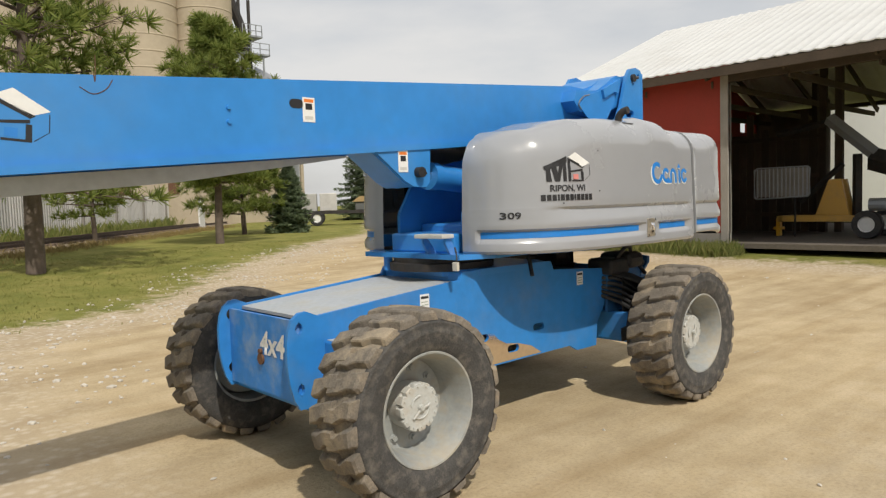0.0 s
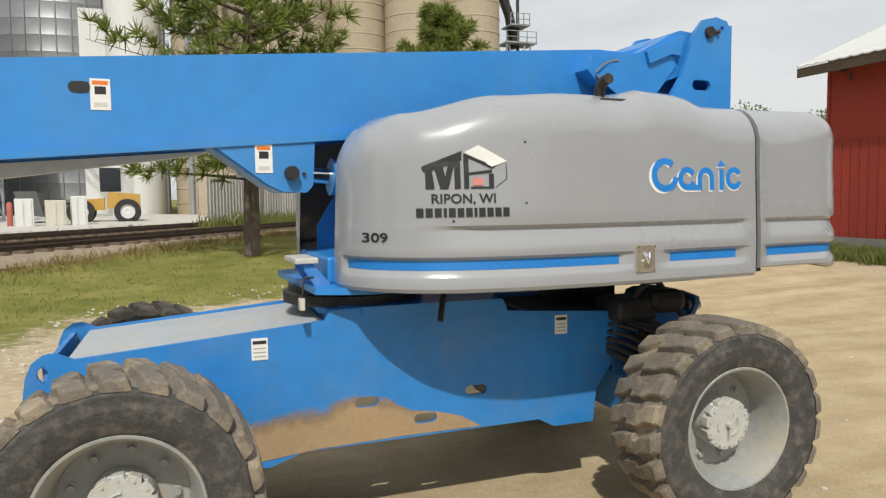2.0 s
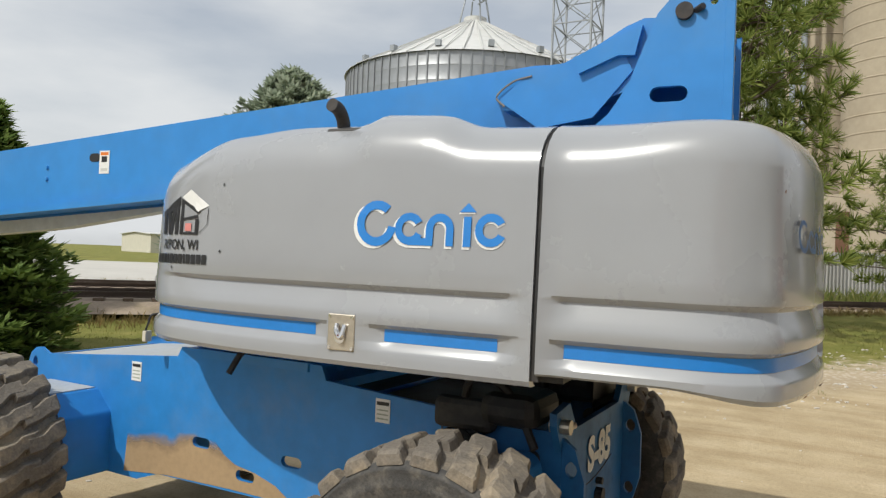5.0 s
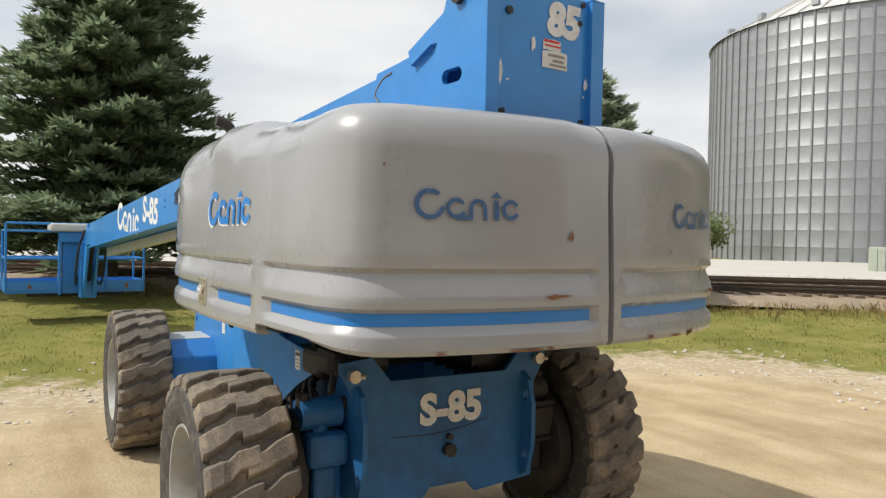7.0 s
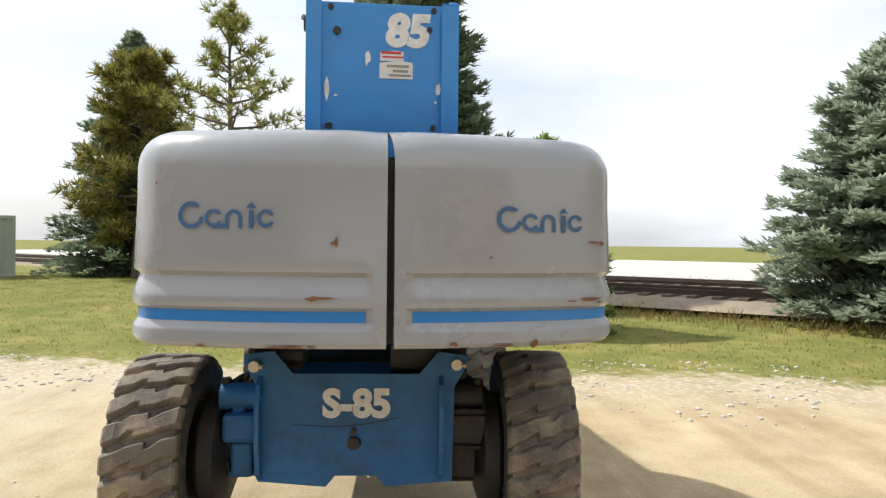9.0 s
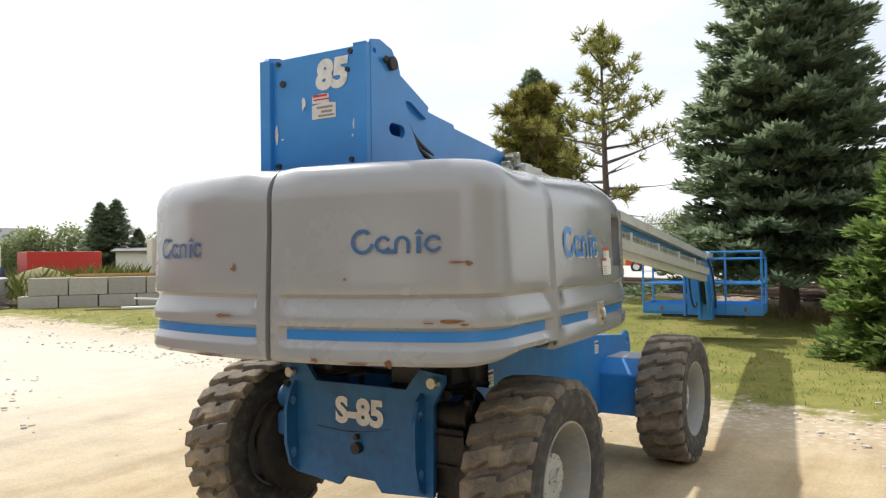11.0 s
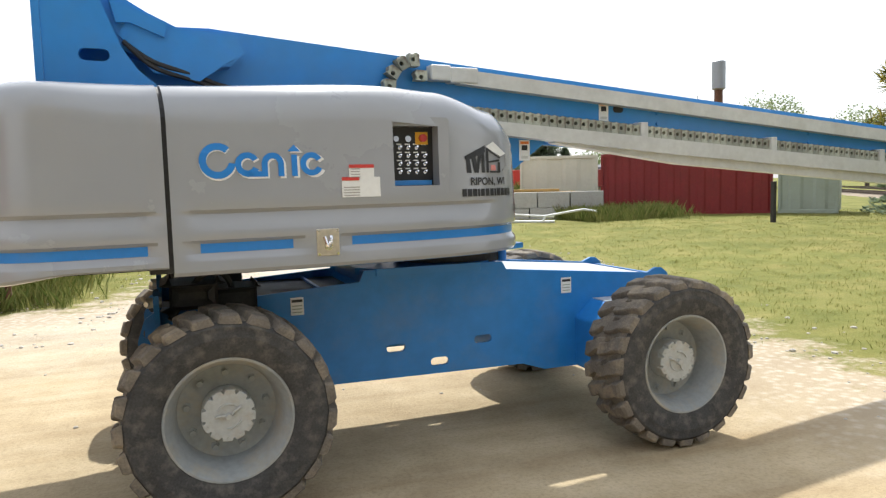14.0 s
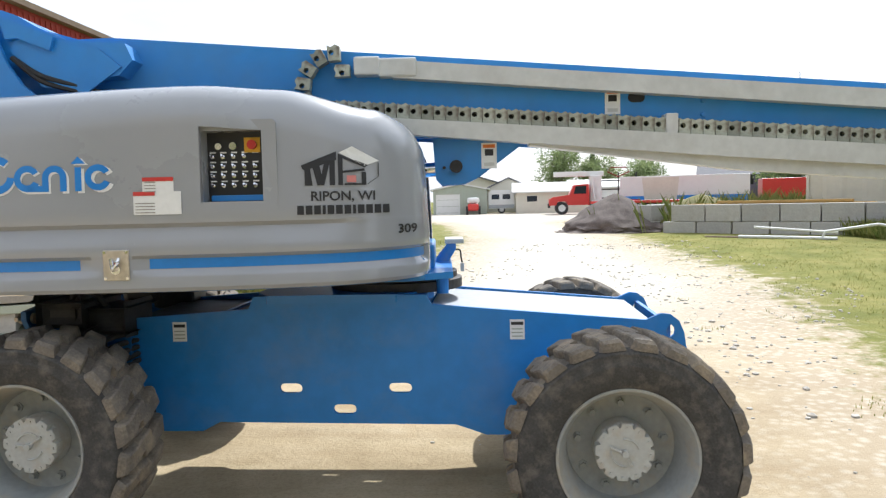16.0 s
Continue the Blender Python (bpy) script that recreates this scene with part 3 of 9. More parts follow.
# wheels
def lug_path(bm, rows, idx=0):
    rings = []
    for a, z, r0, r1, w in rows:
        ct, st = math.cos(a), math.sin(a)
        rad, tan = Vector((ct, st, 0)), Vector((-st, ct, 0))
        c = Vector((0, 0, z))
        rings.append([bm.verts.new(c + rad * r0 - tan * w * 0.62), bm.verts.new(c + rad * (r1 - 0.007) - tan * w * 0.49), bm.verts.new(c + rad * r1 - tan * w * 0.41), bm.verts.new(c + rad * r1 + tan * w * 0.41), bm.verts.new(c + rad * (r1 - 0.007) + tan * w * 0.49), bm.verts.new(c + rad * r0 + tan * w * 0.60)])
    for p, q in zip(rings, rings[1:]):
        for i in range(5):
            bm.faces.new((p[i], p[i + 1], q[i + 1], q[i]))
    bm.faces.new(rings[0][::-1])
    bm.faces.new(rings[-1])


def wheel_meshes():
    R, H = TYRE_R, TYRE_H
    bm = bmesh.new()
    lathe(bm, [(0.318, -0.155), (0.335, -0.185), (0.40, -0.203), (0.46, -0.205), (0.506, -0.198), (0.526, -0.172), (0.537, -0.10), (0.539, 0), (0.537, 0.10), (0.526, 0.172), (0.516, 0.192), (0.506, 0.203), (0.498, 0.2055), (0.492, 0.2035), (0.455, 0.208), (0.445, 0.2115), (0.437, 0.2085), (0.40, 0.207), (0.352, 0.192), (0.335, 0.182), (0.318, 0.155)], 64)
    for f in bm.faces:
        f.material_index = 1 if math.hypot(*f.calc_center_median().xy) > 0.530 else 0
    carcass = bm
    bm = bmesh.new()
    n = 23
    for side in (1, -1):
        for k in range(n):
            a0 = 2 * math.pi * (k + (0.5 if side < 0 else 0)) / n
            rows = [(-0.034, 0.200, 0.514, 0.528, 0.078), (-0.030, 0.197, 0.516, 0.553, 0.092), (-0.018, 0.182, 0.518, R - 0.006, 0.098), (0.006, 0.130, 0.524, R, 0.096), (0.024, 0.104, 0.526, R + 0.001, 0.090), (0.078, 0.058, 0.526, R + 0.002, 0.082), (0.094, 0.0, 0.526, R + 0.002, 0.084), (0.104, -0.030, 0.526, R + 0.001, 0.088)]
            rj = random.Random(k * 7 + side)
            wob = [rj.uniform(-0.008, 0.008) for _ in rows]
            lug_path(bm, [(a0 + side * a + wb, side * z, r0, r1 + wb * 0.25, w) for (a, z, r0, r1, w), wb in zip(rows, wob)])
    tread = bm
    bm = bmesh.new()
    lathe(bm, [(0.318, -0.155), (0.30, -0.15), (0.285, -0.02), (0.285, 0.06), (0.300, 0.12), (0.312, 0.150), (0.322, 0.166), (0.334, 0.170), (0.338, 0.178), (0.333, 0.188), (0.322, 0.186), (0.312, 0.168), (0.300, 0.145), (0.284, 0.10), (0.268, 0.0), (0.262, -0.03), (0.20, -0.038), (0.0, -0.038)], 64)
    rim = bm
    bm = bmesh.new()
    lathe(bm, [(0.158, -0.036), (0.156, 0.05), (0.148, 0.058)], 40)
    rim_pts = []
    for k in range(12):
        a = 2 * math.pi * k / 12
        rim_pts += [(a + da, 0.163 - dr) for da, dr in ((-0.100, 0.0), (-0.072, 0.004), (-0.045, 0.016), (0.0, 0.021), (0.045, 0.016), (0.072, 0.004), (0.100, 0.0), (0.18, 0.0), (0.26, 0.0), (0.34, 0.0))]
    rows = [[bm.verts.new((r * q * math.cos(a), r * q * math.sin(a), z)) for a, r in rim_pts] for q, z in ((1.0, 0.045), (1.0, 0.092), (0.97, 0.097))]
    for p, q in zip(rows, rows[1:]):
        for k in range(len(p)):
            bm.faces.new((p[k], p[(k + 1) % len(p)], q[(k + 1) % len(p)], q[k]))
    bm.faces.new(rows[-1])
    for k in range(12):
        a = 2 * math.pi * (k + 0.5) / 12
        cyl(bm, (0.140 * math.cos(a), 0.140 * math.sin(a), 0.096), (0.140 * math.cos(a), 0.140 * math.sin(a), 0.103), 0.0075, seg=6)
    cyl(bm, (0, 0, 0.1), (0, 0, 0.125), 0.022, 0.018, 10)
    tube(bm, [(0.02, 0.01, 0.112), (0.07, 0.035, 0.108), (0.085, 0.04, 0.104)], 0.008, 6)
    tube(bm, [(-0.02, 0.008, 0.112), (-0.06, 0.018, 0.108), (-0.08, 0.012, 0.104)], 0.008, 6)
    tube(bm, [(0.075 * math.cos(a), 0.075 * math.sin(a), 0.102) for a in [radians(v) for v in range(40, 150, 15)]], 0.006, 5)
    tube(bm, [(0.08 * math.cos(a), 0.08 * math.sin(a), 0.102) for a in [radians(v) for v in range(250, 340, 15)]], 0.006, 5)
    bmesh.ops.scale(bm, vec=(0.87, 0.87, 0.97), verts=bm.verts[:])
    hub = bm
    bm = bmesh.new()
    lathe(bm, [(0.026, 0), (0.026, 0.008), (0.017, 0.010), (0.017, 0.03), (0.0, 0.03)], 6)
    return carcass, tread, rim, hub, bm


carcass, tread, rim, hubm, nut = wheel_meshes()
bm = bmesh.new()
cyl(bm, (0, 0, -0.2), (0, 0, -0.04), 0.15, seg=24)
wheel = part("wheel", bm, DARK, lift, "wheel with chunky foam-filled tyre and deep grey rim")
tyre = part("tyre", carcass, RUBBER, wheel, "dusty black tyre sidewall", smooth=50, also=(TREAD,))
part("tread", tread, TREAD, wheel, "sandy worn angular tread lugs")
part("rim", rim, RIM, wheel, "dusty grey dished rim", smooth=40)
part("hub_cap", hubm, HUB, wheel, "pale round hub cover with bolts", smooth=35)
first = part("lug_nut", nut, RIM, wheel, xf=Matrix.Translation((0.212, 0, -0.038)))
for k in range(1, 9):
    again(first, Matrix.Rotation(2 * math.pi * k / 9, 4, "Z"))
WHEELS = [(1.425, 1.005, 0.562, -90, 20), (-1.49, 1.03, 0.560, -90, 65), (1.428, -1.005, 0.536, 90, 130), (-1.403, -1.025, 0.572, 90, 10)]
for k, (x, y, z, rx, spin) in enumerate(WHEELS):
    m = pose(x, y, z, rx) @ Matrix.Rotation(radians(spin), 4, "Z")
    if k == 0:
        wheel.matrix_basis = m @ Matrix.Scale(0.96, 4)
    else:
        w = copy_thing(wheel, m)

# turntable: bearing, base, step, inner housing
bm = bmesh.new()
lathe(bm, [(0.0, 1.19), (0.40, 1.19), (0.40, 1.245), (0.37, 1.25), (0.37, 1.285), (0.0, 1.285)], 48)
part("slew_bearing", bm, DARK, lift, "dark greasy slewing ring", xf=TURN)
bm = bmesh.new()
plate(bm, [(0.50, -0.28), (0.50, 0.28), (0.30, 0.47), (-0.42, 0.47), (-0.52, 0.30), (-0.52, -0.30), (-0.42, -0.47), (0.30, -0.47)], (), 0.045, Matrix.Translation((0, 0, 1.155)) @ Matrix.Rotation(radians(90), 4, "X"))
part("bearing_pedestal", bm, BLUE, lift, "blue plate under the slewing ring")
bm = bmesh.new()
plate(bm, [(0.34, -0.50), (0.34, 0.50), (0.10, 0.62), (-1.2, 0.62), (-1.9, 0.45), (-1.9, -0.45), (-1.2, -0.62), (0.10, -0.62)], (), 0.035, Matrix.Translation((0, 0, 1.285)) @ Matrix.Rotation(radians(90), 4, "X"))
part("turntable_base", bm, BLUE, lift, "blue turntable base plate", xf=TURN)
for sgn in (1, -1):
    bm = bmesh.new()
    plate(bm, [(0.12, 1.31), (0.12, 1.60), (-0.1, 1.95), (-1.3, 2.15), (-1.9, 2.3), (-1.9, 1.31)], (), 0.03, Matrix.Translation((0, sgn * 0.34 - 0.015, 0)))
    part("turntable_wall", bm, BLUE, lift, xf=TURN)
    bm = bmesh.new()
    plate(bm, [(-0.02, -0.28), (0.18, 0.0), (0.14, 0.22), (-0.3, 0.50), (-2.0, 0.58), (-2.45, 0.50), (-2.6, 0.2), (-2.7, -0.28), (-1.0, -0.28)], (), 0.02, Matrix.Translation((0, sgn * 0.53, 1.345)) @ Matrix.Rotation(radians(90 if sgn > 0 else -90), 4, "X"))
    part("engine_tray", bm, DARK, lift, "dark oily underside tray", xf=TURN)
    bm = bmesh.new()
    box(bm, -1.75, -0.40, sgn * 0.45, sgn * 0.78, 1.36, 1.95, 0.04)
    part("engine_housing", bm, DARK, lift, xf=TURN)
bm = bmesh.new()
box(bm, -2.66, -2.05, -0.72, 0.72, 1.34, 2.05, 0.05)
part("counterweight", bm, DARK, lift, "dark cast counterweight", xf=TURN)
bm = bmesh.new()
box(bm, -0.10, 0.24, -0.30, 0.36, 1.32, 1.46, 0.015)
box(bm, -0.75, -0.10, -0.32, 0.32, 1.32, 1.52, 0.02)
part("valve_box", bm, BLUE, lift, xf=TURN)
bm = bmesh.new()
plate(bm, [(0.24, 1.29), (0.24, 1.33), (0.33, 1.44), (0.37, 1.44), (0.37, 1.40), (0.30, 1.29)], (), 0.02, Matrix.Translation((0, 0.16, 0)))
part("step_bracket", bm, BLUE_WORN, lift, xf=TURN)
bm = bmesh.new()
plate(bm, [(0.24, 1.29), (0.24, 1.33), (0.33, 1.44), (0.37, 1.44), (0.37, 1.40), (0.30, 1.29)], (), 0.02, Matrix.Translation((0, 0.38, 0)))
part("step_bracket", bm, BLUE_WORN, lift, xf=TURN)
bm = bmesh.new()
box(bm, 0.30, 0.42, 0.14, 0.42, 1.435, 1.465, 0.006)
part("step_tread", bm, TRAY, lift, "worn bare metal step tread", xf=TURN)
bm = bmesh.new()
cyl(bm, (0.28, -0.30, 1.18), (0.28, -0.30, 1.29), 0.035)
part("lock_pin", bm, BLUE_WORN, lift, xf=TURN)
bm = bmesh.new()
tube(bm, curve_pts([(0.34, 0.46, 1.37), (0.40, 0.52, 1.37), (0.41, 0.54, 1.32), (0.42, 0.55, 1.27)], 5), 0.006, 6)
part("tether_wire", bm, BLACK, lift, xf=TURN)
bm = bmesh.new()
box(bm, 0.405, 0.43, 0.515, 0.56, 1.22, 1.28, 0.004)
part("paper_tag", bm, CREAM, lift, "hanging paper tag", xf=TURN)
bm = bmesh.new()
tube(bm, [(-0.35, 0.55, 1.30), (-0.30, 0.62, 1.22), (-0.27, 0.66, 1.13)], 0.016, 6)
part("release_lever", bm, DARK, lift, xf=TURN)
bm = bmesh.new()
plate(bm, [(0.02, 1.29), (0.02, 1.44), (0.15, 1.44), (0.19, 1.40), (0.19, 1.29)], (), 0.10, Matrix.Translation((0, -0.62, 0)))
part("corner_bracket", bm, BLUE, lift, xf=TURN)


# hoods
OUT = curve_pts([(0.215, 0.42, 0), (0.215, 0.52, 0), (0.185, 0.65, 0), (0.115, 0.775, 0), (0.0, 0.89, 0), (-0.12, 0.965, 0), (-0.30, 1.03, 0), (-0.65, 1.09, 0), (-1.2, 1.12, 0), (-1.65, 1.125, 0), (-2.0, 1.12, 0), (-2.35, 1.115, 0), (-2.52, 1.10, 0), (-2.63, 1.055, 0), (-2.70, 0.985, 0), (-2.745, 0.88, 0), (-2.79, 0.74, 0), (-2.84, 0.52, 0), (-2.875, 0.25, 0), (-2.885, 0.008, 0)], 8)


def smooth01(t):
    t = min(1, max(0, t))
    return t * t * (3 - 2 * t)


def piece(v, table):
    for (a, p), (b, q) in zip(table, table[1:]):
        if (v - a) * (v - b) <= 0:
            return p + (q - p) * smooth01((v - a) / (b - a)) if b != a else p
    return table[0][1] if abs(v - table[0][0]) < abs(v - table[-1][0]) else table[-1][1]


def top_z(x, hump):
    z = piece(x, [(0.23, 2.05), (0.10, 2.13), (-0.06, 2.18), (-0.50, 2.265), (-0.85, 2.285), (-2.0, 2.245), (-2.9, 2.235)])
    if hump:
        z += 0.045 * smooth01((-1.17 - x) / 0.09) * smooth01((x + 1.70) / 0.18)
    return z


def outline_side(x):
    best = [p for p in OUT if p.y > 0.55 and p.x > -2.6]
    for a, b in zip(best, best[1:]):
        if (x - a.x) * (x - b.x) <= 0 and a.x != b.x:
            return a.y + (b.y - a.y) * (x - a.x) / (b.x - a.x)
    return best[0].y if x > 0 else 1.12


def outline_tail(y):
    y = abs(y)
    best = [p for p in OUT if p.x < -2.5]
    for a, b in zip(best, best[1:]):
        if (y - a.y) * (y - b.y) <= 0 and a.y != b.y:
            return a.x + (b.x - a.x) * (y - a.y) / (b.y - a.y)
    return -2.885


# height, inset of the wall, depth of the stripe groove, depth of the upper groove
LEVELS = [(1.312, 0.034, 0, 0), (1.318, 0.010, 0, 0), (1.336, 0.0, 0, 0), (1.382, 0.0, 0, 0), (1.394, 0.0, 0.004, 0), (1.416, 0.0, 0.022, 0), (1.422, 0.0, 0.026, 0), (1.470, 0.0, 0.026, 0), (1.478, 0.0, 0.018, 0), (1.486, 0.0, 0.003, 0), (1.500, 0.0, 0, 0), (1.520, 0.0, 0, 0), (1.534, 0.001, 0, 0.002), (1.560, 0.002, 0, 0.009), (1.600, 0.003, 0, 0.024), (1.612, 0.004, 0, 0.027), (1.622, 0.004, 0, 0.020), (1.632, 0.005, 0, 0.003), (1.642, 0.006, 0, 0), (1.70, 0.008, 0, 0), (1.725, 0.009, 0, 0), (1.82, 0.013, 0, 0), (1.92, 0.018, 0, 0)]


def wall_inset(z):
    for (a, p, *_), (b, q, *_) in zip(LEVELS, LEVELS[1:]):
        if a <= z <= b:
            return p + (q - p) * (z - a) / (b - a)
    return 0.021


def inner_of(p):
    s = smooth01((-2.15 - p.x) / 0.5)
    return Vector((min(0.02, p.x - 0.06 + 0.26 * s), min(p.y, 0.40 * (1 - s) + max(0.0, p.y - 0.27) * s), 0))


def hood_panel(sgn, i0, i1, hump, window=False, tail=False):
    pts = [p.copy() for p in OUT[i0:i1 + 1]]
    if tail and sgn > 0:
        pts.append(Vector((OUT[-1].x, -0.018, 0)))
    elif tail:
        pts = [p for p in pts if p.y > 0.07] + [Vector((OUT[-1].x, 0.050, 0))]
    if window:
        for xw in (-0.815, -0.535):
            k = next(j for j in range(len(pts) - 1) if pts[j].x > xw >= pts[j + 1].x)
            f = (xw - pts[k].x) / (pts[k + 1].x - pts[k].x)
            pts.insert(k + 1, pts[k].lerp(pts[k + 1], f))
    n = len(pts)
    run = [0.0]
    for a, b in zip(pts, pts[1:]):
        run.append(run[-1] + (b - a).length)
    bm, stripe = bmesh.new(), bmesh.new()
    cols, scols = [], []
    for i, p in enumerate(pts):
        d = (pts[min(i + 1, n - 1)] - pts[max(i - 1, 0)]).normalized()
        nrm = Vector((-d.y, d.x, 0))
        if nrm.dot(p - Vector((-1.3, 0, 0))) < 0:
            nrm = -nrm
        edge = min(run[i], run[-1] - run[i])
        m1 = smooth01((min(edge, 9) - 0.055) / 0.025)
        if not tail:
            m1 = smooth01((run[-1] - run[i] - 0.07) / 0.025) * smooth01((run[i] - 0.12) / 0.03)
            m1 *= 1 - smooth01((0.135 - abs(p.x + 1.205)) / 0.03)
        m2 = m1 if tail else smooth01((run[-1] - run[i] - 0.07) / 0.025) * smooth01((-0.02 - p.x) / 0.35)
        zt = top_z(p.x, hump)
        lip = 0.012 if tail and edge < 0.03 and i < n // 2 else 0.0
        col = []
        raised = (0.044 * smooth01((p.x + 2.75) / 0.4) if tail else 0.0)
        for z, inset, d1, d2 in LEVELS:
            q = p - nrm * (inset + d1 * m1 + d2 * m2 - lip)
            col.append((q.x, q.y, max(z, z + raised * (1.39 - z) / 0.078) if z < 1.39 else z))
        ins = inner_of(p)
        way = ins - p
        back = smooth01((-2.1 - p.x) / 0.4)
        rr = min(0.215 - 0.065 * back, way.length * 0.8)
        rv = 0.215 - 0.05 * back
        way = way.normalized()
        foot = max(1.93, zt - rv)
        for k in range(8):
            a = math.pi / 2 * k / 7
            q = p - nrm * (0.019 - lip) + way * rr * (1 - math.cos(a))
            col.append((q.x, q.y, foot + (top_z(q.x, hump) - foot) * math.sin(a)))
        e = q
        for f in (0.5, 1.0):
            q = e.lerp(ins, f)
            col.append((q.x, q.y, top_z(q.x, hump) + 0.006 * f))
        if (i == 0 or i == n - 1) and not (i == 0 and not tail):
            deep = [bm.verts.new((x - nrm.x * 0.05, sgn * (y - nrm.y * 0.05), z - (0.05 if k > len(LEVELS) + 5 else 0))) for k, (x, y, z) in enumerate(col)]
        else:
            deep = None
        if deep and i == 0:
            cols.append(deep)
        cols.append([bm.verts.new((x, sgn * y, z)) for x, y, z in col])
        if deep and i:
            cols.append(deep)
        if m1 > 0.6:
            q = p - nrm * (0.0245 * m1)
            scols.append((i, [stripe.verts.new((q.x, sgn * q.y, z)) for z in (1.423, 1.469)]))
    lw0 = [k for k, lv in enumerate(LEVELS) if lv[0] == 1.725][0]
    for i, (c0, c1) in enumerate(zip(cols, cols[1:])):
        for k in range(len(c0) - 1):
            if window and i + 1 < n and pts[i].x <= -0.534 and pts[i + 1].x >= -0.816 and lw0 <= k <= len(LEVELS) - 1:
                continue
            bm.faces.new((c0[k], c1[k], c1[k + 1], c0[k + 1]))
    for (i, a), (j, b) in zip(scols, scols[1:]):
        if j == i + 1:
            stripe.faces.new((a[0], b[0], b[1], a[1]))
    return bm, stripe


SEAM = min(range(len(OUT)), key=lambda i: abs(OUT[i].x + 1.962) + (0 if OUT[i].y > 0.8 else 9))
hoods = {}
for sgn in (1, -1):
    for tail in (False, True):
        i0, i1 = (SEAM, len(OUT) - 1) if tail else (0, SEAM)
        bm, stripe = hood_panel(sgn, i0, i1, sgn > 0 and not tail, sgn < 0 and not tail, tail)
        nudge = Matrix.Translation((-0.022 if tail else 0.0, 0.0, 0))
        name = "tail_cover" if tail else "side_hood"
        lab = "glossy grey moulded tail cover with blue stripe" if tail else "glossy grey moulded side hood with blue stripe"
        ob = part(name, bm, GREY, lift, lab, smooth=24, xf=TURN @ nudge)
        part("stripe", stripe, BLUE_DECAL, ob, "blue stripe", smooth=40, xf=TURN @ nudge)
        hoods[sgn, tail] = ob
# the gap behind the seams: black strips and blocks added as its shadow
for sgn in (1, -1):
    p, bm = OUT[SEAM], bmesh.new()
    prof = [(p.y - wall_inset(z) - 0.012, z) for z, *_ in LEVELS[2:]]
    zt = top_z(p.x, False)
    prof += [(p.y - 0.030 - 0.212 * (1 - math.cos(math.pi / 14 * k)), zt - 0.22 + 0.214 * math.sin(math.pi / 14 * k)) for k in range(1, 8)]
    prof.append((0.42, zt - 0.004))
    rows = [[bm.verts.new((p.x + dx, sgn * y, z)) for y, z in prof] for dx in (-0.030, 0.006)]
    for k in range(len(prof) - 1):
        bm.faces.new((rows[0][k], rows[0][k + 1], rows[1][k + 1], rows[1][k]))
    part("seam_gasket", bm, BLACK, lift, "black strip added as shadow in the hood seam", xf=TURN)
for sgn in (1, -1):
    bm = bmesh.new()
    box(bm, -2.06, -1.92, sgn * 0.95, sgn * 1.06, 1.33, 2.10)
    part("seam_post", bm, BLACK, lift, xf=TURN)
bm = bmesh.new()
box(bm, -2.82, -2.74, -0.10, 0.03, 1.33, 2.12)
part("seam_post", bm, BLACK, lift, xf=TURN)
bm = bmesh.new()
tube(bm, curve_pts([(-2.0, 1.02, 2.06), (-2.0, 0.97, 2.16), (-2.0, 0.88, 2.222), (-2.0, 0.72, 2.238), (-2.0, 0.45, 2.24)], 6), 0.022, 8)
part("seam_trim", bm, BLUE, lift, "blue edge under the seam", xf=TURN)


def split_faces(bm, most=0.06):
    bmesh.ops.triangulate(bm, faces=bm.faces[:])
    for _ in range(3):
        es = [e for e in bm.edges if e.calc_length() > most]
        if not es:
            break
        bmesh.ops.subdivide_edges(bm, edges=es, cuts=1, use_grid_fill=False)
        bmesh.ops.triangulate(bm, faces=bm.faces[:])


def on_side(bm, sgn, x0, z0, off=0.004):
    split_faces(bm)
    for v in bm.verts:
        u, z = v.co.x, z0 + v.co.z
        x = x0 - u if sgn > 0 else x0 + u
        v.co = Vector((x, sgn * (outline_side(x) - wall_inset(z) + off), z))
    return bm


def on_tail(bm, y0, z0, off=0.004):
    split_faces(bm)
    for v in bm.verts:
        y, z = y0 - v.co.x, z0 + v.co.z
        v.co = Vector((outline_tail(y) + wall_inset(z) - off - 0.0275, y, z))
    return bm


def maker_mark(w, stroke=0.26):
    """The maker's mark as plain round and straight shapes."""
    bm, s, t = bmesh.new(), w / 5.2, w / 5.2 * stroke
    arc2d(bm, 0.70 * s, 0.16 * s, 0.62 * s, t * 1.15, 48, 350, 20)
    arc2d(bm, 1.95 * s, 0.0, 0.40 * s, t, 30, 335, 16)
    poly2d(bm, [(1.9 * s, -0.54 * s), (2.75 * s, -0.54 * s), (2.75 * s, -0.30 * s), (1.9 * s, -0.30 * s)])
    arc2d(bm, 3.05 * s, 0.02 * s, 0.36 * s, t, 0, 180, 12)
    for x in (2.69, 3.41):
        poly2d(bm, [(x * s - t / 2, -0.54 * s), (x * s + t / 2, -0.54 * s), (x * s + t / 2, 0.03 * s), (x * s - t / 2, 0.03 * s)])
    poly2d(bm, [(3.88 * s, -0.54 * s), (4.14 * s, -0.54 * s), (4.14 * s, 0.42 * s), (3.88 * s, 0.42 * s)])
    poly2d(bm, [(3.72 * s, 0.56 * s), (4.30 * s, 0.56 * s), (4.01 * s, 0.86 * s)])
    arc2d(bm, 4.80 * s, 0.0, 0.40 * s, t, 30, 335, 16)
    for v in bm.verts:
        v.co.x -= 2.6 * s
    return bm


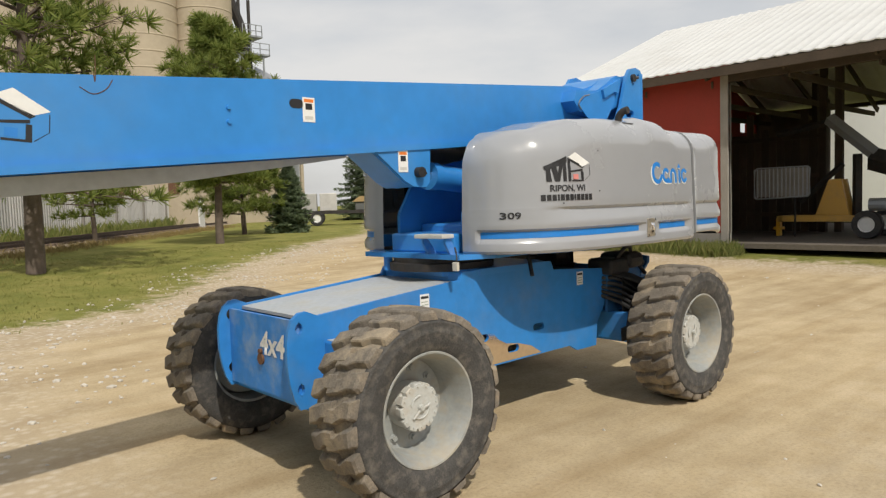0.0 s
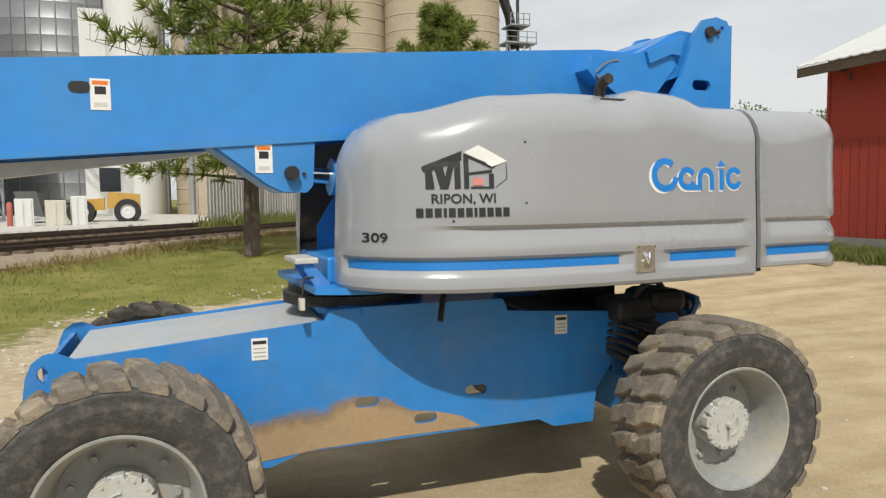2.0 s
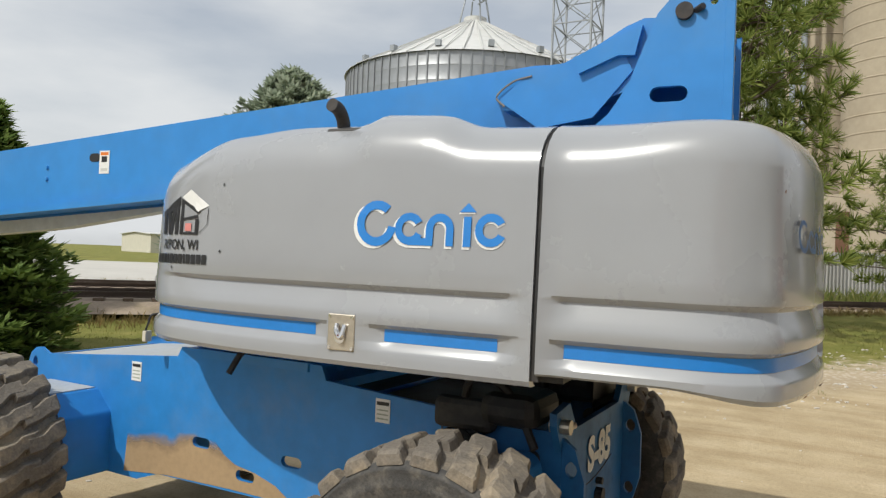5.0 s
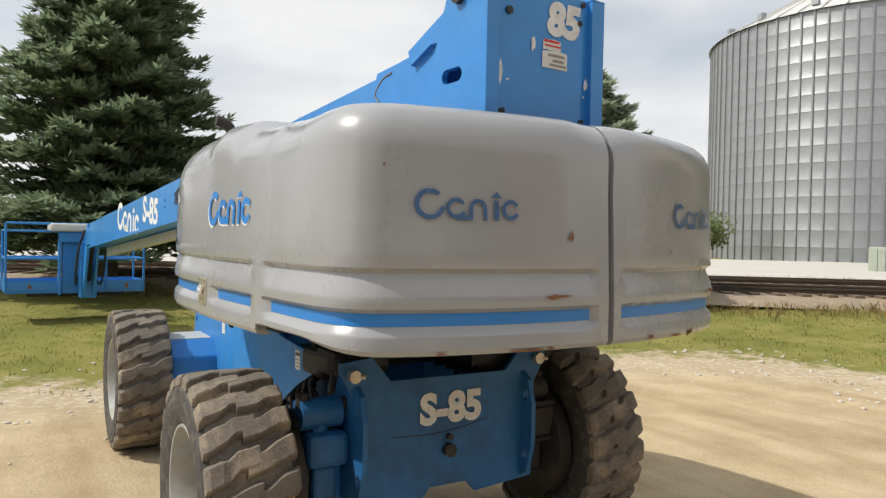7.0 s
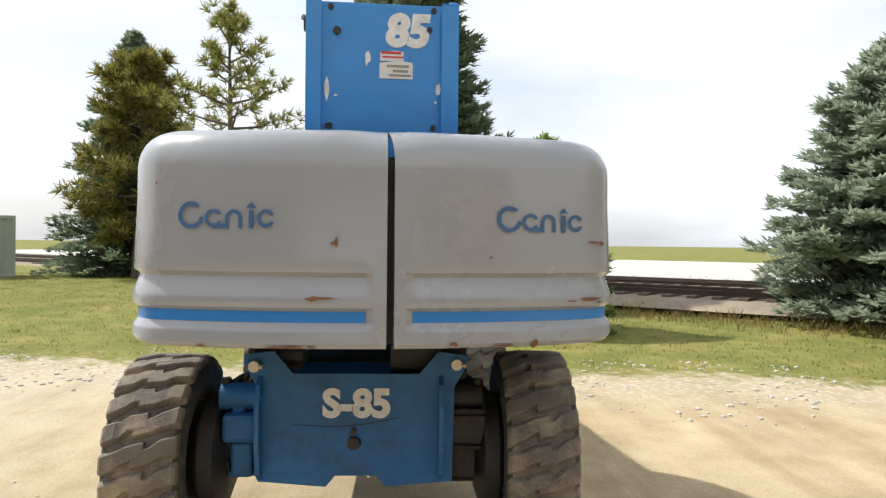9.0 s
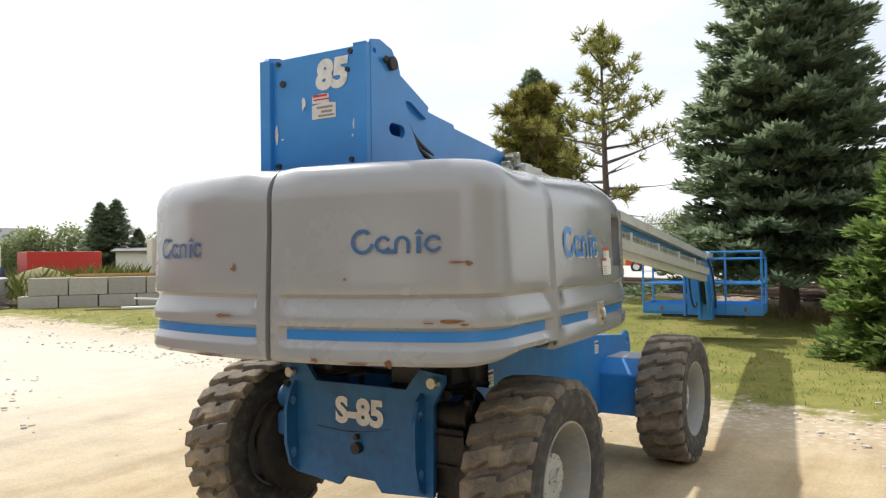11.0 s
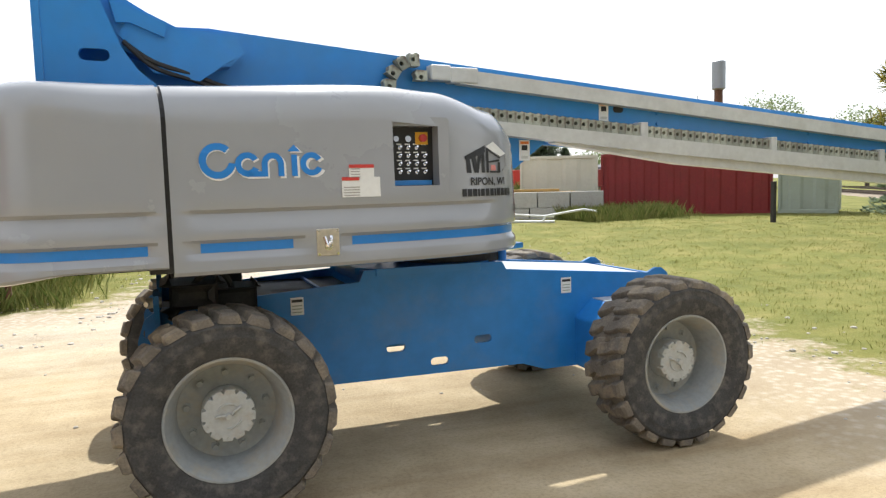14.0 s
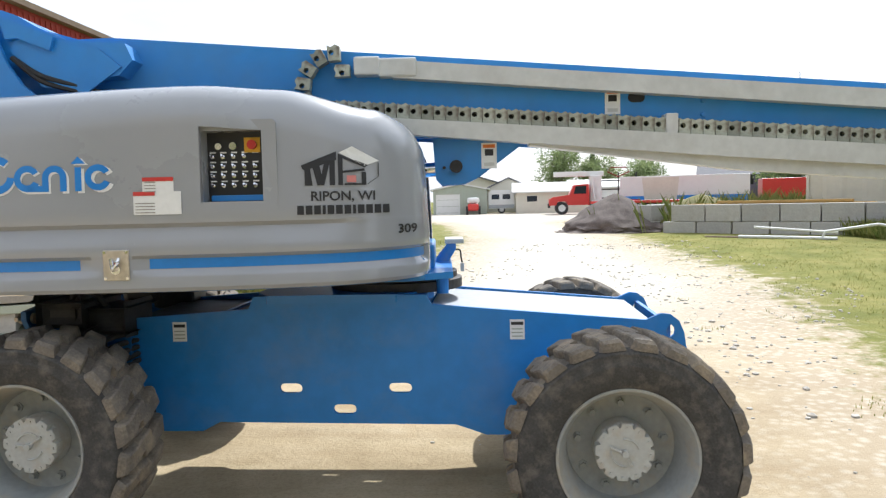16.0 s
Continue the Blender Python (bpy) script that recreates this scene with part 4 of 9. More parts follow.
def house_mark(w):
    """The owner's mark: a plain outlined house with dark gable and white roof."""
    bm, s = bmesh.new(), w / 2.0
    poly2d(bm, [(-1.0, 0.42), (-0.98, 0.28), (-0.90, 0.30), (-0.90, 0.22), (-0.1, 0.62), (-0.1, 0.95)], 0)
    poly2d(bm, [(-0.92, -0.35), (-0.92, 0.28), (-0.78, 0.34), (-0.72, -0.35)], 0)
    poly2d(bm, [(-0.72, 0.36), (-0.54, 0.45), (-0.42, -0.35), (-0.60, -0.35)], 0)
    poly2d(bm, [(-0.54, -0.35), (-0.42, -0.35), (-0.26, 0.58), (-0.42, 0.50)], 0)
    poly2d(bm, [(-0.28, -0.35), (-0.14, -0.35), (-0.14, 0.64), (-0.28, 0.57)], 0)
    poly2d(bm, [(-0.06, -0.35), (0.06, -0.35), (0.06, 0.80), (-0.06, 0.86)], 0)
    poly2d(bm, [(-0.04, 0.90), (0.30, 1.15), (1.0, 0.60), (0.62, 0.40)], 1)
    poly2d(bm, [(0.06, 0.80), (0.06, 0.68), (0.62, 0.33), (0.72, 0.42)], 0)
    poly2d(bm, [(0.06, 0.20), (0.62, 0.30), (0.62, 0.20), (0.06, 0.12)], 0)
    poly2d(bm, [(0.54, -0.35), (0.66, -0.35), (0.66, 0.16), (0.54, 0.16)], 0)
    poly2d(bm, [(0.10, -0.35), (0.54, -0.35), (0.54, -0.28), (0.10, -0.28)], 0)
    poly2d(bm, [(0.16, -0.24), (0.40, -0.24), (0.40, 0.02), (0.16, 0.02)], 2)
    poly2d(bm, [(0.70, -0.32), (0.98, -0.02), (0.98, 0.0), (0.70, -0.29)], 0)
    poly2d(bm, [(0.97, -0.02), (0.99, -0.02), (0.99, 0.52), (0.97, 0.52)], 0)
    for v in bm.verts:
        v.co.x *= s
        v.co.z *= s * 0.70
    return bm


def bars(widths, h, gap):
    bm, x = bmesh.new(), 0.0
    total = sum(widths) + gap * (len(widths) - 1)
    for w in widths:
        poly2d(bm, [(x - total / 2, -h / 2), (x + w - total / 2, -h / 2), (x + w - total / 2, h / 2), (x - total / 2, h / 2)])
        x += w + gap
    return bm


for sgn in (1, -1):
    own, tail = hoods[sgn, False], hoods[sgn, True]
    gx = -1.548 if sgn > 0 else -1.52
    gz = 1.848
    part("maker_halo", on_side(maker_mark(0.60), sgn, gx + 0.008, gz - 0.008, 0.0025), WHITE, own, xf=TURN)
    part("maker_mark", on_side(maker_mark(0.585), sgn, gx, gz, 0.005), BLUE_DECAL, own, "blue maker's mark", xf=TURN)
    hx = -0.262 if sgn > 0 else -0.188
    hw = 0.385 if sgn > 0 else 0.35
    dz = -0.03 if sgn > 0 else -0.048
    part("owner_mark", on_side(house_mark(hw), sgn, hx, 1.882 + dz, 0.004), INK, own, "black and white house mark", also=(WHITE, PINK_INK), xf=TURN)
    part("owner_place", on_side(lettering("RIPON, WI", 0.062, 0, 0.0012), sgn, hx + 0.01, 1.787 + dz, 0.004), INK, own, xf=TURN)
    part("owner_line", on_side(bars([0.03] * 3 + [0.014] + [0.03] * 3 + [0.014] + [0.03] * 4, 0.042, 0.008), sgn, hx + 0.01, 1.725 + dz, 0.004), INK, own, "row of black bars", xf=TURN)
    part("fleet_number", on_side(lettering("309", 0.062, 0, 0.0012), sgn, 0.113, 1.577 if sgn > 0 else 1.572, 0.006), INK, own, xf=TURN)
    # latch
    bm = bmesh.new()
    zl = 1.445
    box(bm, -1.265, -1.145, sgn * 1.1225 - 0.004, sgn * 1.1225 + 0.004, zl - 0.07, zl + 0.07, 0.004)
    lat = part("latch", bm, ZINC, own, "metal hood latch", xf=TURN)
    bm = bmesh.new()
    tube(bm, curve_pts([(-1.225, sgn * 1.130, zl + 0.03), (-1.21, sgn * 1.142, zl - 0.02), (-1.195, sgn * 1.142, zl + 0.01), (-1.19, sgn * 1.130, zl + 0.03)], 5), 0.010, 7)
    cyl(bm, (-1.205, sgn * 1.12, zl - 0.02), (-1.205, sgn * 1.135, zl - 0.02), 0.022, seg=12)
    for dx, dz in ((-0.05, 0.06), (0.05, 0.06), (-0.05, -0.06), (0.05, -0.06)):
        cyl(bm, (-1.205 + dx, sgn * 1.12, zl + dz), (-1.205 + dx, sgn * 1.130, zl + dz), 0.007, seg=8)
    part("latch_handle", bm, CHROME, lat, xf=TURN)
    # rear marks, chips and rivets
    part("rear_mark", on_tail(maker_mark(0.40, 0.19), 0.648 if sgn > 0 else -0.69, 1.852, 0.004), BLUE_FADED, tail, "faded blue maker's mark", xf=TURN)
for x, z in ((-0.545, 2.022), (-0.545, 1.735), (-0.20, 1.655)):
    bm = bmesh.new()
    poly2d(bm, ring2d(0, 0, 0.006, 8))
    part("rivet_dimple", on_side(bm, 1, x, z, 0.004), INK, hoods[1, False], xf=TURN)


def blot(w, h, seed, n=11):
    r = random.Random(seed)
    return [(w / 2 * math.cos(2 * math.pi * k / n) * r.uniform(0.45, 1.0), h / 2 * math.sin(2 * math.pi * k / n) * r.uniform(0.45, 1.0)) for k in range(n)]


chips = [(0.28, 1.525, 0.09, 0.026, 1), (0.23, 1.527, 0.12, 0.014, 2), (0.19, 1.76, 0.022, 0.05, 3), (0.20, 1.752, 0.05, 0.014, 4), (0.40, 1.322, 0.20, 0.014, 5), (0.29, 1.325, 0.05, 0.014, 6), (0.75, 1.325, 0.06, 0.012, 7), (-0.52, 1.325, 0.16, 0.014, 8), (-0.30, 1.335, 0.05, 0.03, 9), (-0.46, 1.70, 0.018, 0.018, 10), (-0.93, 1.515, 0.15, 0.020, 11), (-0.985, 1.50, 0.05, 0.014, 12), (-0.84, 1.508, 0.06, 0.010, 13), (-0.96, 1.77, 0.12, 0.012, 14), (-1.0, 1.765, 0.03, 0.03, 15), (0.95, 2.0, 0.015, 0.015, 16), (-0.66, 1.33, 0.04, 0.05, 17)]
for y, z, w, h, sd in chips:
    bm = bmesh.new()
    poly2d(bm, blot(w, h, sd))
    part("paint_chip", on_tail(bm, y, z, 0.003), CHIP, hoods[1 if y > 0 else -1, True], "bare brown paint chip", xf=TURN)

# exhaust and its slot
bm = bmesh.new()
tube(bm, curve_pts([(-1.055, 0.93, 2.06), (-1.055, 0.93, 2.25), (-1.054, 0.942, 2.308), (-1.052, 0.975, 2.340), (-1.050, 1.020, 2.350)], 6), 0.028, 14)
part("exhaust_pipe", bm, DARK, lift, "dark bent exhaust pipe", smooth=50, xf=TURN)
bm = bmesh.new()
box(bm, -1.20, -1.015, 0.84, 1.0, 2.05, 2.258, 0.012)
part("exhaust_slot", bm, BLACK, lift, "black slot round the exhaust", xf=TURN)

# ground control box in the side hood
own = hoods[-1, False]
bm = bmesh.new()
fr = [(-0.875, 1.665), (-0.475, 1.665), (-0.475, 2.085), (-0.875, 2.085)]
plate(bm, [(-0.88, 1.675), (-0.865, 1.655), (-0.485, 1.655), (-0.47, 1.675), (-0.47, 2.085), (-0.485, 2.10), (-0.865, 2.10), (-0.88, 2.085)], [[(-0.815, 1.725), (-0.535, 1.725), (-0.535, 2.05), (-0.815, 2.05)]], 0.012, Matrix.Translation((0, -1.058, 0)))
for x0, x1, z0, z1 in ((-0.823, -0.815, 1.72, 2.055), (-0.535, -0.527, 1.72, 2.055), (-0.823, -0.527, 1.717, 1.725), (-0.823, -0.527, 2.05, 2.058)):
    box(bm, x0, x1, -1.05, -0.955, z0, z1)
part("control_recess", bm, GREY, own, "grey moulded control recess", xf=TURN)
bm = bmesh.new()
box(bm, -0.815, -0.535, -0.972, -0.955, 1.725, 2.05)
panel = part("control_panel", bm, INK, own, "black ground control panel", xf=TURN)
bm = bmesh.new()
box(bm, -0.80, -0.55, -0.99, -0.972, 1.727, 1.755, 0.003)
part("panel_edge", bm, BLUE, panel, xf=TURN)
bm = bmesh.new()
box(bm, -0.640, -0.565, -0.976, -0.972, 1.955, 2.025)
part("stop_plate", bm, YELLOW, panel, "yellow stop switch plate", xf=TURN)
bm = bmesh.new()
cyl(bm, (-0.60, -0.972, 1.99), (-0.60, -1.0, 1.99), 0.022)
part("stop_button", bm, RED_PAINT, panel, "red mushroom stop button", xf=TURN)
bm = bmesh.new()
cyl(bm, (-0.69, -0.972, 1.985), (-0.69, -0.992, 1.985), 0.018, seg=12)
cyl(bm, (-0.76, -0.972, 1.985), (-0.76, -0.988, 1.985), 0.016, seg=12)
first = None
toggle = bmesh.new()
cyl(toggle, (0, 0, 0), (0, -0.012, 0), 0.010, seg=8)
cyl(toggle, (0, -0.012, 0), (0, -0.035, 0.008), 0.005, 0.006, 6)
part("gauge", bm, CHROME, panel, xf=TURN)
tg = part("toggle_switch", toggle, CHROME, panel)
spots = [(-0.79 + 0.05 * c, 1.80 + 0.045 * r) for r in range(4) for c in range(5) if not (r == 3 and c > 3)]
for k, (x, z) in enumerate(spots):
    m = TURN @ Matrix.Translation((x, -0.972, z))
    if k == 0:
        tg.matrix_basis = m
    else:
        again(tg, m)
bm = bmesh.new()
for r in range(4):
    for c in range(5):
        x, z = -0.79 + 0.05 * c, 1.822 + 0.045 * r
        box(bm, x - 0.014, x + 0.014, -0.9745, -0.972, z - 0.004, z + 0.003)
part("panel_marks", bm, WHITE, panel, "small white switch marks", xf=TURN)
for x, z, w, h in ((-1.005, 1.805, 0.14, 0.075), (-1.01, 1.725, 0.215, 0.105)):
    bm = bmesh.new()
    poly2d(bm, [(-w / 2, -h / 2), (w / 2, -h / 2), (w / 2, h / 2), (-w / 2, h / 2)], 0)
    st = part("instruction_sticker", on_side(bm, -1, x, z, 0.004), WHITE, own, "white instruction sticker with red heading", xf=TURN)
    bm = bmesh.new()
    poly2d(bm, [(-w / 2, h / 2 - 0.018), (w / 2 if w < 0.2 else -0.01, h / 2 - 0.018), (w / 2 if w < 0.2 else -0.01, h / 2), (-w / 2, h / 2)], 0)
    for k in range(4):
        poly2d(bm, [(-w / 2 + 0.01, -h / 2 + 0.008 + k * 0.014), (-0.01, -h / 2 + 0.008 + k * 0.014), (-0.01, -h / 2 + 0.012 + k * 0.014), (-w / 2 + 0.01, -h / 2 + 0.012 + k * 0.014)], 1)
    part("sticker_print", on_side(bm, -1, x, z, 0.006), RED_INK, st, also=(GREY_TIMBER,), xf=TURN)

# tower behind the hoods
TOW = [(-2.53, 1.70), (-2.515, 2.86), (-2.49, 2.90), (-2.40, 2.92), (-2.29, 2.895), (-2.225, 2.82), (-2.17, 2.68), (-2.11, 2.52), (-2.03, 2.40), (-1.90, 2.29), (-1.72, 2.20), (-1.72, 1.70)]
for sgn in (1, -1):
    bm = bmesh.new()
    plate(bm, TOW, [pill(-2.28 if sgn > 0 else -2.247, 2.474, 0.155, 0.066), ring2d(-2.45, 2.85, 0.016, 10)], 0.03, Matrix.Translation((0, sgn * 0.335 - 0.015, 0)))
    ob = part("tower_plate", bm, BLUE, lift, "blue tower side plate with slot", xf=TURN)
    bm = bmesh.new()
    px = -2.335 if sgn > 0 else -2.305
    cyl(bm, (px, sgn * 0.33, 2.815), (px, sgn * 0.375, 2.815), 0.036, seg=20)
    cyl(bm, (px - 0.04, sgn * 0.34, 2.818), (px - 0.075, sgn * 0.375, 2.825), 0.014, seg=8)
    part("pivot_pin", bm, DARK, lift, "dark pivot pin end", smooth=40, xf=TURN)
    bm = bmesh.new()
    box(bm, -2.533, -2.493, sgn * 0.28, sgn * 0.352, 1.7, 2.875, 0.004)
    part("tower_flange", bm, BLUE, lift, xf=TURN)
bm = bmesh.new()
box(bm, -2.503, -2.483, -0.285, 0.285, 1.75, 2.875, 0.004)
back = part("tower_back", bm, BLUE, lift, "blue tower back plate with bolts", xf=TURN)
for y, z, r in ((0.24, 2.85, 0.014), (-0.24, 2.85, 0.014), (0.24, 2.30, 0.014), (-0.24, 2.30, 0.014), (0.21, 2.74, 0.019), (-0.22, 2.76, 0.014), (0.255, 2.30, 0.010)):
    bm = bmesh.new()
    cyl(bm, (-2.498, y, z), (-2.513, y, z), r, seg=8)
    part("bolt", bm, DARK, back, xf=TURN)
bm = lettering("85", 0.20, 0.12, 0.012)
part("tower_lettering", bm, WORN_WHITE, back, "white worn lettering", xf=TURN @ Matrix.Translation((-2.507, -0.115, 2.745)) @ Matrix.Rotation(radians(-90), 4, "Z"))
for y, z, w, h, sd, mt in ((-0.065, 2.568, 0.155, 0.085, 21, OFFWHITE), (-0.045, 2.632, 0.11, 0.05, 22, WORN_WHITE), (0.07, 2.62, 0.035, 0.10, 23, WORN_WHITE), (0.255, 2.47, 0.03, 0.13, 24, WORN_WHITE), (0.215, 2.44, 0.03, 0.012, 25, WORN_WHITE), (-0.265, 2.48, 0.03, 0.09, 26, WORN_WHITE), (-0.25, 2.42, 0.014, 0.02, 27, WORN_WHITE)):
    bm = bmesh.new()
    poly2d(bm, [(-w / 2, -h / 2), (w / 2, -h / 2), (w / 2, h / 2 * 0.8), (w * 0.1, h / 2), (-w / 2, h / 2 * 0.7)] if sd < 23 else blot(w, h, sd))
    part("torn_label", bm, mt, back, "remains of a torn label", xf=TURN @ Matrix.Translation((-2.5065 - 0.0006 * (sd - 20), y, z)) @ Matrix.Rotation(radians(-90), 4, "Z"))
bm = bmesh.new()
for y0, y1, z0, z1, mi in ((-0.09, 0.005, 2.640, 2.652, 0), (-0.10, 0.0, 2.622, 2.630, 0), (-0.125, -0.02, 2.578, 2.590, 1), (-0.12, -0.05, 2.555, 2.567, 1), (-0.135, -0.03, 2.536, 2.546, 1)):
    poly2d(bm, [(-y1, z0), (-y0, z0), (-y0, z1), (-y1, z1)], mi)
part("label_print", bm, RED_INK, back, "faded red and grey print on a torn label", also=(GREY_TIMBER,), xf=TURN @ Matrix.Translation((-2.5095, 0, 0)) @ Matrix.Rotation(radians(-90), 4, "Z"))


# boom
def boom_top(x):
    return 2.568 - 0.0799 * x


def boom_bot(x):
    return 2.110 - 0.0745 * x


BOOM = [(-2.44, 2.50), (-2.40, 2.74), (-2.30, 2.82), (-2.16, 2.825), (-2.08, 2.80), (-1.97, 2.74), (-1.81, boom_top(-1.81) - 0.02), (-1.62, boom_top(-1.62)), (8.7, boom_top(8.7)), (8.7, boom_bot(8.7)), (0.2, boom_bot(0.2)), (-1.6, 2.20), (-2.1, 2.24), (-2.36, 2.36)]
bm = bmesh.new()
plate(bm, BOOM, (), 0.28, Matrix.Translation((0, -0.14, 0)))
boom = part("boom", bm, BLUE, lift, "long blue telescopic boom tube", xf=TURN)
bm = bmesh.new()
plate(bm, [(-2.40, 2.62), (-2.385, 2.74), (-2.29, 2.82), (-2.16, 2.83), (-2.08, 2.80), (-1.97, 2.735), (-1.81, 2.66), (-1.65, 2.645), (-1.48, 2.632), (-1.44, 2.54), (-1.52, 2.455), (-1.78, 2.43), (-2.05, 2.50)], (), 0.56, Matrix.Translation((0, -0.28, 0)))
part("boom_root", bm, BLUE, boom, "wide blue boom root between the tower plates", xf=TURN)
bm = bmesh.new()
for sgn in (1, -1):
    plate(bm, [(-1.60, boom_bot(-1.60) + 0.005), (0.10, boom_bot(0.10) - 0.018), (8.68, boom_bot(8.68) - 0.018), (8.68, boom_bot(8.68) + 0.012), (-1.60, boom_bot(-1.60) + 0.03)], (), 0.03, Matrix.Translation((0, sgn * 0.137 - (0 if sgn > 0 else 0.03), 0)))
part("boom_flange", bm, BLUE, boom, xf=TURN)
bm = bmesh.new()
plate(bm, [(-2.16, 2.79), (-1.86, 2.67), (-1.885, 2.595), (-2.06, 2.665), (-2.13, 2.66)], (), 0.64, Matrix.Translation((0, -0.32, 0)))
part("boom_stop", bm, BLUE, boom, "blue stop block", xf=TURN)
for y in (0.281, -0.293):
    bm = bmesh.new()
    plate(bm, [(-1.50, 2.50), (-1.62, 2.60), (-1.80, 2.645), (-2.05, 2.74), (-2.12, 2.60), (-1.95, 2.40), (-1.70, 2.36)], (), 0.012, Matrix.Translation((0, y, 0)))
    part("boom_gusset", bm, BLUE, boom, xf=TURN)
for k in range(2):
    bm = bmesh.new()
    tube(bm, curve_pts([(-2.10, -0.295 - 0.02 * k, 2.56), (-1.95, -0.295, 2.46 - 0.03 * k), (-1.75, -0.28, 2.40 - 0.03 * k), (-1.55, -0.24, 2.34 - 0.02 * k), (-1.3, -0.22, 2.30)], 6), 0.014, 7)
    part("boom_hose", bm, BLACK, boom, xf=TURN)
bm = bmesh.new()
tube(bm, curve_pts([(-1.53, 0.296, 2.47), (-1.49, 0.296, 2.52), (-1.57, 0.296, 2.585), (-1.66, 0.296, 2.606)], 6), 0.005, 5)
part("weld_bead", bm, GREY_TIMBER, boom, xf=TURN)
# inspection hole, warning stickers, bolts along the boom
for sgn in (1, -1):
    y = sgn * 0.1405
    bm = bmesh.new()
    hx, hz = (1.372, 2.315) if sgn > 0 else (1.44, 2.285)
    plate(bm, pill(hx, hz, 0.10, 0.055), (), 0.003, Matrix.Translation((0, y - (0 if sgn > 0 else 0.003), 0)))
    part("inspection_hole", bm, INK, boom, "dark oval inspection hole", xf=TURN)
    for x, z in (((1.282, 2.283), (0.516, 1.98)) if sgn > 0 else ((1.30, 2.265), (0.57, 1.965))):
        bm = bmesh.new()
        ys = y if z > 2.1 else sgn * 0.1565
        box(bm, x - 0.045, x + 0.045, ys, ys + sgn * 0.003, z - 0.075, z + 0.075, 0, None, 0)
        box(bm, x - 0.035, x + 0.035, ys + sgn * 0.003, ys + sgn * 0.0035, z + 0.045, z + 0.065, 0, None, 1)
        box(bm, x - 0.025, x + 0.025, ys + sgn * 0.003, ys + sgn * 0.0035, z + 0.0, z + 0.038, 0, None, 2)
        box(bm, x - 0.03, x + 0.03, ys + sgn * 0.003, ys + sgn * 0.0035, z - 0.06, z - 0.04, 0, None, 3)
        part("warning_sticker", bm, WHITE, boom, "white warning sticker with orange band", also=(ORANGE_INK, INK, TRAY), xf=TURN)
    for x, dz in ((1.83, 0.06), (1.83, -0.02), (3.6, 0.05), (3.6, -0.03)):
        bm = bmesh.new()
        z = (boom_top(x) + boom_bot(x)) / 2 + dz
        cyl(bm, (x, y, z), (x, y + sgn * 0.012, z), 0.016, 0.012, 8)
        part("boom_bolt", bm, BLUE, boom, xf=TURN)
bm = house_mark(0.46)
part("boom_house_mark", bm, INK, boom, "black and white house mark", also=(WHITE, BLUE_DECAL), xf=TURN @ Matrix.Translation((2.99, 0.1415, 2.09)) @ Matrix.Rotation(radians(180), 4, "Z") @ Matrix.Rotation(radians(4.4), 4, "Y"))
bm = maker_mark(1.35)
part("boom_maker_mark", bm, WHITE, boom, "white maker's mark", xf=TURN @ Matrix.Translation((5.62, 0.1415, 1.88)) @ Matrix.Rotation(radians(180), 4, "Z") @ Matrix.Rotation(radians(4.4), 4, "Y"))
bm = lettering("S-85", 0.44, 0.0, 0.014)
part("boom_lettering", bm, WHITE, boom, "white model lettering", xf=TURN @ Matrix.Translation((4.32, 0.1415, 1.99)) @ Matrix.Rotation(radians(180), 4, "Z") @ Matrix.Rotation(radians(4.4), 4, "Y"))
# rubbed scratches on the boom
for x, z, w, h, sd in ((2.62, 2.30, 0.16, 0.03, 31), (2.55, 2.38, 0.012, 0.05, 32)):
    bm = bmesh.new()
    tube(bm, curve_pts([(x, 0.1412, z), (x - w * 0.4, 0.1412, z - h), (x - w * 0.8, 0.1412, z), (x - w, 0.1412, z + h * 1.6)], 4), 0.0025, 4)
    part("scratch", bm, RUST, boom, xf=TURN)
# lift cylinder bracket and ram
for sgn in (1, -1):
    bm = bmesh.new()
    plate(bm, [(0.78, boom_bot(0.78)), (0.50, 1.845), (0.42, 1.805), (0.29, 1.80), (0.255, 1.84), (0.24, boom_bot(0.24))], (), 0.025, Matrix.Translation((0, sgn * 0.143 - 0.0125, 0)))
    part("cylinder_bracket", bm, BLUE, boom, "blue lift cylinder bracket", xf=TURN)
    bm = bmesh.new()
    cyl(bm, (0.375, sgn * 0.14, 1.905), (0.375, sgn * 0.205, 1.905), 0.037, seg=16)
    cyl(bm, (0.305, sgn * 0.155, 1.90), (0.305, sgn * 0.17, 1.90), 0.010, seg=8)
    part("bracket_pin", bm, DARK, boom, smooth=40, xf=TURN)
bm = bmesh.new()
plate(bm, [(0.80, boom_bot(0.8)), (0.51, 1.84), (0.42, 1.80), (0.42, 1.825), (0.50, 1.87), (0.76, boom_bot(0.76))], (), 0.27, Matrix.Translation((0, -0.135, 0)))
part("bracket_web", bm, BLUE, boom, xf=TURN)
bm = bmesh.new()
cyl(bm, (0.34, 0, 1.905), (0.06, 0, 1.885), 0.045, seg=20)
part("lift_rod", bm, CHROME, lift, "bright chrome cylinder rod", smooth=40, xf=TURN)
bm = bmesh.new()
cyl(bm, (0.10, 0, 1.888), (-1.6, 0, 1.72), 0.095, seg=24)
cyl(bm, (0.12, 0, 1.889), (0.04, 0, 1.884), 0.105, seg=24)
part("lift_cylinder", bm, BLUE, lift, "blue lift cylinder", smooth=40, xf=TURN)

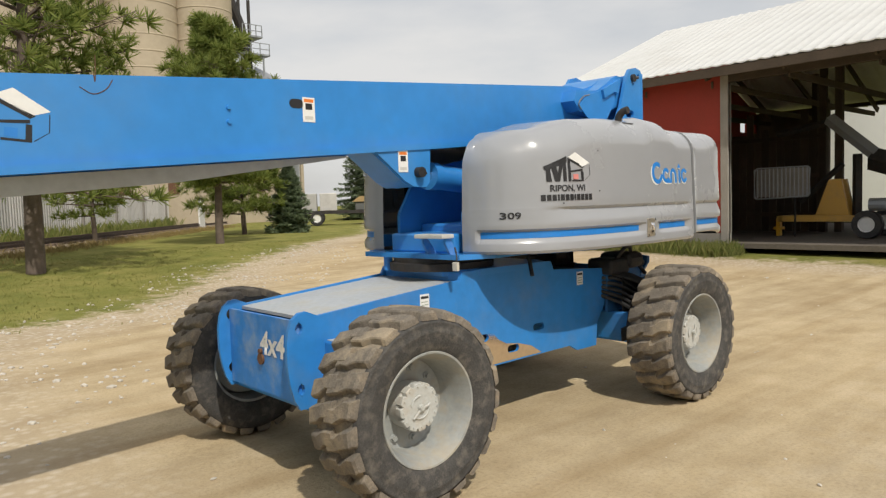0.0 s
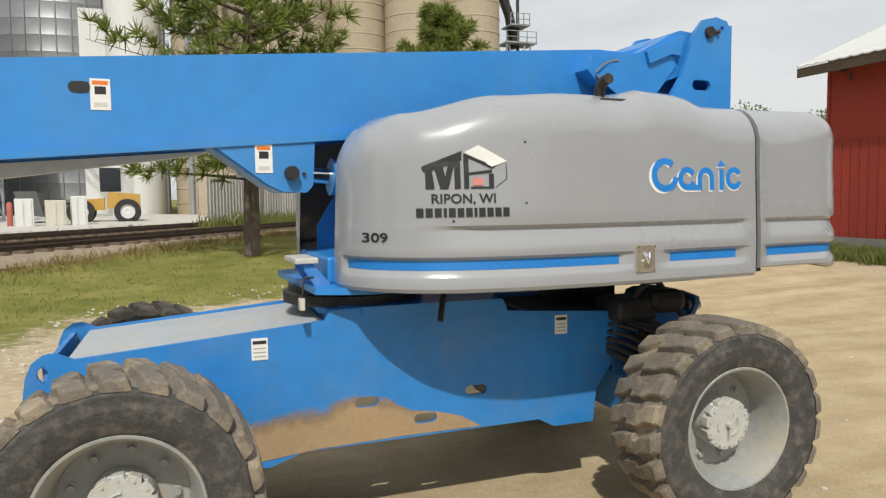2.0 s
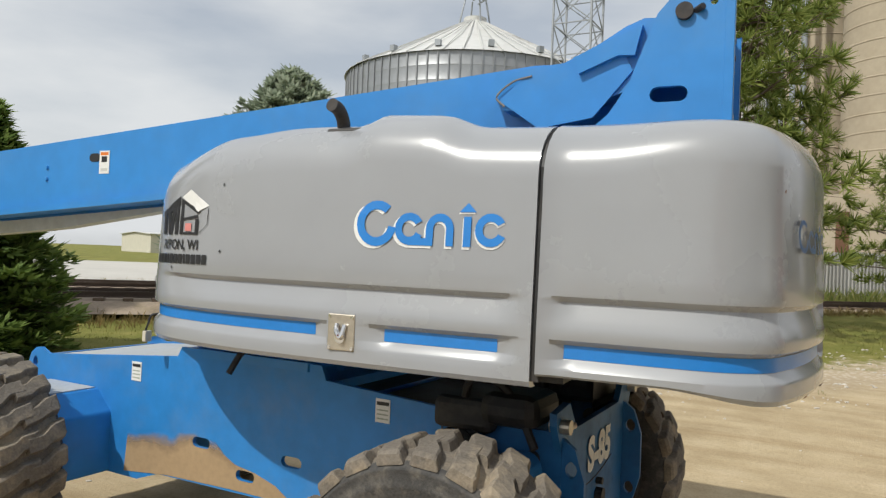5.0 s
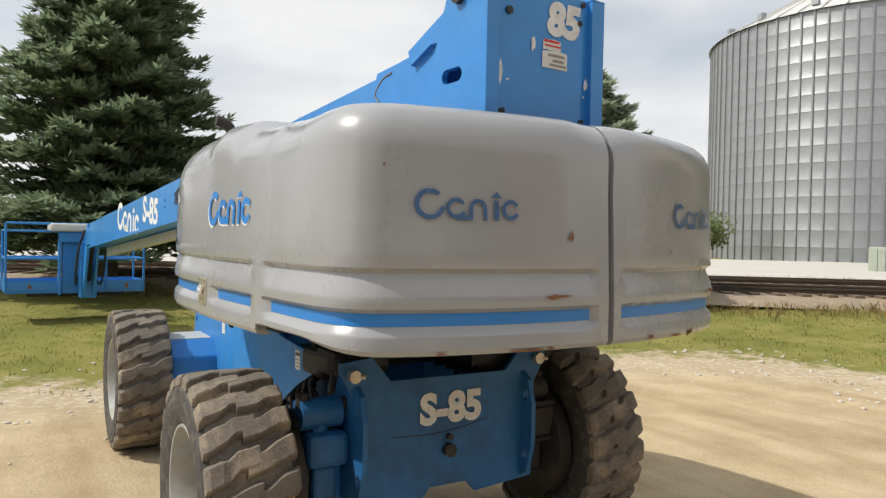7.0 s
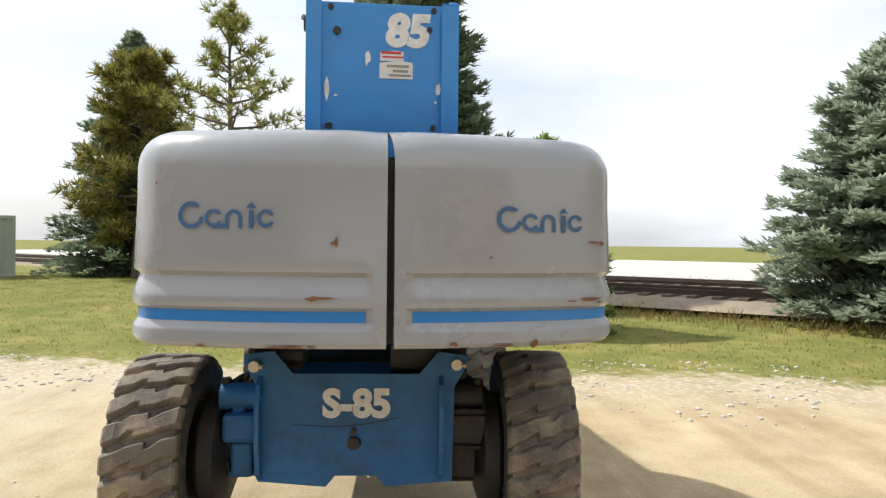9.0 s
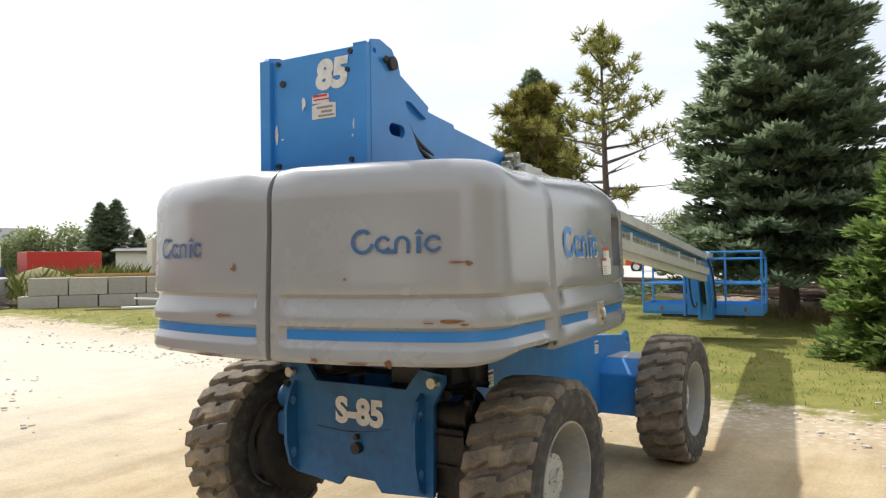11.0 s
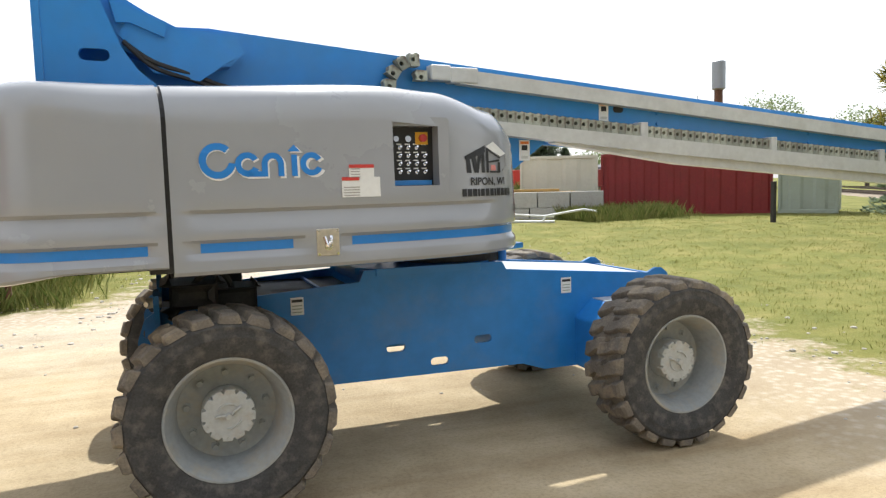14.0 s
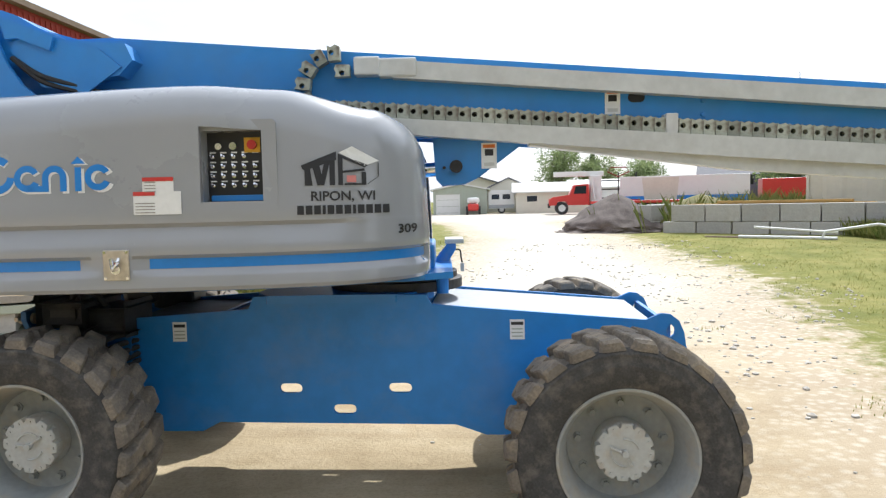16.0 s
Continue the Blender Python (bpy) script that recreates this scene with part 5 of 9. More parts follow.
# cable trays and energy chain on the far side of the boom
YB = -0.142
bm = bmesh.new()
plate(bm, [(0.02, boom_top(0.02) - 0.048), (8.6, boom_top(8.6) - 0.052), (8.6, boom_top(8.6) - 0.166), (0.02, boom_top(0.02) - 0.148)], (), 0.085, Matrix.Translation((0, YB - 0.085, 0)))
tray = part("upper_tray", bm, TRAY, boom, "long pale metal cable tray", xf=TURN)
for x0, x1 in ((-0.20, -0.05), (-0.06, 0.16)):
    bm = bmesh.new()
    box(bm, x0, x1, YB - 0.097, YB, boom_top(x0) - 0.150, boom_top(x0) - 0.044, 0.012)
    part("tray_end", bm, TRAY, tray, xf=TURN)
bm = bmesh.new()
plate(bm, [(-0.1, boom_bot(-0.1) + 0.077), (8.6, boom_bot(8.6) + 0.073), (8.6, boom_bot(8.6) - 0.045), (2.0, boom_bot(2.0) - 0.042), (-0.1, boom_bot(-0.1) - 0.010)], (), 0.115, Matrix.Translation((0, YB - 0.115, 0)))
part("lower_tray", bm, TRAY, boom, "long pale metal cable tray", xf=TURN)
bm = bmesh.new()
plate(bm, [(0.80, boom_bot(0.80) - 0.02), (8.6, boom_bot(8.6) - 0.02), (8.6, boom_bot(8.6) - 0.16), (2.0, boom_bot(2.0) - 0.11), (0.80, boom_bot(0.80) - 0.035)], (), 0.10, Matrix.Translation((0, YB - 0.075, 0)))
part("under_tray", bm, TRAY, boom, xf=TURN)
bm = bmesh.new()
plate(bm, [(-0.033, 0.005), (0.033, 0.005), (0.035, 0.082), (0.012, 0.095), (-0.012, 0.082), (-0.035, 0.092)], [ring2d(-0.013, 0.05, 0.016, 8)], 0.07, Matrix.Translation((0, YB - 0.085, 0)))
link = part("chain_link", bm, LINK, boom)
bm = bmesh.new()
plate(bm, [(-0.35, boom_bot(-0.35) + 0.09), (8.6, boom_bot(8.6) + 0.09), (8.6, boom_bot(8.6) + 0.165), (-0.35, boom_bot(-0.35) + 0.165)], (), 0.03, Matrix.Translation((0, YB - 0.04, 0)))
part("hose_bundle", bm, BLACK, boom, "dark hoses inside the energy chain", xf=TURN)
SLOPE = Matrix.Rotation(math.atan(0.0745), 4, "Y")
track = [(x, boom_bot(x) + 0.074, 0.0) for x in [-0.28 + 0.0705 * k for k in range(126)]]
cx, cz, cr = -0.30, boom_bot(-0.30) + 0.235, 0.150
track += [(cx - cr * math.cos(a), cz + cr * math.sin(a), a) for a in [radians(v) for v in range(-70, 95, 26)]]
track += [(-0.22 + 0.0705 * k, boom_top(-0.2) - 0.13 + 0.01, 0.0) for k in range(1)]
for k, (x, z, a) in enumerate(track):
    if k < 126:
        m = TURN @ Matrix.Translation((x, 0, z)) @ SLOPE
    else:
        m = TURN @ Matrix.Translation((x, 0, z)) @ Matrix.Rotation(a - radians(90), 4, "Y")
    if k == 0:
        link.matrix_basis = m
    else:
        again(link, m)
for x in (1.62, 3.05, 4.5, 5.9, 7.3):
    bm = bmesh.new()
    box(bm, x - 0.035, x + 0.035, YB - 0.10, YB, boom_bot(x) + 0.07, boom_bot(x) + 0.19, 0.006)
    part("chain_clamp", bm, TRAY, boom, xf=TURN)

# inner boom, jib and work platform
bm = bmesh.new()
plate(bm, [(8.6, boom_top(8.6) - 0.06), (9.25, boom_top(9.25) - 0.06), (9.25, boom_bot(9.25) + 0.06), (8.6, boom_bot(8.6) + 0.06)], (), 0.25, Matrix.Translation((0, -0.125, 0)))
part("inner_boom", bm, BLUE, boom, xf=TURN)
for y in (-0.10, 0.06):
    bm = bmesh.new()
    plate(bm, [(9.15, 1.88), (9.32, 1.86), (9.80, 0.72), (9.80, 0.58), (9.62, 0.55), (9.20, 1.42)], (), 0.04, Matrix.Translation((0, y, 0)))
    part("jib_arm", bm, BLUE, lift, "blue folded jib arm", xf=TURN)
bm = bmesh.new()
cyl(bm, (9.25, 0, 1.45), (9.70, 0, 0.80), 0.04)
part("jib_ram", bm, DARK, lift, xf=TURN)
bm = bmesh.new()
box(bm, 9.65, 9.95, -0.14, 0.14, 0.50, 1.55, 0.02)
part("platform_mount", bm, BLUE, lift, xf=TURN)
bm = bmesh.new()
FX0, FX1, FY0, FY1, FZ = 10.0, 10.92, -1.03, 1.30, 0.60
box(bm, FX0, FX1, FY0, FY1, FZ, FZ + 0.03, 0.004)
for x in (FX0, FX1 - 0.012):
    box(bm, x, x + 0.012, FY0, FY1, FZ - 0.02, FZ + 0.21)
for y in (FY0, FY1 - 0.012):
    box(bm, FX0, FX1, y, y + 0.012, FZ - 0.02, FZ + 0.21)
plat = part("platform_floor", bm, BLUE, lift, "blue work platform floor with toe boards", xf=TURN)
for z in (FZ + 0.62, FZ + 1.12, FZ + 1.26):
    bm = bmesh.new()
    if z < FZ + 1.2:
        for a, b in (((FX0, FY0), (FX1, FY0)), ((FX1, FY0), (FX1, FY1)), ((FX1, FY1), (FX0, FY1)), ((FX0, FY1), (FX0, FY0))):
            cyl(bm, (*a, z), (*b, z), 0.022, seg=8)
    else:
        cyl(bm, (FX0, FY0, z), (FX0, FY1, z), 0.022, seg=8)
        cyl(bm, (FX0, FY0, z), (FX1, FY0, z - 0.14), 0.022, seg=8)
    part("guard_rail", bm, BLUE, plat, "blue tubular guard rail", xf=TURN)
for x, y in ((FX0, FY0), (FX1, FY0), (FX1, FY1), (FX0, FY1), (FX1, 0.1), (FX0, 0.45), (FX0, -0.35)):
    bm = bmesh.new()
    cyl(bm, (x, y, FZ), (x, y, FZ + (1.26 if x == FX0 else 1.12)), 0.022, seg=8)
    part("post", bm, BLUE, plat, xf=TURN)
bm = bmesh.new()
box(bm, FX0 - 0.22, FX0 + 0.30, -0.08, 0.62, FZ + 1.12, FZ + 1.27, 0.04)
part("controls_cover", bm, TRAY, plat, "pale grey cover over the platform controls", xf=TURN)
bm = bmesh.new()
box(bm, FX0 - 0.05, FX0 - 0.004, -0.06, 0.40, FZ - 0.03, FZ + 0.93, 0.01)
box(bm, FX0 - 0.14, FX0 + 0.12, -0.06, 0.46, FZ + 0.92, FZ + 1.12, 0.015)
part("back_panel", bm, BLUE_CHASSIS, plat, "solid blue panel behind the jib", xf=TURN)
for y in (-0.09, 0.42):
    bm = bmesh.new()
    box(bm, FX0 - 0.08, FX0 - 0.01, y, y + 0.05, FZ - 0.05, FZ + 1.14, 0.006)
    part("mount_upright", bm, BLUE, plat, xf=TURN)
bm = bmesh.new()
box(bm, FX0 + 0.1, FX0 + 0.5, -0.7, 0.95, FZ - 0.09, FZ - 0.02, 0.01)
part("floor_beam", bm, DARK, plat, xf=TURN)
for y in (-0.72, 0.92):
    bm = bmesh.new()
    plate(bm, [(-0.03, -0.03), (0.0, -0.05), (0.03, -0.03), (0.03, 0.04), (-0.03, 0.04)], (), 0.003, Matrix.Translation((FX0 - 0.004, y, FZ + 0.10)) @ Matrix.Rotation(radians(90), 4, "Z"))
    part("anchor_label", bm, CHIP, plat, xf=TURN)
for sg, y in ((1, 0.16), (-1, -0.15)):
    bm = bmesh.new()
    tube(bm, curve_pts([(9.1, y, 1.75), (9.25, y * 1.4, 1.45), (9.5, y * 1.5, 1.0), (9.7, y * 1.3, 0.75), (9.98, y, 0.9)], 6), 0.02, 7)
    part("platform_hose", bm, BLACK, lift, xf=TURN)


# ---- ground ----
DIRT = [(4.5, -1), (4.3, -4.8), (3.0, -8), (0, -9), (-4, -13.6), (-9, -18), (-15, -22.5), (-26, -38), (-45, -58), (-62, -45), (-30, -19), (-15, -9.5), (-13.2, -5.5), (-13.0, 2), (-9.5, 6.5), (-5.5, 7), (-3.2, 7.5), (-1.5, 11), (-0.6, 19.5), (-2, 34), (-9, 62), (24, 74), (9, 46), (5.2, 36), (6.0, 15), (6.5, 10), (5.7, 5.8), (4.9, 1.9)]


def edge_distance(x, y, poly):
    """Metres inside (positive) or outside the outline."""
    inside, best = False, 1e9
    for (ax, ay), (bx, by) in zip(poly, poly[1:] + poly[:1]):
        if (ay > y) != (by > y) and x < (bx - ax) * (y - ay) / (by - ay) + ax:
            inside = not inside
        dx, dy = bx - ax, by - ay
        t = min(1, max(0, ((x - ax) * dx + (y - ay) * dy) / (dx * dx + dy * dy)))
        best = min(best, (x - ax - t * dx) ** 2 + (y - ay - t * dy) ** 2)
    return math.sqrt(best) * (1 if inside else -1)


def ground_z(x, y):
    r = math.hypot(x, y)
    z = 0.40 * smooth01((r - 8) / 14) + 0.25 * smooth01((r - 40) / 60)
    near = smooth01((r - 3.0) / 3.0)
    z += near * 0.035 * noise.noise(Vector((x * 0.35, y * 0.35, 0))) + near * 0.018 * noise.noise(Vector((x * 1.3, y * 1.3, 3)))
    for wx, wy, h in ((1.425, 1.0, 0.008), (1.43, -1.0, -0.018), (-1.49, 1.03, 0.006), (-1.40, -1.02, 0.018)):
        z += h * math.exp(-((x - wx) ** 2 + (y - wy) ** 2) / 0.5)
    return z


def axis_steps():
    v, step = [0.0], 0.22
    while v[-1] < 1500:
        if v[-1] > 16:
            step *= 1.10
        v.append(v[-1] + step)
    return [-q for q in v[:0:-1]] + v


AX = axis_steps()
NA = len(AX)
verts, mask = [], []
for yv in AX:
    for xv in AX:
        verts.append((xv, yv, ground_z(xv, yv)))
        d = edge_distance(xv, yv, DIRT) if max(abs(xv), abs(yv)) < 90 else -9
        mask.append(min(1.0, max(0.0, 0.42 + d / 4.6)))
faces = [(r * NA + c, r * NA + c + 1, (r + 1) * NA + c + 1, (r + 1) * NA + c) for r in range(NA - 1) for c in range(NA - 1)]
me = bpy.data.meshes.new("ground")
me.from_pydata(verts, [], faces)
at = me.attributes.new("sand", "FLOAT", "POINT")
at.data.foreach_set("value", mask)
me.shade_smooth()


def ground_material():
    m = bpy.data.materials.new("yard_ground")
    m.use_nodes = True
    n, l = m.node_tree.nodes, m.node_tree.links
    b = n["Principled BSDF"]
    tc = n.new("ShaderNodeTexCoord")

    def noise_tex(scale, detail=6, rough=0.6):
        t = n.new("ShaderNodeTexNoise")
        t.inputs["Scale"].default_value, t.inputs["Detail"].default_value, t.inputs["Roughness"].default_value = scale, detail, rough
        l.new(tc.outputs["Object"], t.inputs["Vector"])
        return t

    def ramp(src, stops):
        r = n.new("ShaderNodeValToRGB")
        e = r.color_ramp.elements
        e[0].position, e[0].color = stops[0][0], (*stops[0][1], 1)
        e[1].position, e[1].color = stops[-1][0], (*stops[-1][1], 1)
        for p, c in stops[1:-1]:
            q = e.new(p)
            q.color = (*c, 1)
        l.new(src, r.inputs["Fac"])
        return r

    def mixc(fac, a, c, blend="MIX"):
        x = n.new("ShaderNodeMix")
        x.data_type, x.blend_type = "RGBA", blend
        if isinstance(fac, float):
            x.inputs["Factor"].default_value = fac
        else:
            l.new(fac, x.inputs["Factor"])
        l.new(a, x.inputs["A"])
        l.new(c, x.inputs["B"])
        return x.outputs["Result"]

    big, mid, fine = noise_tex(0.22), noise_tex(1.7, 8, 0.65), noise_tex(38, 6, 0.7)
    sand = ramp(mid.outputs["Fac"], [(0.30, (0.395, 0.310, 0.195)), (0.5, (0.468, 0.376, 0.243)), (0.72, (0.535, 0.440, 0.300))])
    grain = ramp(fine.outputs["Fac"], [(0.30, (0.80, 0.79, 0.77)), (0.5, (1.0, 1.0, 1.0)), (0.75, (1.10, 1.09, 1.07))])
    sandc = mixc(1.0, sand.outputs["Color"], grain.outputs["Color"], "MULTIPLY")
    # long wheel tracks, pale where the fines are pressed and tan where they are loose
    for turn, stretch, amount in ((1.35, (0.16, 1.9, 1.0), 0.75), (0.12, (0.20, 1.5, 1.0), 0.6)):
        mp = n.new("ShaderNodeMapping")
        mp.inputs["Rotation"].default_value, mp.inputs["Scale"].default_value = (0, 0, turn), stretch
        l.new(tc.outputs["Object"], mp.inputs["Vector"])
        streak = noise_tex(1.0, 5, 0.6)
        l.new(mp.outputs["Vector"], streak.inputs["Vector"])
        sr = ramp(streak.outputs["Fac"], [(0.36, (0.84, 0.80, 0.74)), (0.5, (1.0, 1.0, 1.0)), (0.66, (1.10, 1.10, 1.09))])
        sandc = mixc(amount, sandc, sr.outputs["Color"], "MULTIPLY")
    g1 = noise_tex(0.8, 8, 0.7)
    grass = ramp(g1.outputs["Fac"], [(0.30, (0.130, 0.148, 0.036)), (0.48, (0.200, 0.202, 0.054)), (0.64, (0.275, 0.252, 0.082)), (0.80, (0.37, 0.31, 0.135))])
    gfine = noise_tex(55, 5, 0.7)
    gg = ramp(gfine.outputs["Fac"], [(0.28, (0.66, 0.68, 0.62)), (0.55, (1.0, 1.0, 1.0)), (0.8, (1.2, 1.18, 1.10))])
    grassc = mixc(1.0, grass.outputs["Color"], gg.outputs["Color"], "MULTIPLY")
    att = n.new("ShaderNodeAttribute")
    att.attribute_name = "sand"
    edge = noise_tex(2.3, 9, 0.75)
    add, mr = n.new("ShaderNodeMath"), n.new("ShaderNodeMapRange")
    add.operation = "ADD"
    l.new(att.outputs["Fac"], add.inputs[0])
    l.new(edge.outputs["Fac"], add.inputs[1])
    mr.inputs["From Min"].default_value, mr.inputs["From Max"].default_value = 0.93, 1.09
    l.new(add.outputs[0], mr.inputs["Value"])
    # pale gravel along the verge
    vor = n.new("ShaderNodeTexVoronoi")
    vor.inputs["Scale"].default_value = 11
    l.new(tc.outputs["Object"], vor.inputs["Vector"])
    gravel = ramp(vor.outputs["Distance"], [(0.1, (0.62, 0.56, 0.47)), (0.55, (0.44, 0.36, 0.26))])
    band = n.new("ShaderNodeMapRange")
    band.inputs["From Min"].default_value, band.inputs["From Max"].default_value = 0.97, 0.70
    band.inputs["To Max"].default_value = 0.8
    l.new(att.outputs["Fac"], band.inputs["Value"])
    # the lane is surfaced with pale crushed limestone
    sep, lane = n.new("ShaderNodeSeparateXYZ"), n.new("ShaderNodeMapRange")
    l.new(tc.outputs["Object"], sep.inputs[0])
    lane.inputs["From Min"].default_value, lane.inputs["From Max"].default_value = 4.5, 11.0
    lane.inputs["To Max"].default_value = 0.75
    wob, wadd = n.new("ShaderNodeMath"), n.new("ShaderNodeMath")
    wob.operation, wob.inputs[1].default_value = "MULTIPLY", 5.0
    wadd.operation = "ADD"
    l.new(edge.outputs["Fac"], wob.inputs[0])
    l.new(sep.outputs["Y"], wadd.inputs[0])
    l.new(wob.outputs[0], wadd.inputs[1])
    l.new(wadd.outputs[0], lane.inputs["Value"])
    lime = ramp(fine.outputs["Fac"], [(0.3, (0.50, 0.47, 0.42)), (0.7, (0.72, 0.69, 0.63))])
    sandc = mixc(lane.outputs["Result"], sandc, lime.outputs["Color"])
    sandg = mixc(band.outputs["Result"], sandc, gravel.outputs["Color"])
    col = mixc(mr.outputs["Result"], grassc, sandg)
    tint = ramp(big.outputs["Fac"], [(0.3, (0.90, 0.89, 0.87)), (0.7, (1.08, 1.07, 1.05))])
    col = mixc(1.0, col, tint.outputs["Color"], "MULTIPLY")
    l.new(col, b.inputs["Base Color"])
    b.inputs["Roughness"].default_value, b.inputs["Specular IOR Level"].default_value = 0.95, 0.15
    bp, bp2 = n.new("ShaderNodeBump"), n.new("ShaderNodeBump")
    bp.inputs["Strength"].default_value, bp.inputs["Distance"].default_value = 0.5, 0.02
    bp2.inputs["Strength"].default_value, bp2.inputs["Distance"].default_value = 0.5, 0.06
    l.new(fine.outputs["Fac"], bp.inputs["Height"])
    l.new(mid.outputs["Fac"], bp2.inputs["Height"])
    l.new(bp2.outputs["Normal"], bp.inputs["Normal"])
    l.new(bp.outputs["Normal"], b.inputs["Normal"])
    return m


me.materials.append(ground_material())
tagged(new("ground", me), "sandy yard and mown grass with gravelly verge", "ground", kind="structure")

# ---- railway ----
RD, RN = Vector((0.616, 0.788, 0)), Vector((0.788, -0.616, 0))
RAIL_IRON = mat("rail_steel", (0.10, 0.075, 0.06), 0.7, metal=0.4, var=0.25, bump=0.1)
for off in (0.0, 4.6):
    o = Vector((3.0, -20.5, 0)) + RN * off
    bm = bmesh.new()
    prof = [(-2.1, 0.30), (-1.4, 0.52), (1.4, 0.52), (2.1, 0.30)]
    rows = []
    for k in range(0, 61):
        c = o + RD * (-60 + k * 3)
        rows.append([bm.verts.new((c + RN * a + Vector((0, 0, z - 0.05 + 0.04 * noise.noise(c * 0.3))))) for a, z in prof])
    for p, q in zip(rows, rows[1:]):
        for i in range(3):
            bm.faces.new((p[i], p[i + 1], q[i + 1], q[i]))
    BALLAST = bpy.data.materials.get("ballast") or mat("ballast", (0.30, 0.24, 0.18), 0.95, var=0.3, scale=3, fine=22, dirt=(0.24, 0.2, 0.09), dirt_amt=0.8, dirt_scale=0.8, bump=0.6)
    bed = solo("ballast_bed", bm, BALLAST, "low brown ballast bed of a railway track", "railway", kind="structure")
    for s in (-0.72, 0.72):
        bm = bmesh.new()
        for k in range(1):
            a, b = o + RD * -60 + RN * s, o + RD * 120 + RN * s
            for w, z0, z1 in ((0.07, 0.52, 0.545), (0.012, 0.545, 0.62), (0.035, 0.62, 0.665)):
                vs = [bm.verts.new(p + RN * q + Vector((0, 0, z))) for p in (a, b) for q in (-w, w) for z in (z0, z1)]
                for f in ((0, 1, 3, 2), (4, 6, 7, 5), (0, 4, 5, 1), (2, 3, 7, 6), (1, 5, 7, 3), (0, 2, 6, 4)):
                    bm.faces.new([vs[i] for i in f])
        part("rail", bm, RAIL_IRON, bed, "rusty steel rail")
    bm = bmesh.new()
    box(bm, -0.11, 0.11, -1.25, 1.25, 0.44, 0.535)
    sl = part("sleeper", bm, SLEEPER, bed)
    ang = Matrix.Rotation(math.atan2(RD.y, RD.x), 4, "Z")
    for k in range(130):
        c = o + RD * (-30 + k * 0.62)
        m = Matrix.Translation(c) @ ang
        if k == 0:
            sl.matrix_basis = m
        else:
            again(sl, m)

# ---- barn ----
barn = thing("barn", "open-fronted red barn with white metal roof", "barn")
BX, BZ0, BE, BR, BRX = -13.5, 0.40, 4.90, 7.55, -19.6
BY0, BY1, BO = -9.3, 17.0, -4.45
bm = bmesh.new()
box(bm, 0, 0.022, 0, 0.225, 0.69, 2.96)
board = part("siding_board", bm, RED_WOOD, barn)
board.matrix_basis = Matrix.Translation((BX - 0.02, BY0, 0))
k = 1
while BY0 + k * 0.24 < BO - 0.2:
    again(board, Matrix.Translation((BX - 0.02 + 0.008 * (k % 2), BY0 + k * 0.24, 0)))
    k += 1
bm = bmesh.new()
box(bm, BX - 0.10, BX - 0.03, BY0, BO, 0.69, BE)
part("front_wall", bm, RED_WOOD, barn, "red board wall")
bm = bmesh.new()
box(bm, BX - 0.06, BX + 0.01, BY0, BO, 0.30, 0.685)
part("skirt_board", bm, GREY_TIMBER, barn, "grey timber skirting")
bm = bmesh.new()
box(bm, BX - 0.16, BX + 0.03, BO - 0.2, BO, 0.1, BE - 0.1, 0.01)
part("corner_post", bm, GREY_TIMBER, barn, "weathered timber corner post")
GAB = [(BX, 0.3), (BX, BE), (BRX, BR - 0.05), (2 * BRX - BX, BE), (2 * BRX - BX, 0.3)]
for y in (BY0, BY1):
    bm = bmesh.new()
    lights = [[(x, 4.1), (x + 0.55, 4.1), (x + 0.55, 4.62), (x, 4.62)] for x in (-25.5, -24.8)] if y == BY0 else ()
    plate(bm, GAB, lights, 0.08, Matrix.Translation((0, y, 0)))
    part("gable_wall", bm, RED_WOOD, barn, "red board gable wall")
bm = bmesh.new()
bx = 2 * BRX - BX
# back wall, posts, rafters and planks wear the shade-darkened timber
holes = [[(-6.4, 0.45), (5.6, 0.45), (5.6, 4.75), (-6.4, 4.75)]]
plate(bm, [(BY0, 0.2), (BY1, 0.2), (BY1, BE), (BY0, BE)], holes, 0.08, Matrix.Translation((bx, 0, 0)) @ Matrix.Rotation(radians(90), 4, "Z"))
part("back_wall", bm, BARN_TIMBER, barn, "timber back wall with openings, darkened for shade")
for sgn in (1, -1):
    bm = bmesh.new()
    ex, ez = BX + 0.55, BE - 0.10
    n = int((BY1 - BY0 + 0.8) / 0.30)
    xs = [(BRX, BR), (ex if sgn > 0 else 2 * BRX - ex, ez)]
    rows = []
    for k in range(n * 3 + 1):
        y = BY0 - 0.4 + k * 0.10
        h = 0.022 if k % 3 == 0 else 0.0
        rows.append([bm.verts.new((x, y, z + h)) for x, z in xs])
    for p, q in zip(rows, rows[1:]):
        bm.faces.new((p[0], p[1], q[1], q[0]))
    ex2 = bmesh.ops.extrude_face_region(bm, geom=bm.faces[:])
    bmesh.ops.translate(bm, vec=(0, 0, -0.03), verts=[g for g in ex2["geom"] if isinstance(g, bmesh.types.BMVert)])
    part("roof_slope", bm, ROOF, barn, "white ribbed metal roof")
bm = bmesh.new()
box(bm, BX + 0.50, BX + 0.54, BY0 - 0.4, BY1 + 0.4, BE - 0.36, BE - 0.14)
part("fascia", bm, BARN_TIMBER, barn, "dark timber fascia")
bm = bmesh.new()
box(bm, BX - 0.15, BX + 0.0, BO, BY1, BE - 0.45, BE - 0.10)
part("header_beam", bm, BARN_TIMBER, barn)
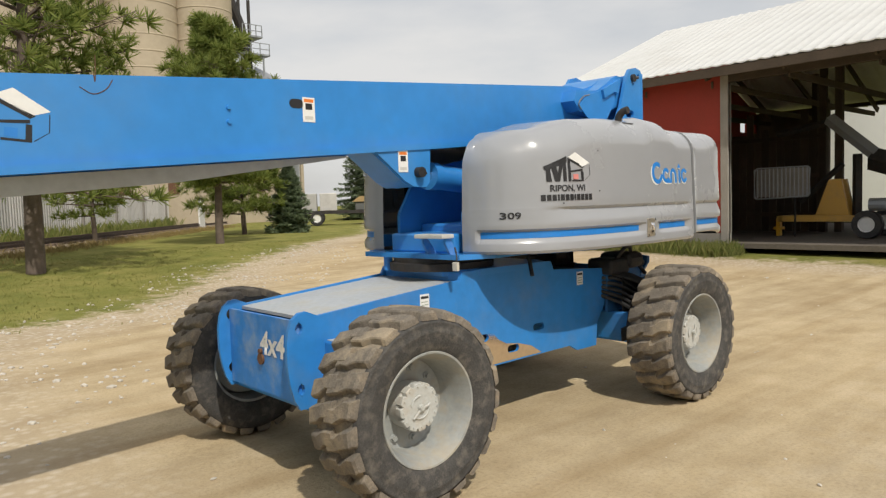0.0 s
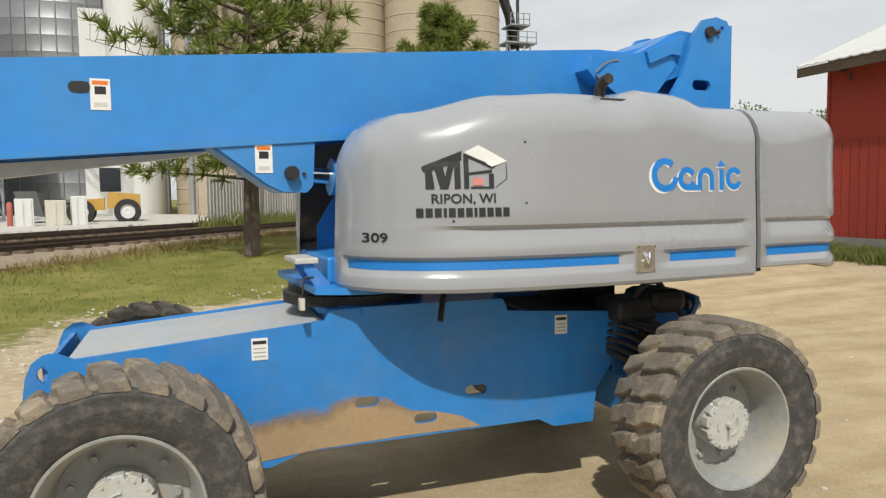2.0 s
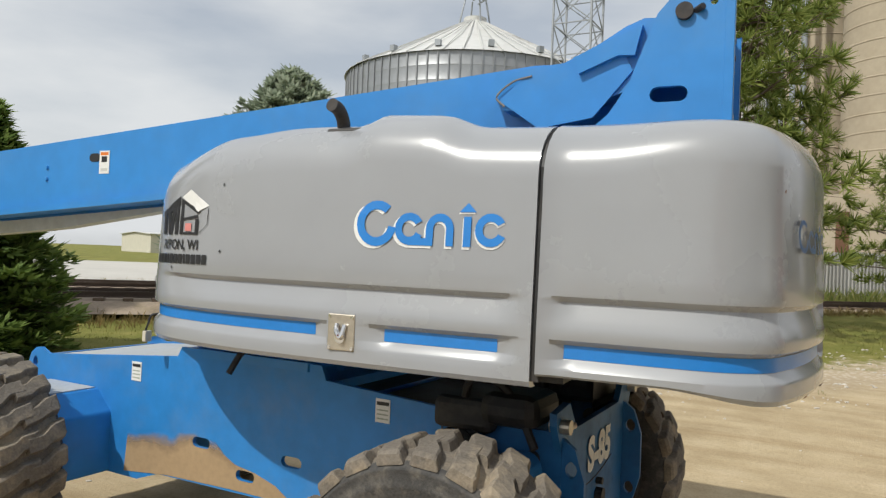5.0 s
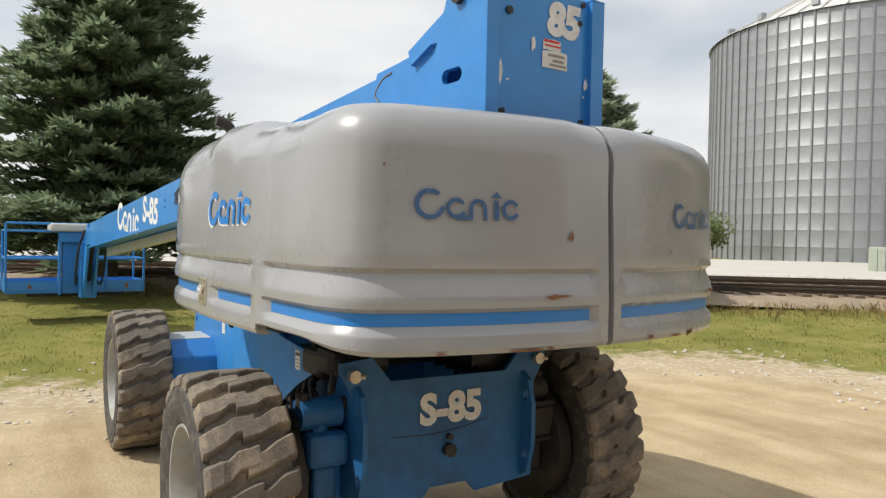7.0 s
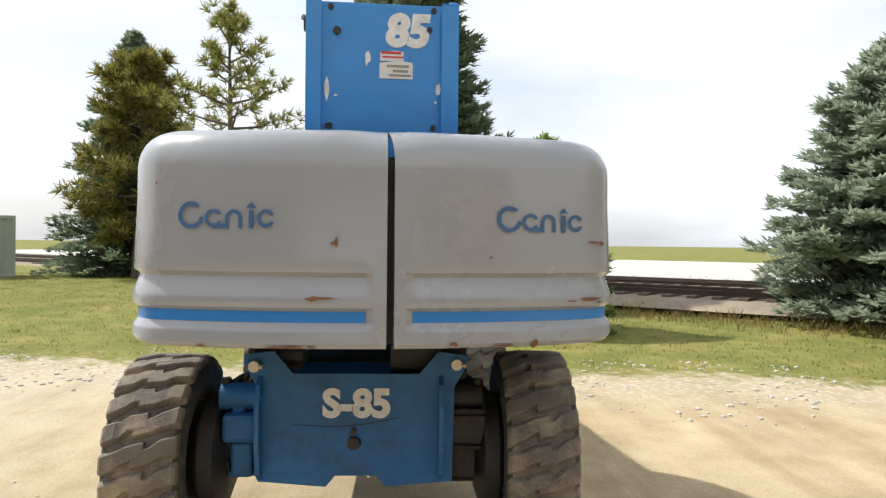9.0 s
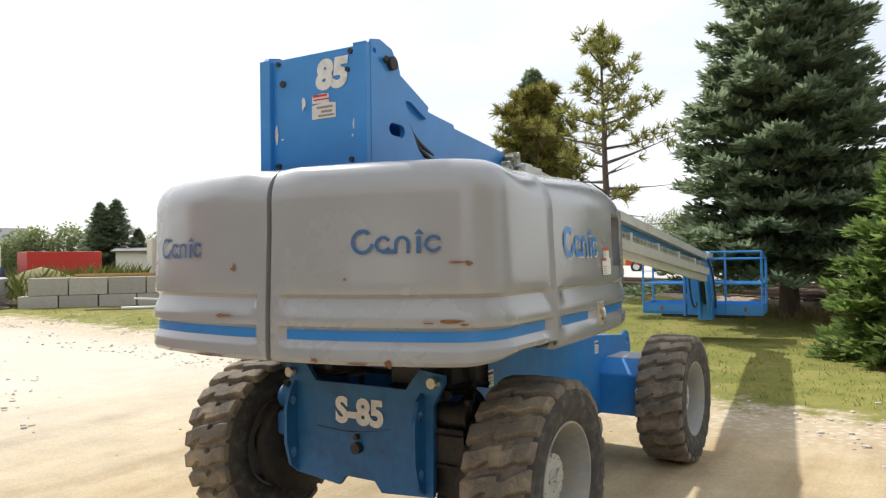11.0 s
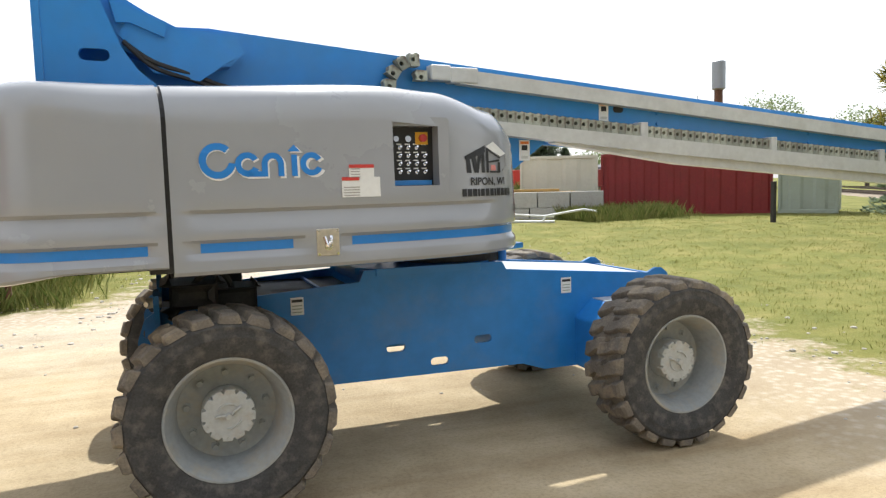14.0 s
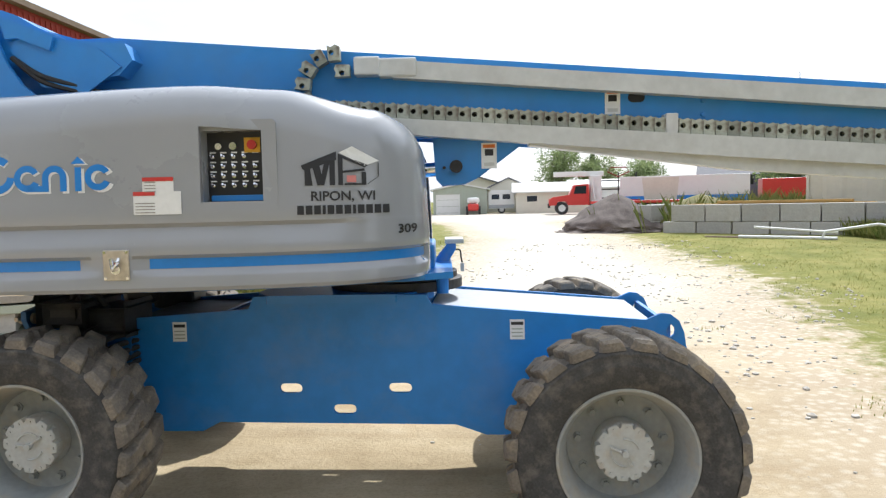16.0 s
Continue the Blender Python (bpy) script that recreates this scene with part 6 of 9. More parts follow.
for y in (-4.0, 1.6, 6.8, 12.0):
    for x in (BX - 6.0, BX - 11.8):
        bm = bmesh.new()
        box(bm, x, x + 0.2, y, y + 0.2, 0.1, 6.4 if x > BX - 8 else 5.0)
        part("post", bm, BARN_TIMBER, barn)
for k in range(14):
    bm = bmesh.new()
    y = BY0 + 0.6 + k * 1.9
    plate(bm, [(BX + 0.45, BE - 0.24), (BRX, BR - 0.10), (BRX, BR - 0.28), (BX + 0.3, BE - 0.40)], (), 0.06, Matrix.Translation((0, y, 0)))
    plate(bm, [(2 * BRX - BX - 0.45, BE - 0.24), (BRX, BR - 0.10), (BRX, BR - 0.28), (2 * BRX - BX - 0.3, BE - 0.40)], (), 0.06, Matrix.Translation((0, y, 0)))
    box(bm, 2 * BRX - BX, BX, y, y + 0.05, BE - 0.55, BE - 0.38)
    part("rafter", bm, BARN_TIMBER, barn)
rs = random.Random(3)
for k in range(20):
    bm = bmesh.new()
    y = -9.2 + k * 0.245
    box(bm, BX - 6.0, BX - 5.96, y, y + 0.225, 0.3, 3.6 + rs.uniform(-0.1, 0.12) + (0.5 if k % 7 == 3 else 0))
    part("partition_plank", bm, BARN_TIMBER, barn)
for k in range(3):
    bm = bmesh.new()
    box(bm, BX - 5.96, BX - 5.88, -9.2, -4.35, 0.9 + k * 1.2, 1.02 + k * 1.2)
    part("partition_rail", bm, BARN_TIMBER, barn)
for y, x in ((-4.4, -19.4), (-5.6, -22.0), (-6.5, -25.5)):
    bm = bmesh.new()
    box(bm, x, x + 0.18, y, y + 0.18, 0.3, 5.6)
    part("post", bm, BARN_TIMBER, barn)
bm = bmesh.new()
box(bm, 2 * BRX - BX, BX - 0.12, BY0 + 0.1, BY1 - 0.1, 0.30, 0.425)
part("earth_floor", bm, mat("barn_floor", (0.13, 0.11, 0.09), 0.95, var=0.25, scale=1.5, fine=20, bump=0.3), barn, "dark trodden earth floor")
# silver tank seen through the back opening
bm = bmesh.new()
cyl(bm, (-47, -9, 0.3), (-47, -9, 11), 9.5, seg=48)
solo("storage_tank", bm, OFFWHITE, "white round storage tank behind the barn", "tank", smooth=40)

# ---- grain silos ----
rs = random.Random(11)
silos = thing("grain_elevator", "row of tan concrete grain silos", "grain silo")
for x, y, r, h in ((-6.8, -56.9, 3.7, 36), (-13.0, -58.2, 2.75, 36), (-17.75, -55.4, 2.75, 36), (-22.35, -54.2, 2.35, 24.6), (-1.2, -63, 3.4, 36), (-9.5, -65, 3.4, 36), (-16, -66, 3.4, 36)):
    bm = bmesh.new()
    prof = []
    z = 0.2
    while z < h:
        prof += [(r, z), (r, z + 1.15), (r + 0.035, z + 1.18), (r + 0.035, z + 1.25)]
        z += 1.28
    prof += [(r, h), (r + 0.12, h), (r + 0.12, h + 0.5), (0.0, h + 0.6)]
    lathe(bm, prof, 48, Matrix.Translation((x, y, 0)))
    part("silo", bm, CONC, silos, "tan concrete silo with pour joints", smooth=40)
bm = bmesh.new()
for x0, x1, y0, y1, h in ((-11.2, -10.2, -58.2, -57.2, 36), (-15.6, -14.9, -57.6, -56.8, 36), (-20.5, -20.0, -55.6, -55.0, 24), (-26, -2.5, -63, -61.5, 9)):
    box(bm, x0, x1, y0, y1, 0.2, h)
part("infill_wall", bm, CONC, silos)
for k in range(14):
    bm = bmesh.new()
    a = 2 * math.pi * k / 14
    cyl(bm, (-22.35 + 2.4 * math.cos(a), -54.2 + 2.4 * math.sin(a), 25.1), (-22.35 + 2.4 * math.cos(a), -54.2 + 2.4 * math.sin(a), 26.2), 0.035, seg=5)
    part("rail_post", bm, STEEL, silos)
for z in (25.65, 26.2):
    bm = bmesh.new()
    tube(bm, [(-22.35 + 2.4 * math.cos(2 * math.pi * k / 28), -54.2 + 2.4 * math.sin(2 * math.pi * k / 28), z) for k in range(29)], 0.035, 5)
    part("top_rail", bm, STEEL, silos)
bm = bmesh.new()
box(bm, -28.0, 0.5, -57.6, -52.0, 0.2, 7.2)
low = part("lower_building", bm, CONC, silos, "low concrete building at the silo foot")
for k in range(7):
    bm = bmesh.new()
    box(bm, -26 + k * 3.7, -25.2 + k * 3.7, -52.05, -51.9, 3.0, 6.0)
    part("pilaster", bm, RUST, low)
# leg, platforms and hoppers at the end of the row
leg = thing("bucket_elevator", "grey steel bucket elevator with platforms", "elevator")
LX, LY = -28.0, -58.0
bm = bmesh.new()
for dx in (-0.5, 0.5):
    cyl(bm, (LX + dx, LY, 0.3), (LX + dx, LY, 21), 0.16, seg=8)
tube(bm, [(LX + 1.6, LY, 21.5), (LX + 0.4, LY, 18.6), (LX - 0.2, LY, 15.5)], 0.45, 10)
part("chute", bm, DARK, leg)
for z, w in ((15.8, 1.9), (17.4, 1.2)):
    bm = bmesh.new()
    box(bm, LX - w, LX + w * 0.6, LY - 1, LY + 1.2, z, z + 0.15)
    for x in (LX - w, LX - w / 2, LX, LX + w * 0.6):
        box(bm, x, x + 0.07, LY + 1.13, LY + 1.2, z, z + 1.1)
    for q in (0.55, 1.08):
        box(bm, LX - w, LX + w * 0.6, LY + 1.13, LY + 1.2, z + q, z + q + 0.06)
    part("platform", bm, STEEL, leg, "steel platform with railing")
bm = bmesh.new()
box(bm, LX - 1.6, LX + 1.2, LY - 1.4, LY + 1.2, 6.5, 9.2)
box(bm, LX - 1.0, LX + 0.8, LY - 1.2, LY + 1.0, 9.2, 13.2)
box(bm, LX - 1.3, LX + 1.1, LY - 1.4, LY + 1.1, 0.3, 6.5)
part("head_house", bm, CONC, leg)
bm = bmesh.new()
for dx in (-1.3, 1.1):
    cyl(bm, (LX + dx, LY + 1.0, 9), (LX + dx, LY + 1.0, 16), 0.1, seg=6)
    cyl(bm, (LX + dx, LY + 1.0, 12), (LX - dx * 0.8, LY + 1.0, 15.8), 0.06, seg=6)
part("frame", bm, STEEL, leg)
bm = bmesh.new()
prof = []
for k in range(9):
    prof += [(4.9, 0.3 + k * 1.42), (4.9, 1.60 + k * 1.42), (4.96, 1.64 + k * 1.42), (4.96, 1.70 + k * 1.42)]
lathe(bm, prof + [(5.05, 13.1), (0.7, 15.6), (0.0, 15.7)], 48, Matrix.Translation((-28.9, -60.4, 0)))
solo("small_bin", bm, BINSTEEL, "small galvanised grain bin with cone roof", "grain bin", smooth=40)


# ---- corrugated bins ----
def grain_bin(name, cx, cy, r, h, roof, label, nring, nrib):
    g = thing(name, label, "grain bin")
    bm = bmesh.new()
    prof, z = [], 0.3
    ring = (h - 0.3) / nring
    for k in range(nring):
        prof += [(r, z), (r + 0.018, z + 0.03), (r, z + 0.07), (r, z + ring - 0.02)]
        z += ring
    lathe(bm, prof, 96, Matrix.Translation((cx, cy, 0)))
    part("bin_wall", bm, BINSTEEL, g, "galvanised ribbed bin wall", smooth=60)
    bm = bmesh.new()
    box(bm, r - 0.02, r + 0.10, -0.06, 0.06, 0.3, h)
    rib = part("stiffener", bm, BINSTEEL, g)
    for k in range(nrib):
        m = Matrix.Translation((cx, cy, 0)) @ Matrix.Rotation(2 * math.pi * k / nrib, 4, "Z")
        if k == 0:
            rib.matrix_basis = m
        else:
            again(rib, m)
    bm = bmesh.new()
    seg = 96
    lathe(bm, [(r + 0.25, h - 0.05), (r * 0.5, h + roof * 0.52), (1.2, h + roof), (1.2, h + roof + 0.5), (0, h + roof + 0.6)], seg, Matrix.Translation((cx, cy, 0)))
    rf = part("bin_roof", bm, ROOF if r > 10 else BINSTEEL, g, "pale cone roof", smooth=30)
    bm = bmesh.new()
    vs = [Vector((r + 0.25, -0.06, h - 0.03)), Vector((r + 0.25, 0.06, h - 0.03)), Vector((1.2, 0.03, h + roof)), Vector((1.2, -0.03, h + roof))]
    lo = [bm.verts.new(v) for v in vs]
    up = [bm.verts.new(v + Vector((0, 0, 0.10))) for v in vs]
    bm.faces.new(up)
    for i in range(4):
        bm.faces.new((lo[i], lo[(i + 1) % 4], up[(i + 1) % 4], up[i]))
    rr = part("roof_rib", bm, ROOF if r > 10 else BINSTEEL, rf)
    for k in range(48):
        m = Matrix.Translation((cx, cy, 0)) @ Matrix.Rotation(2 * math.pi * k / 48, 4, "Z")
        if k == 0:
            rr.matrix_basis = m
        else:
            again(rr, m)
    bm = bmesh.new()
    box(bm, r * 0.9, r * 0.9 + 0.5, -0.25, 0.25, h + roof * 0.1, h + roof * 0.1 + 0.55)
    vent = part("roof_vent", bm, STEEL, rf)
    for k in range(16):
        m = Matrix.Translation((cx, cy, 0)) @ Matrix.Rotation(2 * math.pi * (k + 0.5) / 16, 4, "Z")
        if k == 0:
            vent.matrix_basis = m
        else:
            again(vent, m)
    return g


B1 = (30.5, -63.0, 13.0, 19.8)
b1 = grain_bin("grain_bin", *B1, 6.5, "large galvanised steel grain bin with white roof", 15, 84)
b2 = grain_bin("grain_bin", 12.5, -82.0, 9.3, 22.0, 5.5, "galvanised steel grain bin behind the others", 14, 44)
# ladder cage and boxes on the large bin's near side
a0 = math.atan2(1.9 - B1[1], -4.8 - B1[0]) + 1.05
bm = bmesh.new()
for k in range(2):
    d = Vector((math.cos(a0 + k * 0.03), math.sin(a0 + k * 0.03), 0)) * (B1[2] + 0.5)
    cyl(bm, (B1[0] + d.x, B1[1] + d.y, 0.4), (B1[0] + d.x, B1[1] + d.y, 21.2), 0.06, seg=6)
for z in (7.2, 13.2):
    d = Vector((math.cos(a0 + 0.015), math.sin(a0 + 0.015), 0)) * (B1[2] + 0.6)
    box(bm, B1[0] + d.x - 0.6, B1[0] + d.x + 0.6, B1[1] + d.y - 0.5, B1[1] + d.y + 0.5, z, z + 0.9)
part("ladder", bm, STEEL, b1, "steel ladder with landing boxes")
bm = bmesh.new()
for k in range(26):
    a = a0 - 0.25 + k * 0.06
    d = Vector((math.cos(a), math.sin(a), 0)) * (B1[2] + 0.15)
    cyl(bm, (B1[0] + d.x, B1[1] + d.y, 19.8), (B1[0] + d.x, B1[1] + d.y, 20.9), 0.04, seg=4)
part("eave_railing", bm, STEEL, b1)

# lattice tower and overhead conveyor
tower = thing("lattice_tower", "tall grey steel lattice tower carrying a conveyor", "tower")
TX, TY, TW, TH = 13.2, -44.5, 1.35, 26.0
for dx in (-1, 1):
    for dy in (-1, 1):
        bm = bmesh.new()
        cyl(bm, (TX + dx * TW, TY + dy * TW, 0.4), (TX + dx * TW, TY + dy * TW, TH), 0.085, seg=6)
        part("leg_post", bm, STEEL, tower)
z = 0.6
while z < TH - 2.0:
    for a, b in (((-1, -1), (1, -1)), ((1, -1), (1, 1)), ((1, 1), (-1, 1)), ((-1, 1), (-1, -1))):
        p, q = Vector((TX + a[0] * TW, TY + a[1] * TW, z)), Vector((TX + b[0] * TW, TY + b[1] * TW, z))
        up = Vector((0, 0, 2.2))
        for nm, e, f, rad in (("strut", p, q, 0.05), ("brace", p, q + up, 0.04), ("brace", q, p + up, 0.04)):
            bm = bmesh.new()
            cyl(bm, e, f, rad, seg=5)
            part(nm, bm, STEEL, tower)
    z += 2.2
bm = bmesh.new()
for q in (0, 1.1):
    for dy in (-0.6, 0.6):
        cyl(bm, (TX, TY + dy, 24.6 + q), (B1[0], B1[1] + dy, 28.6 + q), 0.09, seg=6)
for k in range(14):
    f0, f1 = k / 14, (k + 1) / 14
    for dy in (-0.6, 0.6):
        p = Vector((TX, TY + dy, 24.6)).lerp(Vector((B1[0], B1[1] + dy, 28.6)), f0)
        q = Vector((TX, TY + dy, 25.7)).lerp(Vector((B1[0], B1[1] + dy, 29.7)), f1)
        cyl(bm, p, q, 0.05, seg=5)
part("conveyor", bm, STEEL, tower, "overhead conveyor truss")
bm = bmesh.new()
for dx in (-1.3, 1.3):
    for dy in (-1.3, 1.3):
        cyl(bm, (B1[0] + dx, B1[1] + dy, 25.5), (B1[0] + dx * 0.6, B1[1] + dy * 0.6, 29.0), 0.09, seg=6)
part("roof_frame", bm, STEEL, tower)
# white hopper tank with ring platform
bm = bmesh.new()
lathe(bm, [(2.1, 0.4), (2.1, 20.2), (2.2, 20.2), (3.4, 21.0), (3.4, 21.3), (2.5, 21.3), (2.5, 30), (0, 31)], 40, Matrix.Translation((5.2, -62, 0)))
tk = solo("hopper_tank", bm, OFFWHITE, "white steel hopper tank with ring platform", "tank", smooth=40)
bm = bmesh.new()
for k in range(40):
    a = 2 * math.pi * k / 40
    cyl(bm, (5.2 + 3.35 * math.cos(a), -62 + 3.35 * math.sin(a), 21.3), (5.2 + 3.35 * math.cos(a), -62 + 3.35 * math.sin(a), 22.4), 0.03, seg=4)
for z in (21.9, 22.4):
    tube(bm, [(5.2 + 3.35 * math.cos(2 * math.pi * k / 40), -62 + 3.35 * math.sin(2 * math.pi * k / 40), z) for k in range(41)], 0.035, 5)
part("railing", bm, STEEL, tk)
bm = bmesh.new()
for x in (-1.0, -0.3, 0.5):
    cyl(bm, (x + 0.4, -55.5, 0.4), (x + 0.4, -55.5, 34), 0.22, seg=10)
solo("spout_pipe", bm, STEEL, "vertical grey grain spouts beside the silos", "pipe", smooth=40)
bm = bmesh.new()
box(bm, 3.0, 9.5, -70, -64, 0.3, 18)
solo("pale_tower_building", bm, OFFWHITE, "white sheet-clad work tower", "building")

# ---- corrugated fence ----
fence = thing("sheet_fence", "grey corrugated metal sheet fence along the track", "fence")
F0, F1 = Vector((0.4, -29.6, 0)), Vector((-18.5, -53.0, 0))
fd = (F1 - F0).normalized()
fl = (F1 - F0).length
bm = bmesh.new()
rows = []
for k in range(5):
    for u, v in ((0.0, 0.0), (0.14, 0.0), (0.16, -0.055), (0.22, -0.055)):
        rows.append([bm.verts.new((k * 0.24 + u, v, z)) for z in (0.35, 2.75)])
rows.append([bm.verts.new((1.2, 0.0, z)) for z in (0.35, 2.75)])
for p, q in zip(rows, rows[1:]):
    bm.faces.new((p[0], q[0], q[1], p[1]))
ex2 = bmesh.ops.extrude_face_region(bm, geom=bm.faces[:])
bmesh.ops.translate(bm, vec=(0, 0.004, 0), verts=[g for g in ex2["geom"] if isinstance(g, bmesh.types.BMVert)])
sheet = part("fence_sheet", bm, FENCE, fence)
fa = Matrix.Rotation(math.atan2(fd.y, fd.x), 4, "Z")
rs = random.Random(3)
for k in range(int(fl / 1.2)):
    c = F0 + fd * k * 1.2
    m = Matrix.Translation((c.x, c.y, rs.uniform(-0.05, 0.05))) @ fa @ Matrix.Rotation(radians(rs.uniform(-0.8, 0.8)), 4, "Y")
    if k == 0:
        sheet.matrix_basis = m
    else:
        again(sheet, m)
bm = bmesh.new()
box(bm, -0.09, 0.09, -0.14, -0.05, 0.3, 2.85)
fp = part("fence_post", bm, GREY_TIMBER, fence)
for k in range(0, int(fl / 4.8)):
    c = F0 + fd * (k * 4.8 + 4.0)
    m = Matrix.Translation(c) @ fa
    if k == 0:
        fp.matrix_basis = m
    else:
        again(fp, m)


# ---- trees ----
def sprig(vl, fl, base, d, up, length, width):
    """A flat little spray: three long narrow leaves."""
    d = d.normalized()
    s = d.cross(up)
    s = s.normalized() if s.length > 1e-4 else Vector((1, 0, 0))
    for ang in (-0.6, 0.0, 0.6):
        dd = (d * math.cos(ang) + s * math.sin(ang)).normalized()
        n2 = up.cross(dd)
        n2 = n2.normalized() if n2.length > 1e-4 else s
        i = len(vl)
        ln = length * (1.0 if ang == 0 else 0.75)
        vl += [base, base + dd * ln * 0.5 + n2 * width, base + dd * ln, base + dd * ln * 0.5 - n2 * width]
        fl.append((i, i + 1, i + 2, i + 3))


def from_lists(name, vl, fl, material, parent, label=""):
    me = bpy.data.meshes.new(name)
    me.from_pydata([tuple(v) for v in vl], [], fl)
    me.materials.append(material)
    ob = new(name, me)
    ob.parent = parent
    return tagged(ob, label)


def spruce(x, y, h, r, seed, material, label, dens=1.0, bare=0.05, power=0.80, belly=0.0):
    z0 = ground_z(x, y)
    t = thing("spruce_tree", label, "tree", (x, y, z0), 0)
    rg = random.Random(seed)
    bm = bmesh.new()
    tube(bm, [(0, 0, -0.2), (0, 0, h * 0.4), (0.02, 0, h * 0.8), (0, 0, h)], [0.022 * h, 0.016 * h, 0.006 * h, 0.002 * h], 9)
    part("trunk", bm, BARK, t, "dark conifer trunk")
    vl, fl = [], []
    bm = bmesh.new()
    nb = int(150 * dens * (h / 8) ** 0.7 + 60)
    for k in range(nb):
        f = bare + (1 - bare) * (k / nb) ** 0.92
        z = h * f
        a = k * 2.399 + rg.uniform(-0.35, 0.35)
        full = min(1.0, (1 - f) / (1 - max(bare, belly))) ** power
        ln = r * full * (1 - 0.25 * max(0.0, belly - f)) * rg.uniform(0.70, 1.10) + 0.07
        lift0 = 0.25 * f + rg.uniform(-0.08, 0.1)
        droop = 0.30 * (1 - f) + 0.06
        d = Vector((math.cos(a), math.sin(a), 0))
        p0 = Vector((0, 0, z))
        pts = [p0 + d * ln * s + Vector((0, 0, ln * (lift0 * s - droop * s * s + 0.16 * s ** 4))) for s in (0, 0.25, 0.5, 0.75, 1.0)]
        tube(bm, pts, [0.012 + 0.012 * ln, 0.010 + 0.008 * ln, 0.008 + 0.005 * ln, 0.006, 0.003], 4)
        side = Vector((-d.y, d.x, 0))
        ns = int((7 + ln * 11) * dens)
        for q in range(ns):
            s = 0.14 + 0.86 * (q + rg.random()) / ns
            j = min(3, int(s * 4))
            p = pts[j].lerp(pts[j + 1], s * 4 - j)
            sg = 1 if q % 2 else -1
            sw = ln * 0.30 * (1.15 - s) + 0.10
            for w in (0.0, 0.5, 1.0):
                if w and sw * w < 0.06:
                    continue
                b = p + side * sg * sw * w * rg.uniform(0.7, 1.1) + Vector((0, 0, rg.uniform(-0.10, 0.05) - 0.10 * w * ln * 0.4))
                dd = d * rg.uniform(0.5, 1.0) + side * sg * rg.uniform(0.2, 0.9) + Vector((0, 0, rg.uniform(-0.15, 0.85)))
                up = Vector((rg.uniform(-0.5, 0.5), rg.uniform(-0.5, 0.5), 1)).normalized()
                sprig(vl, fl, b, dd, up, rg.uniform(0.18, 0.34) * (0.8 + 0.03 * h), rg.uniform(0.032, 0.052) * (0.8 + 0.03 * h))
    for q in range(14):
        a = rg.uniform(0, 6.28)
        sprig(vl, fl, Vector((0, 0, h * (0.93 + 0.006 * q))), Vector((math.cos(a) * 0.4, math.sin(a) * 0.4, 0.9)), Vector((math.sin(a), -math.cos(a), 0)), 0.20 + 0.012 * h, 0.028)
    part("branchwork", bm, BARK, t)
    from_lists("crown", vl, fl, material, t, "needled crown of drooping boughs")
    return t


def tuft(vl, fl, c, d, rg, size, count):
    d = d.normalized()
    for k in range(count):
        v = Vector((rg.gauss(0, 1), rg.gauss(0, 1), rg.gauss(0, 1))).normalized()
        dd = (v * 0.85 + d * 0.75).normalized()
        s = dd.cross(Vector((rg.uniform(-1, 1), rg.uniform(-1, 1), rg.uniform(-1, 1))))
        if s.length < 1e-3:
            continue
        s = s.normalized() * size * 0.062
        i = len(vl)
        ln = size * rg.uniform(0.6, 1.1)
        vl += [c - s, c + s, c + dd * ln + s * 0.3, c + dd * ln - s * 0.3]
        fl.append((i, i + 1, i + 2, i + 3))


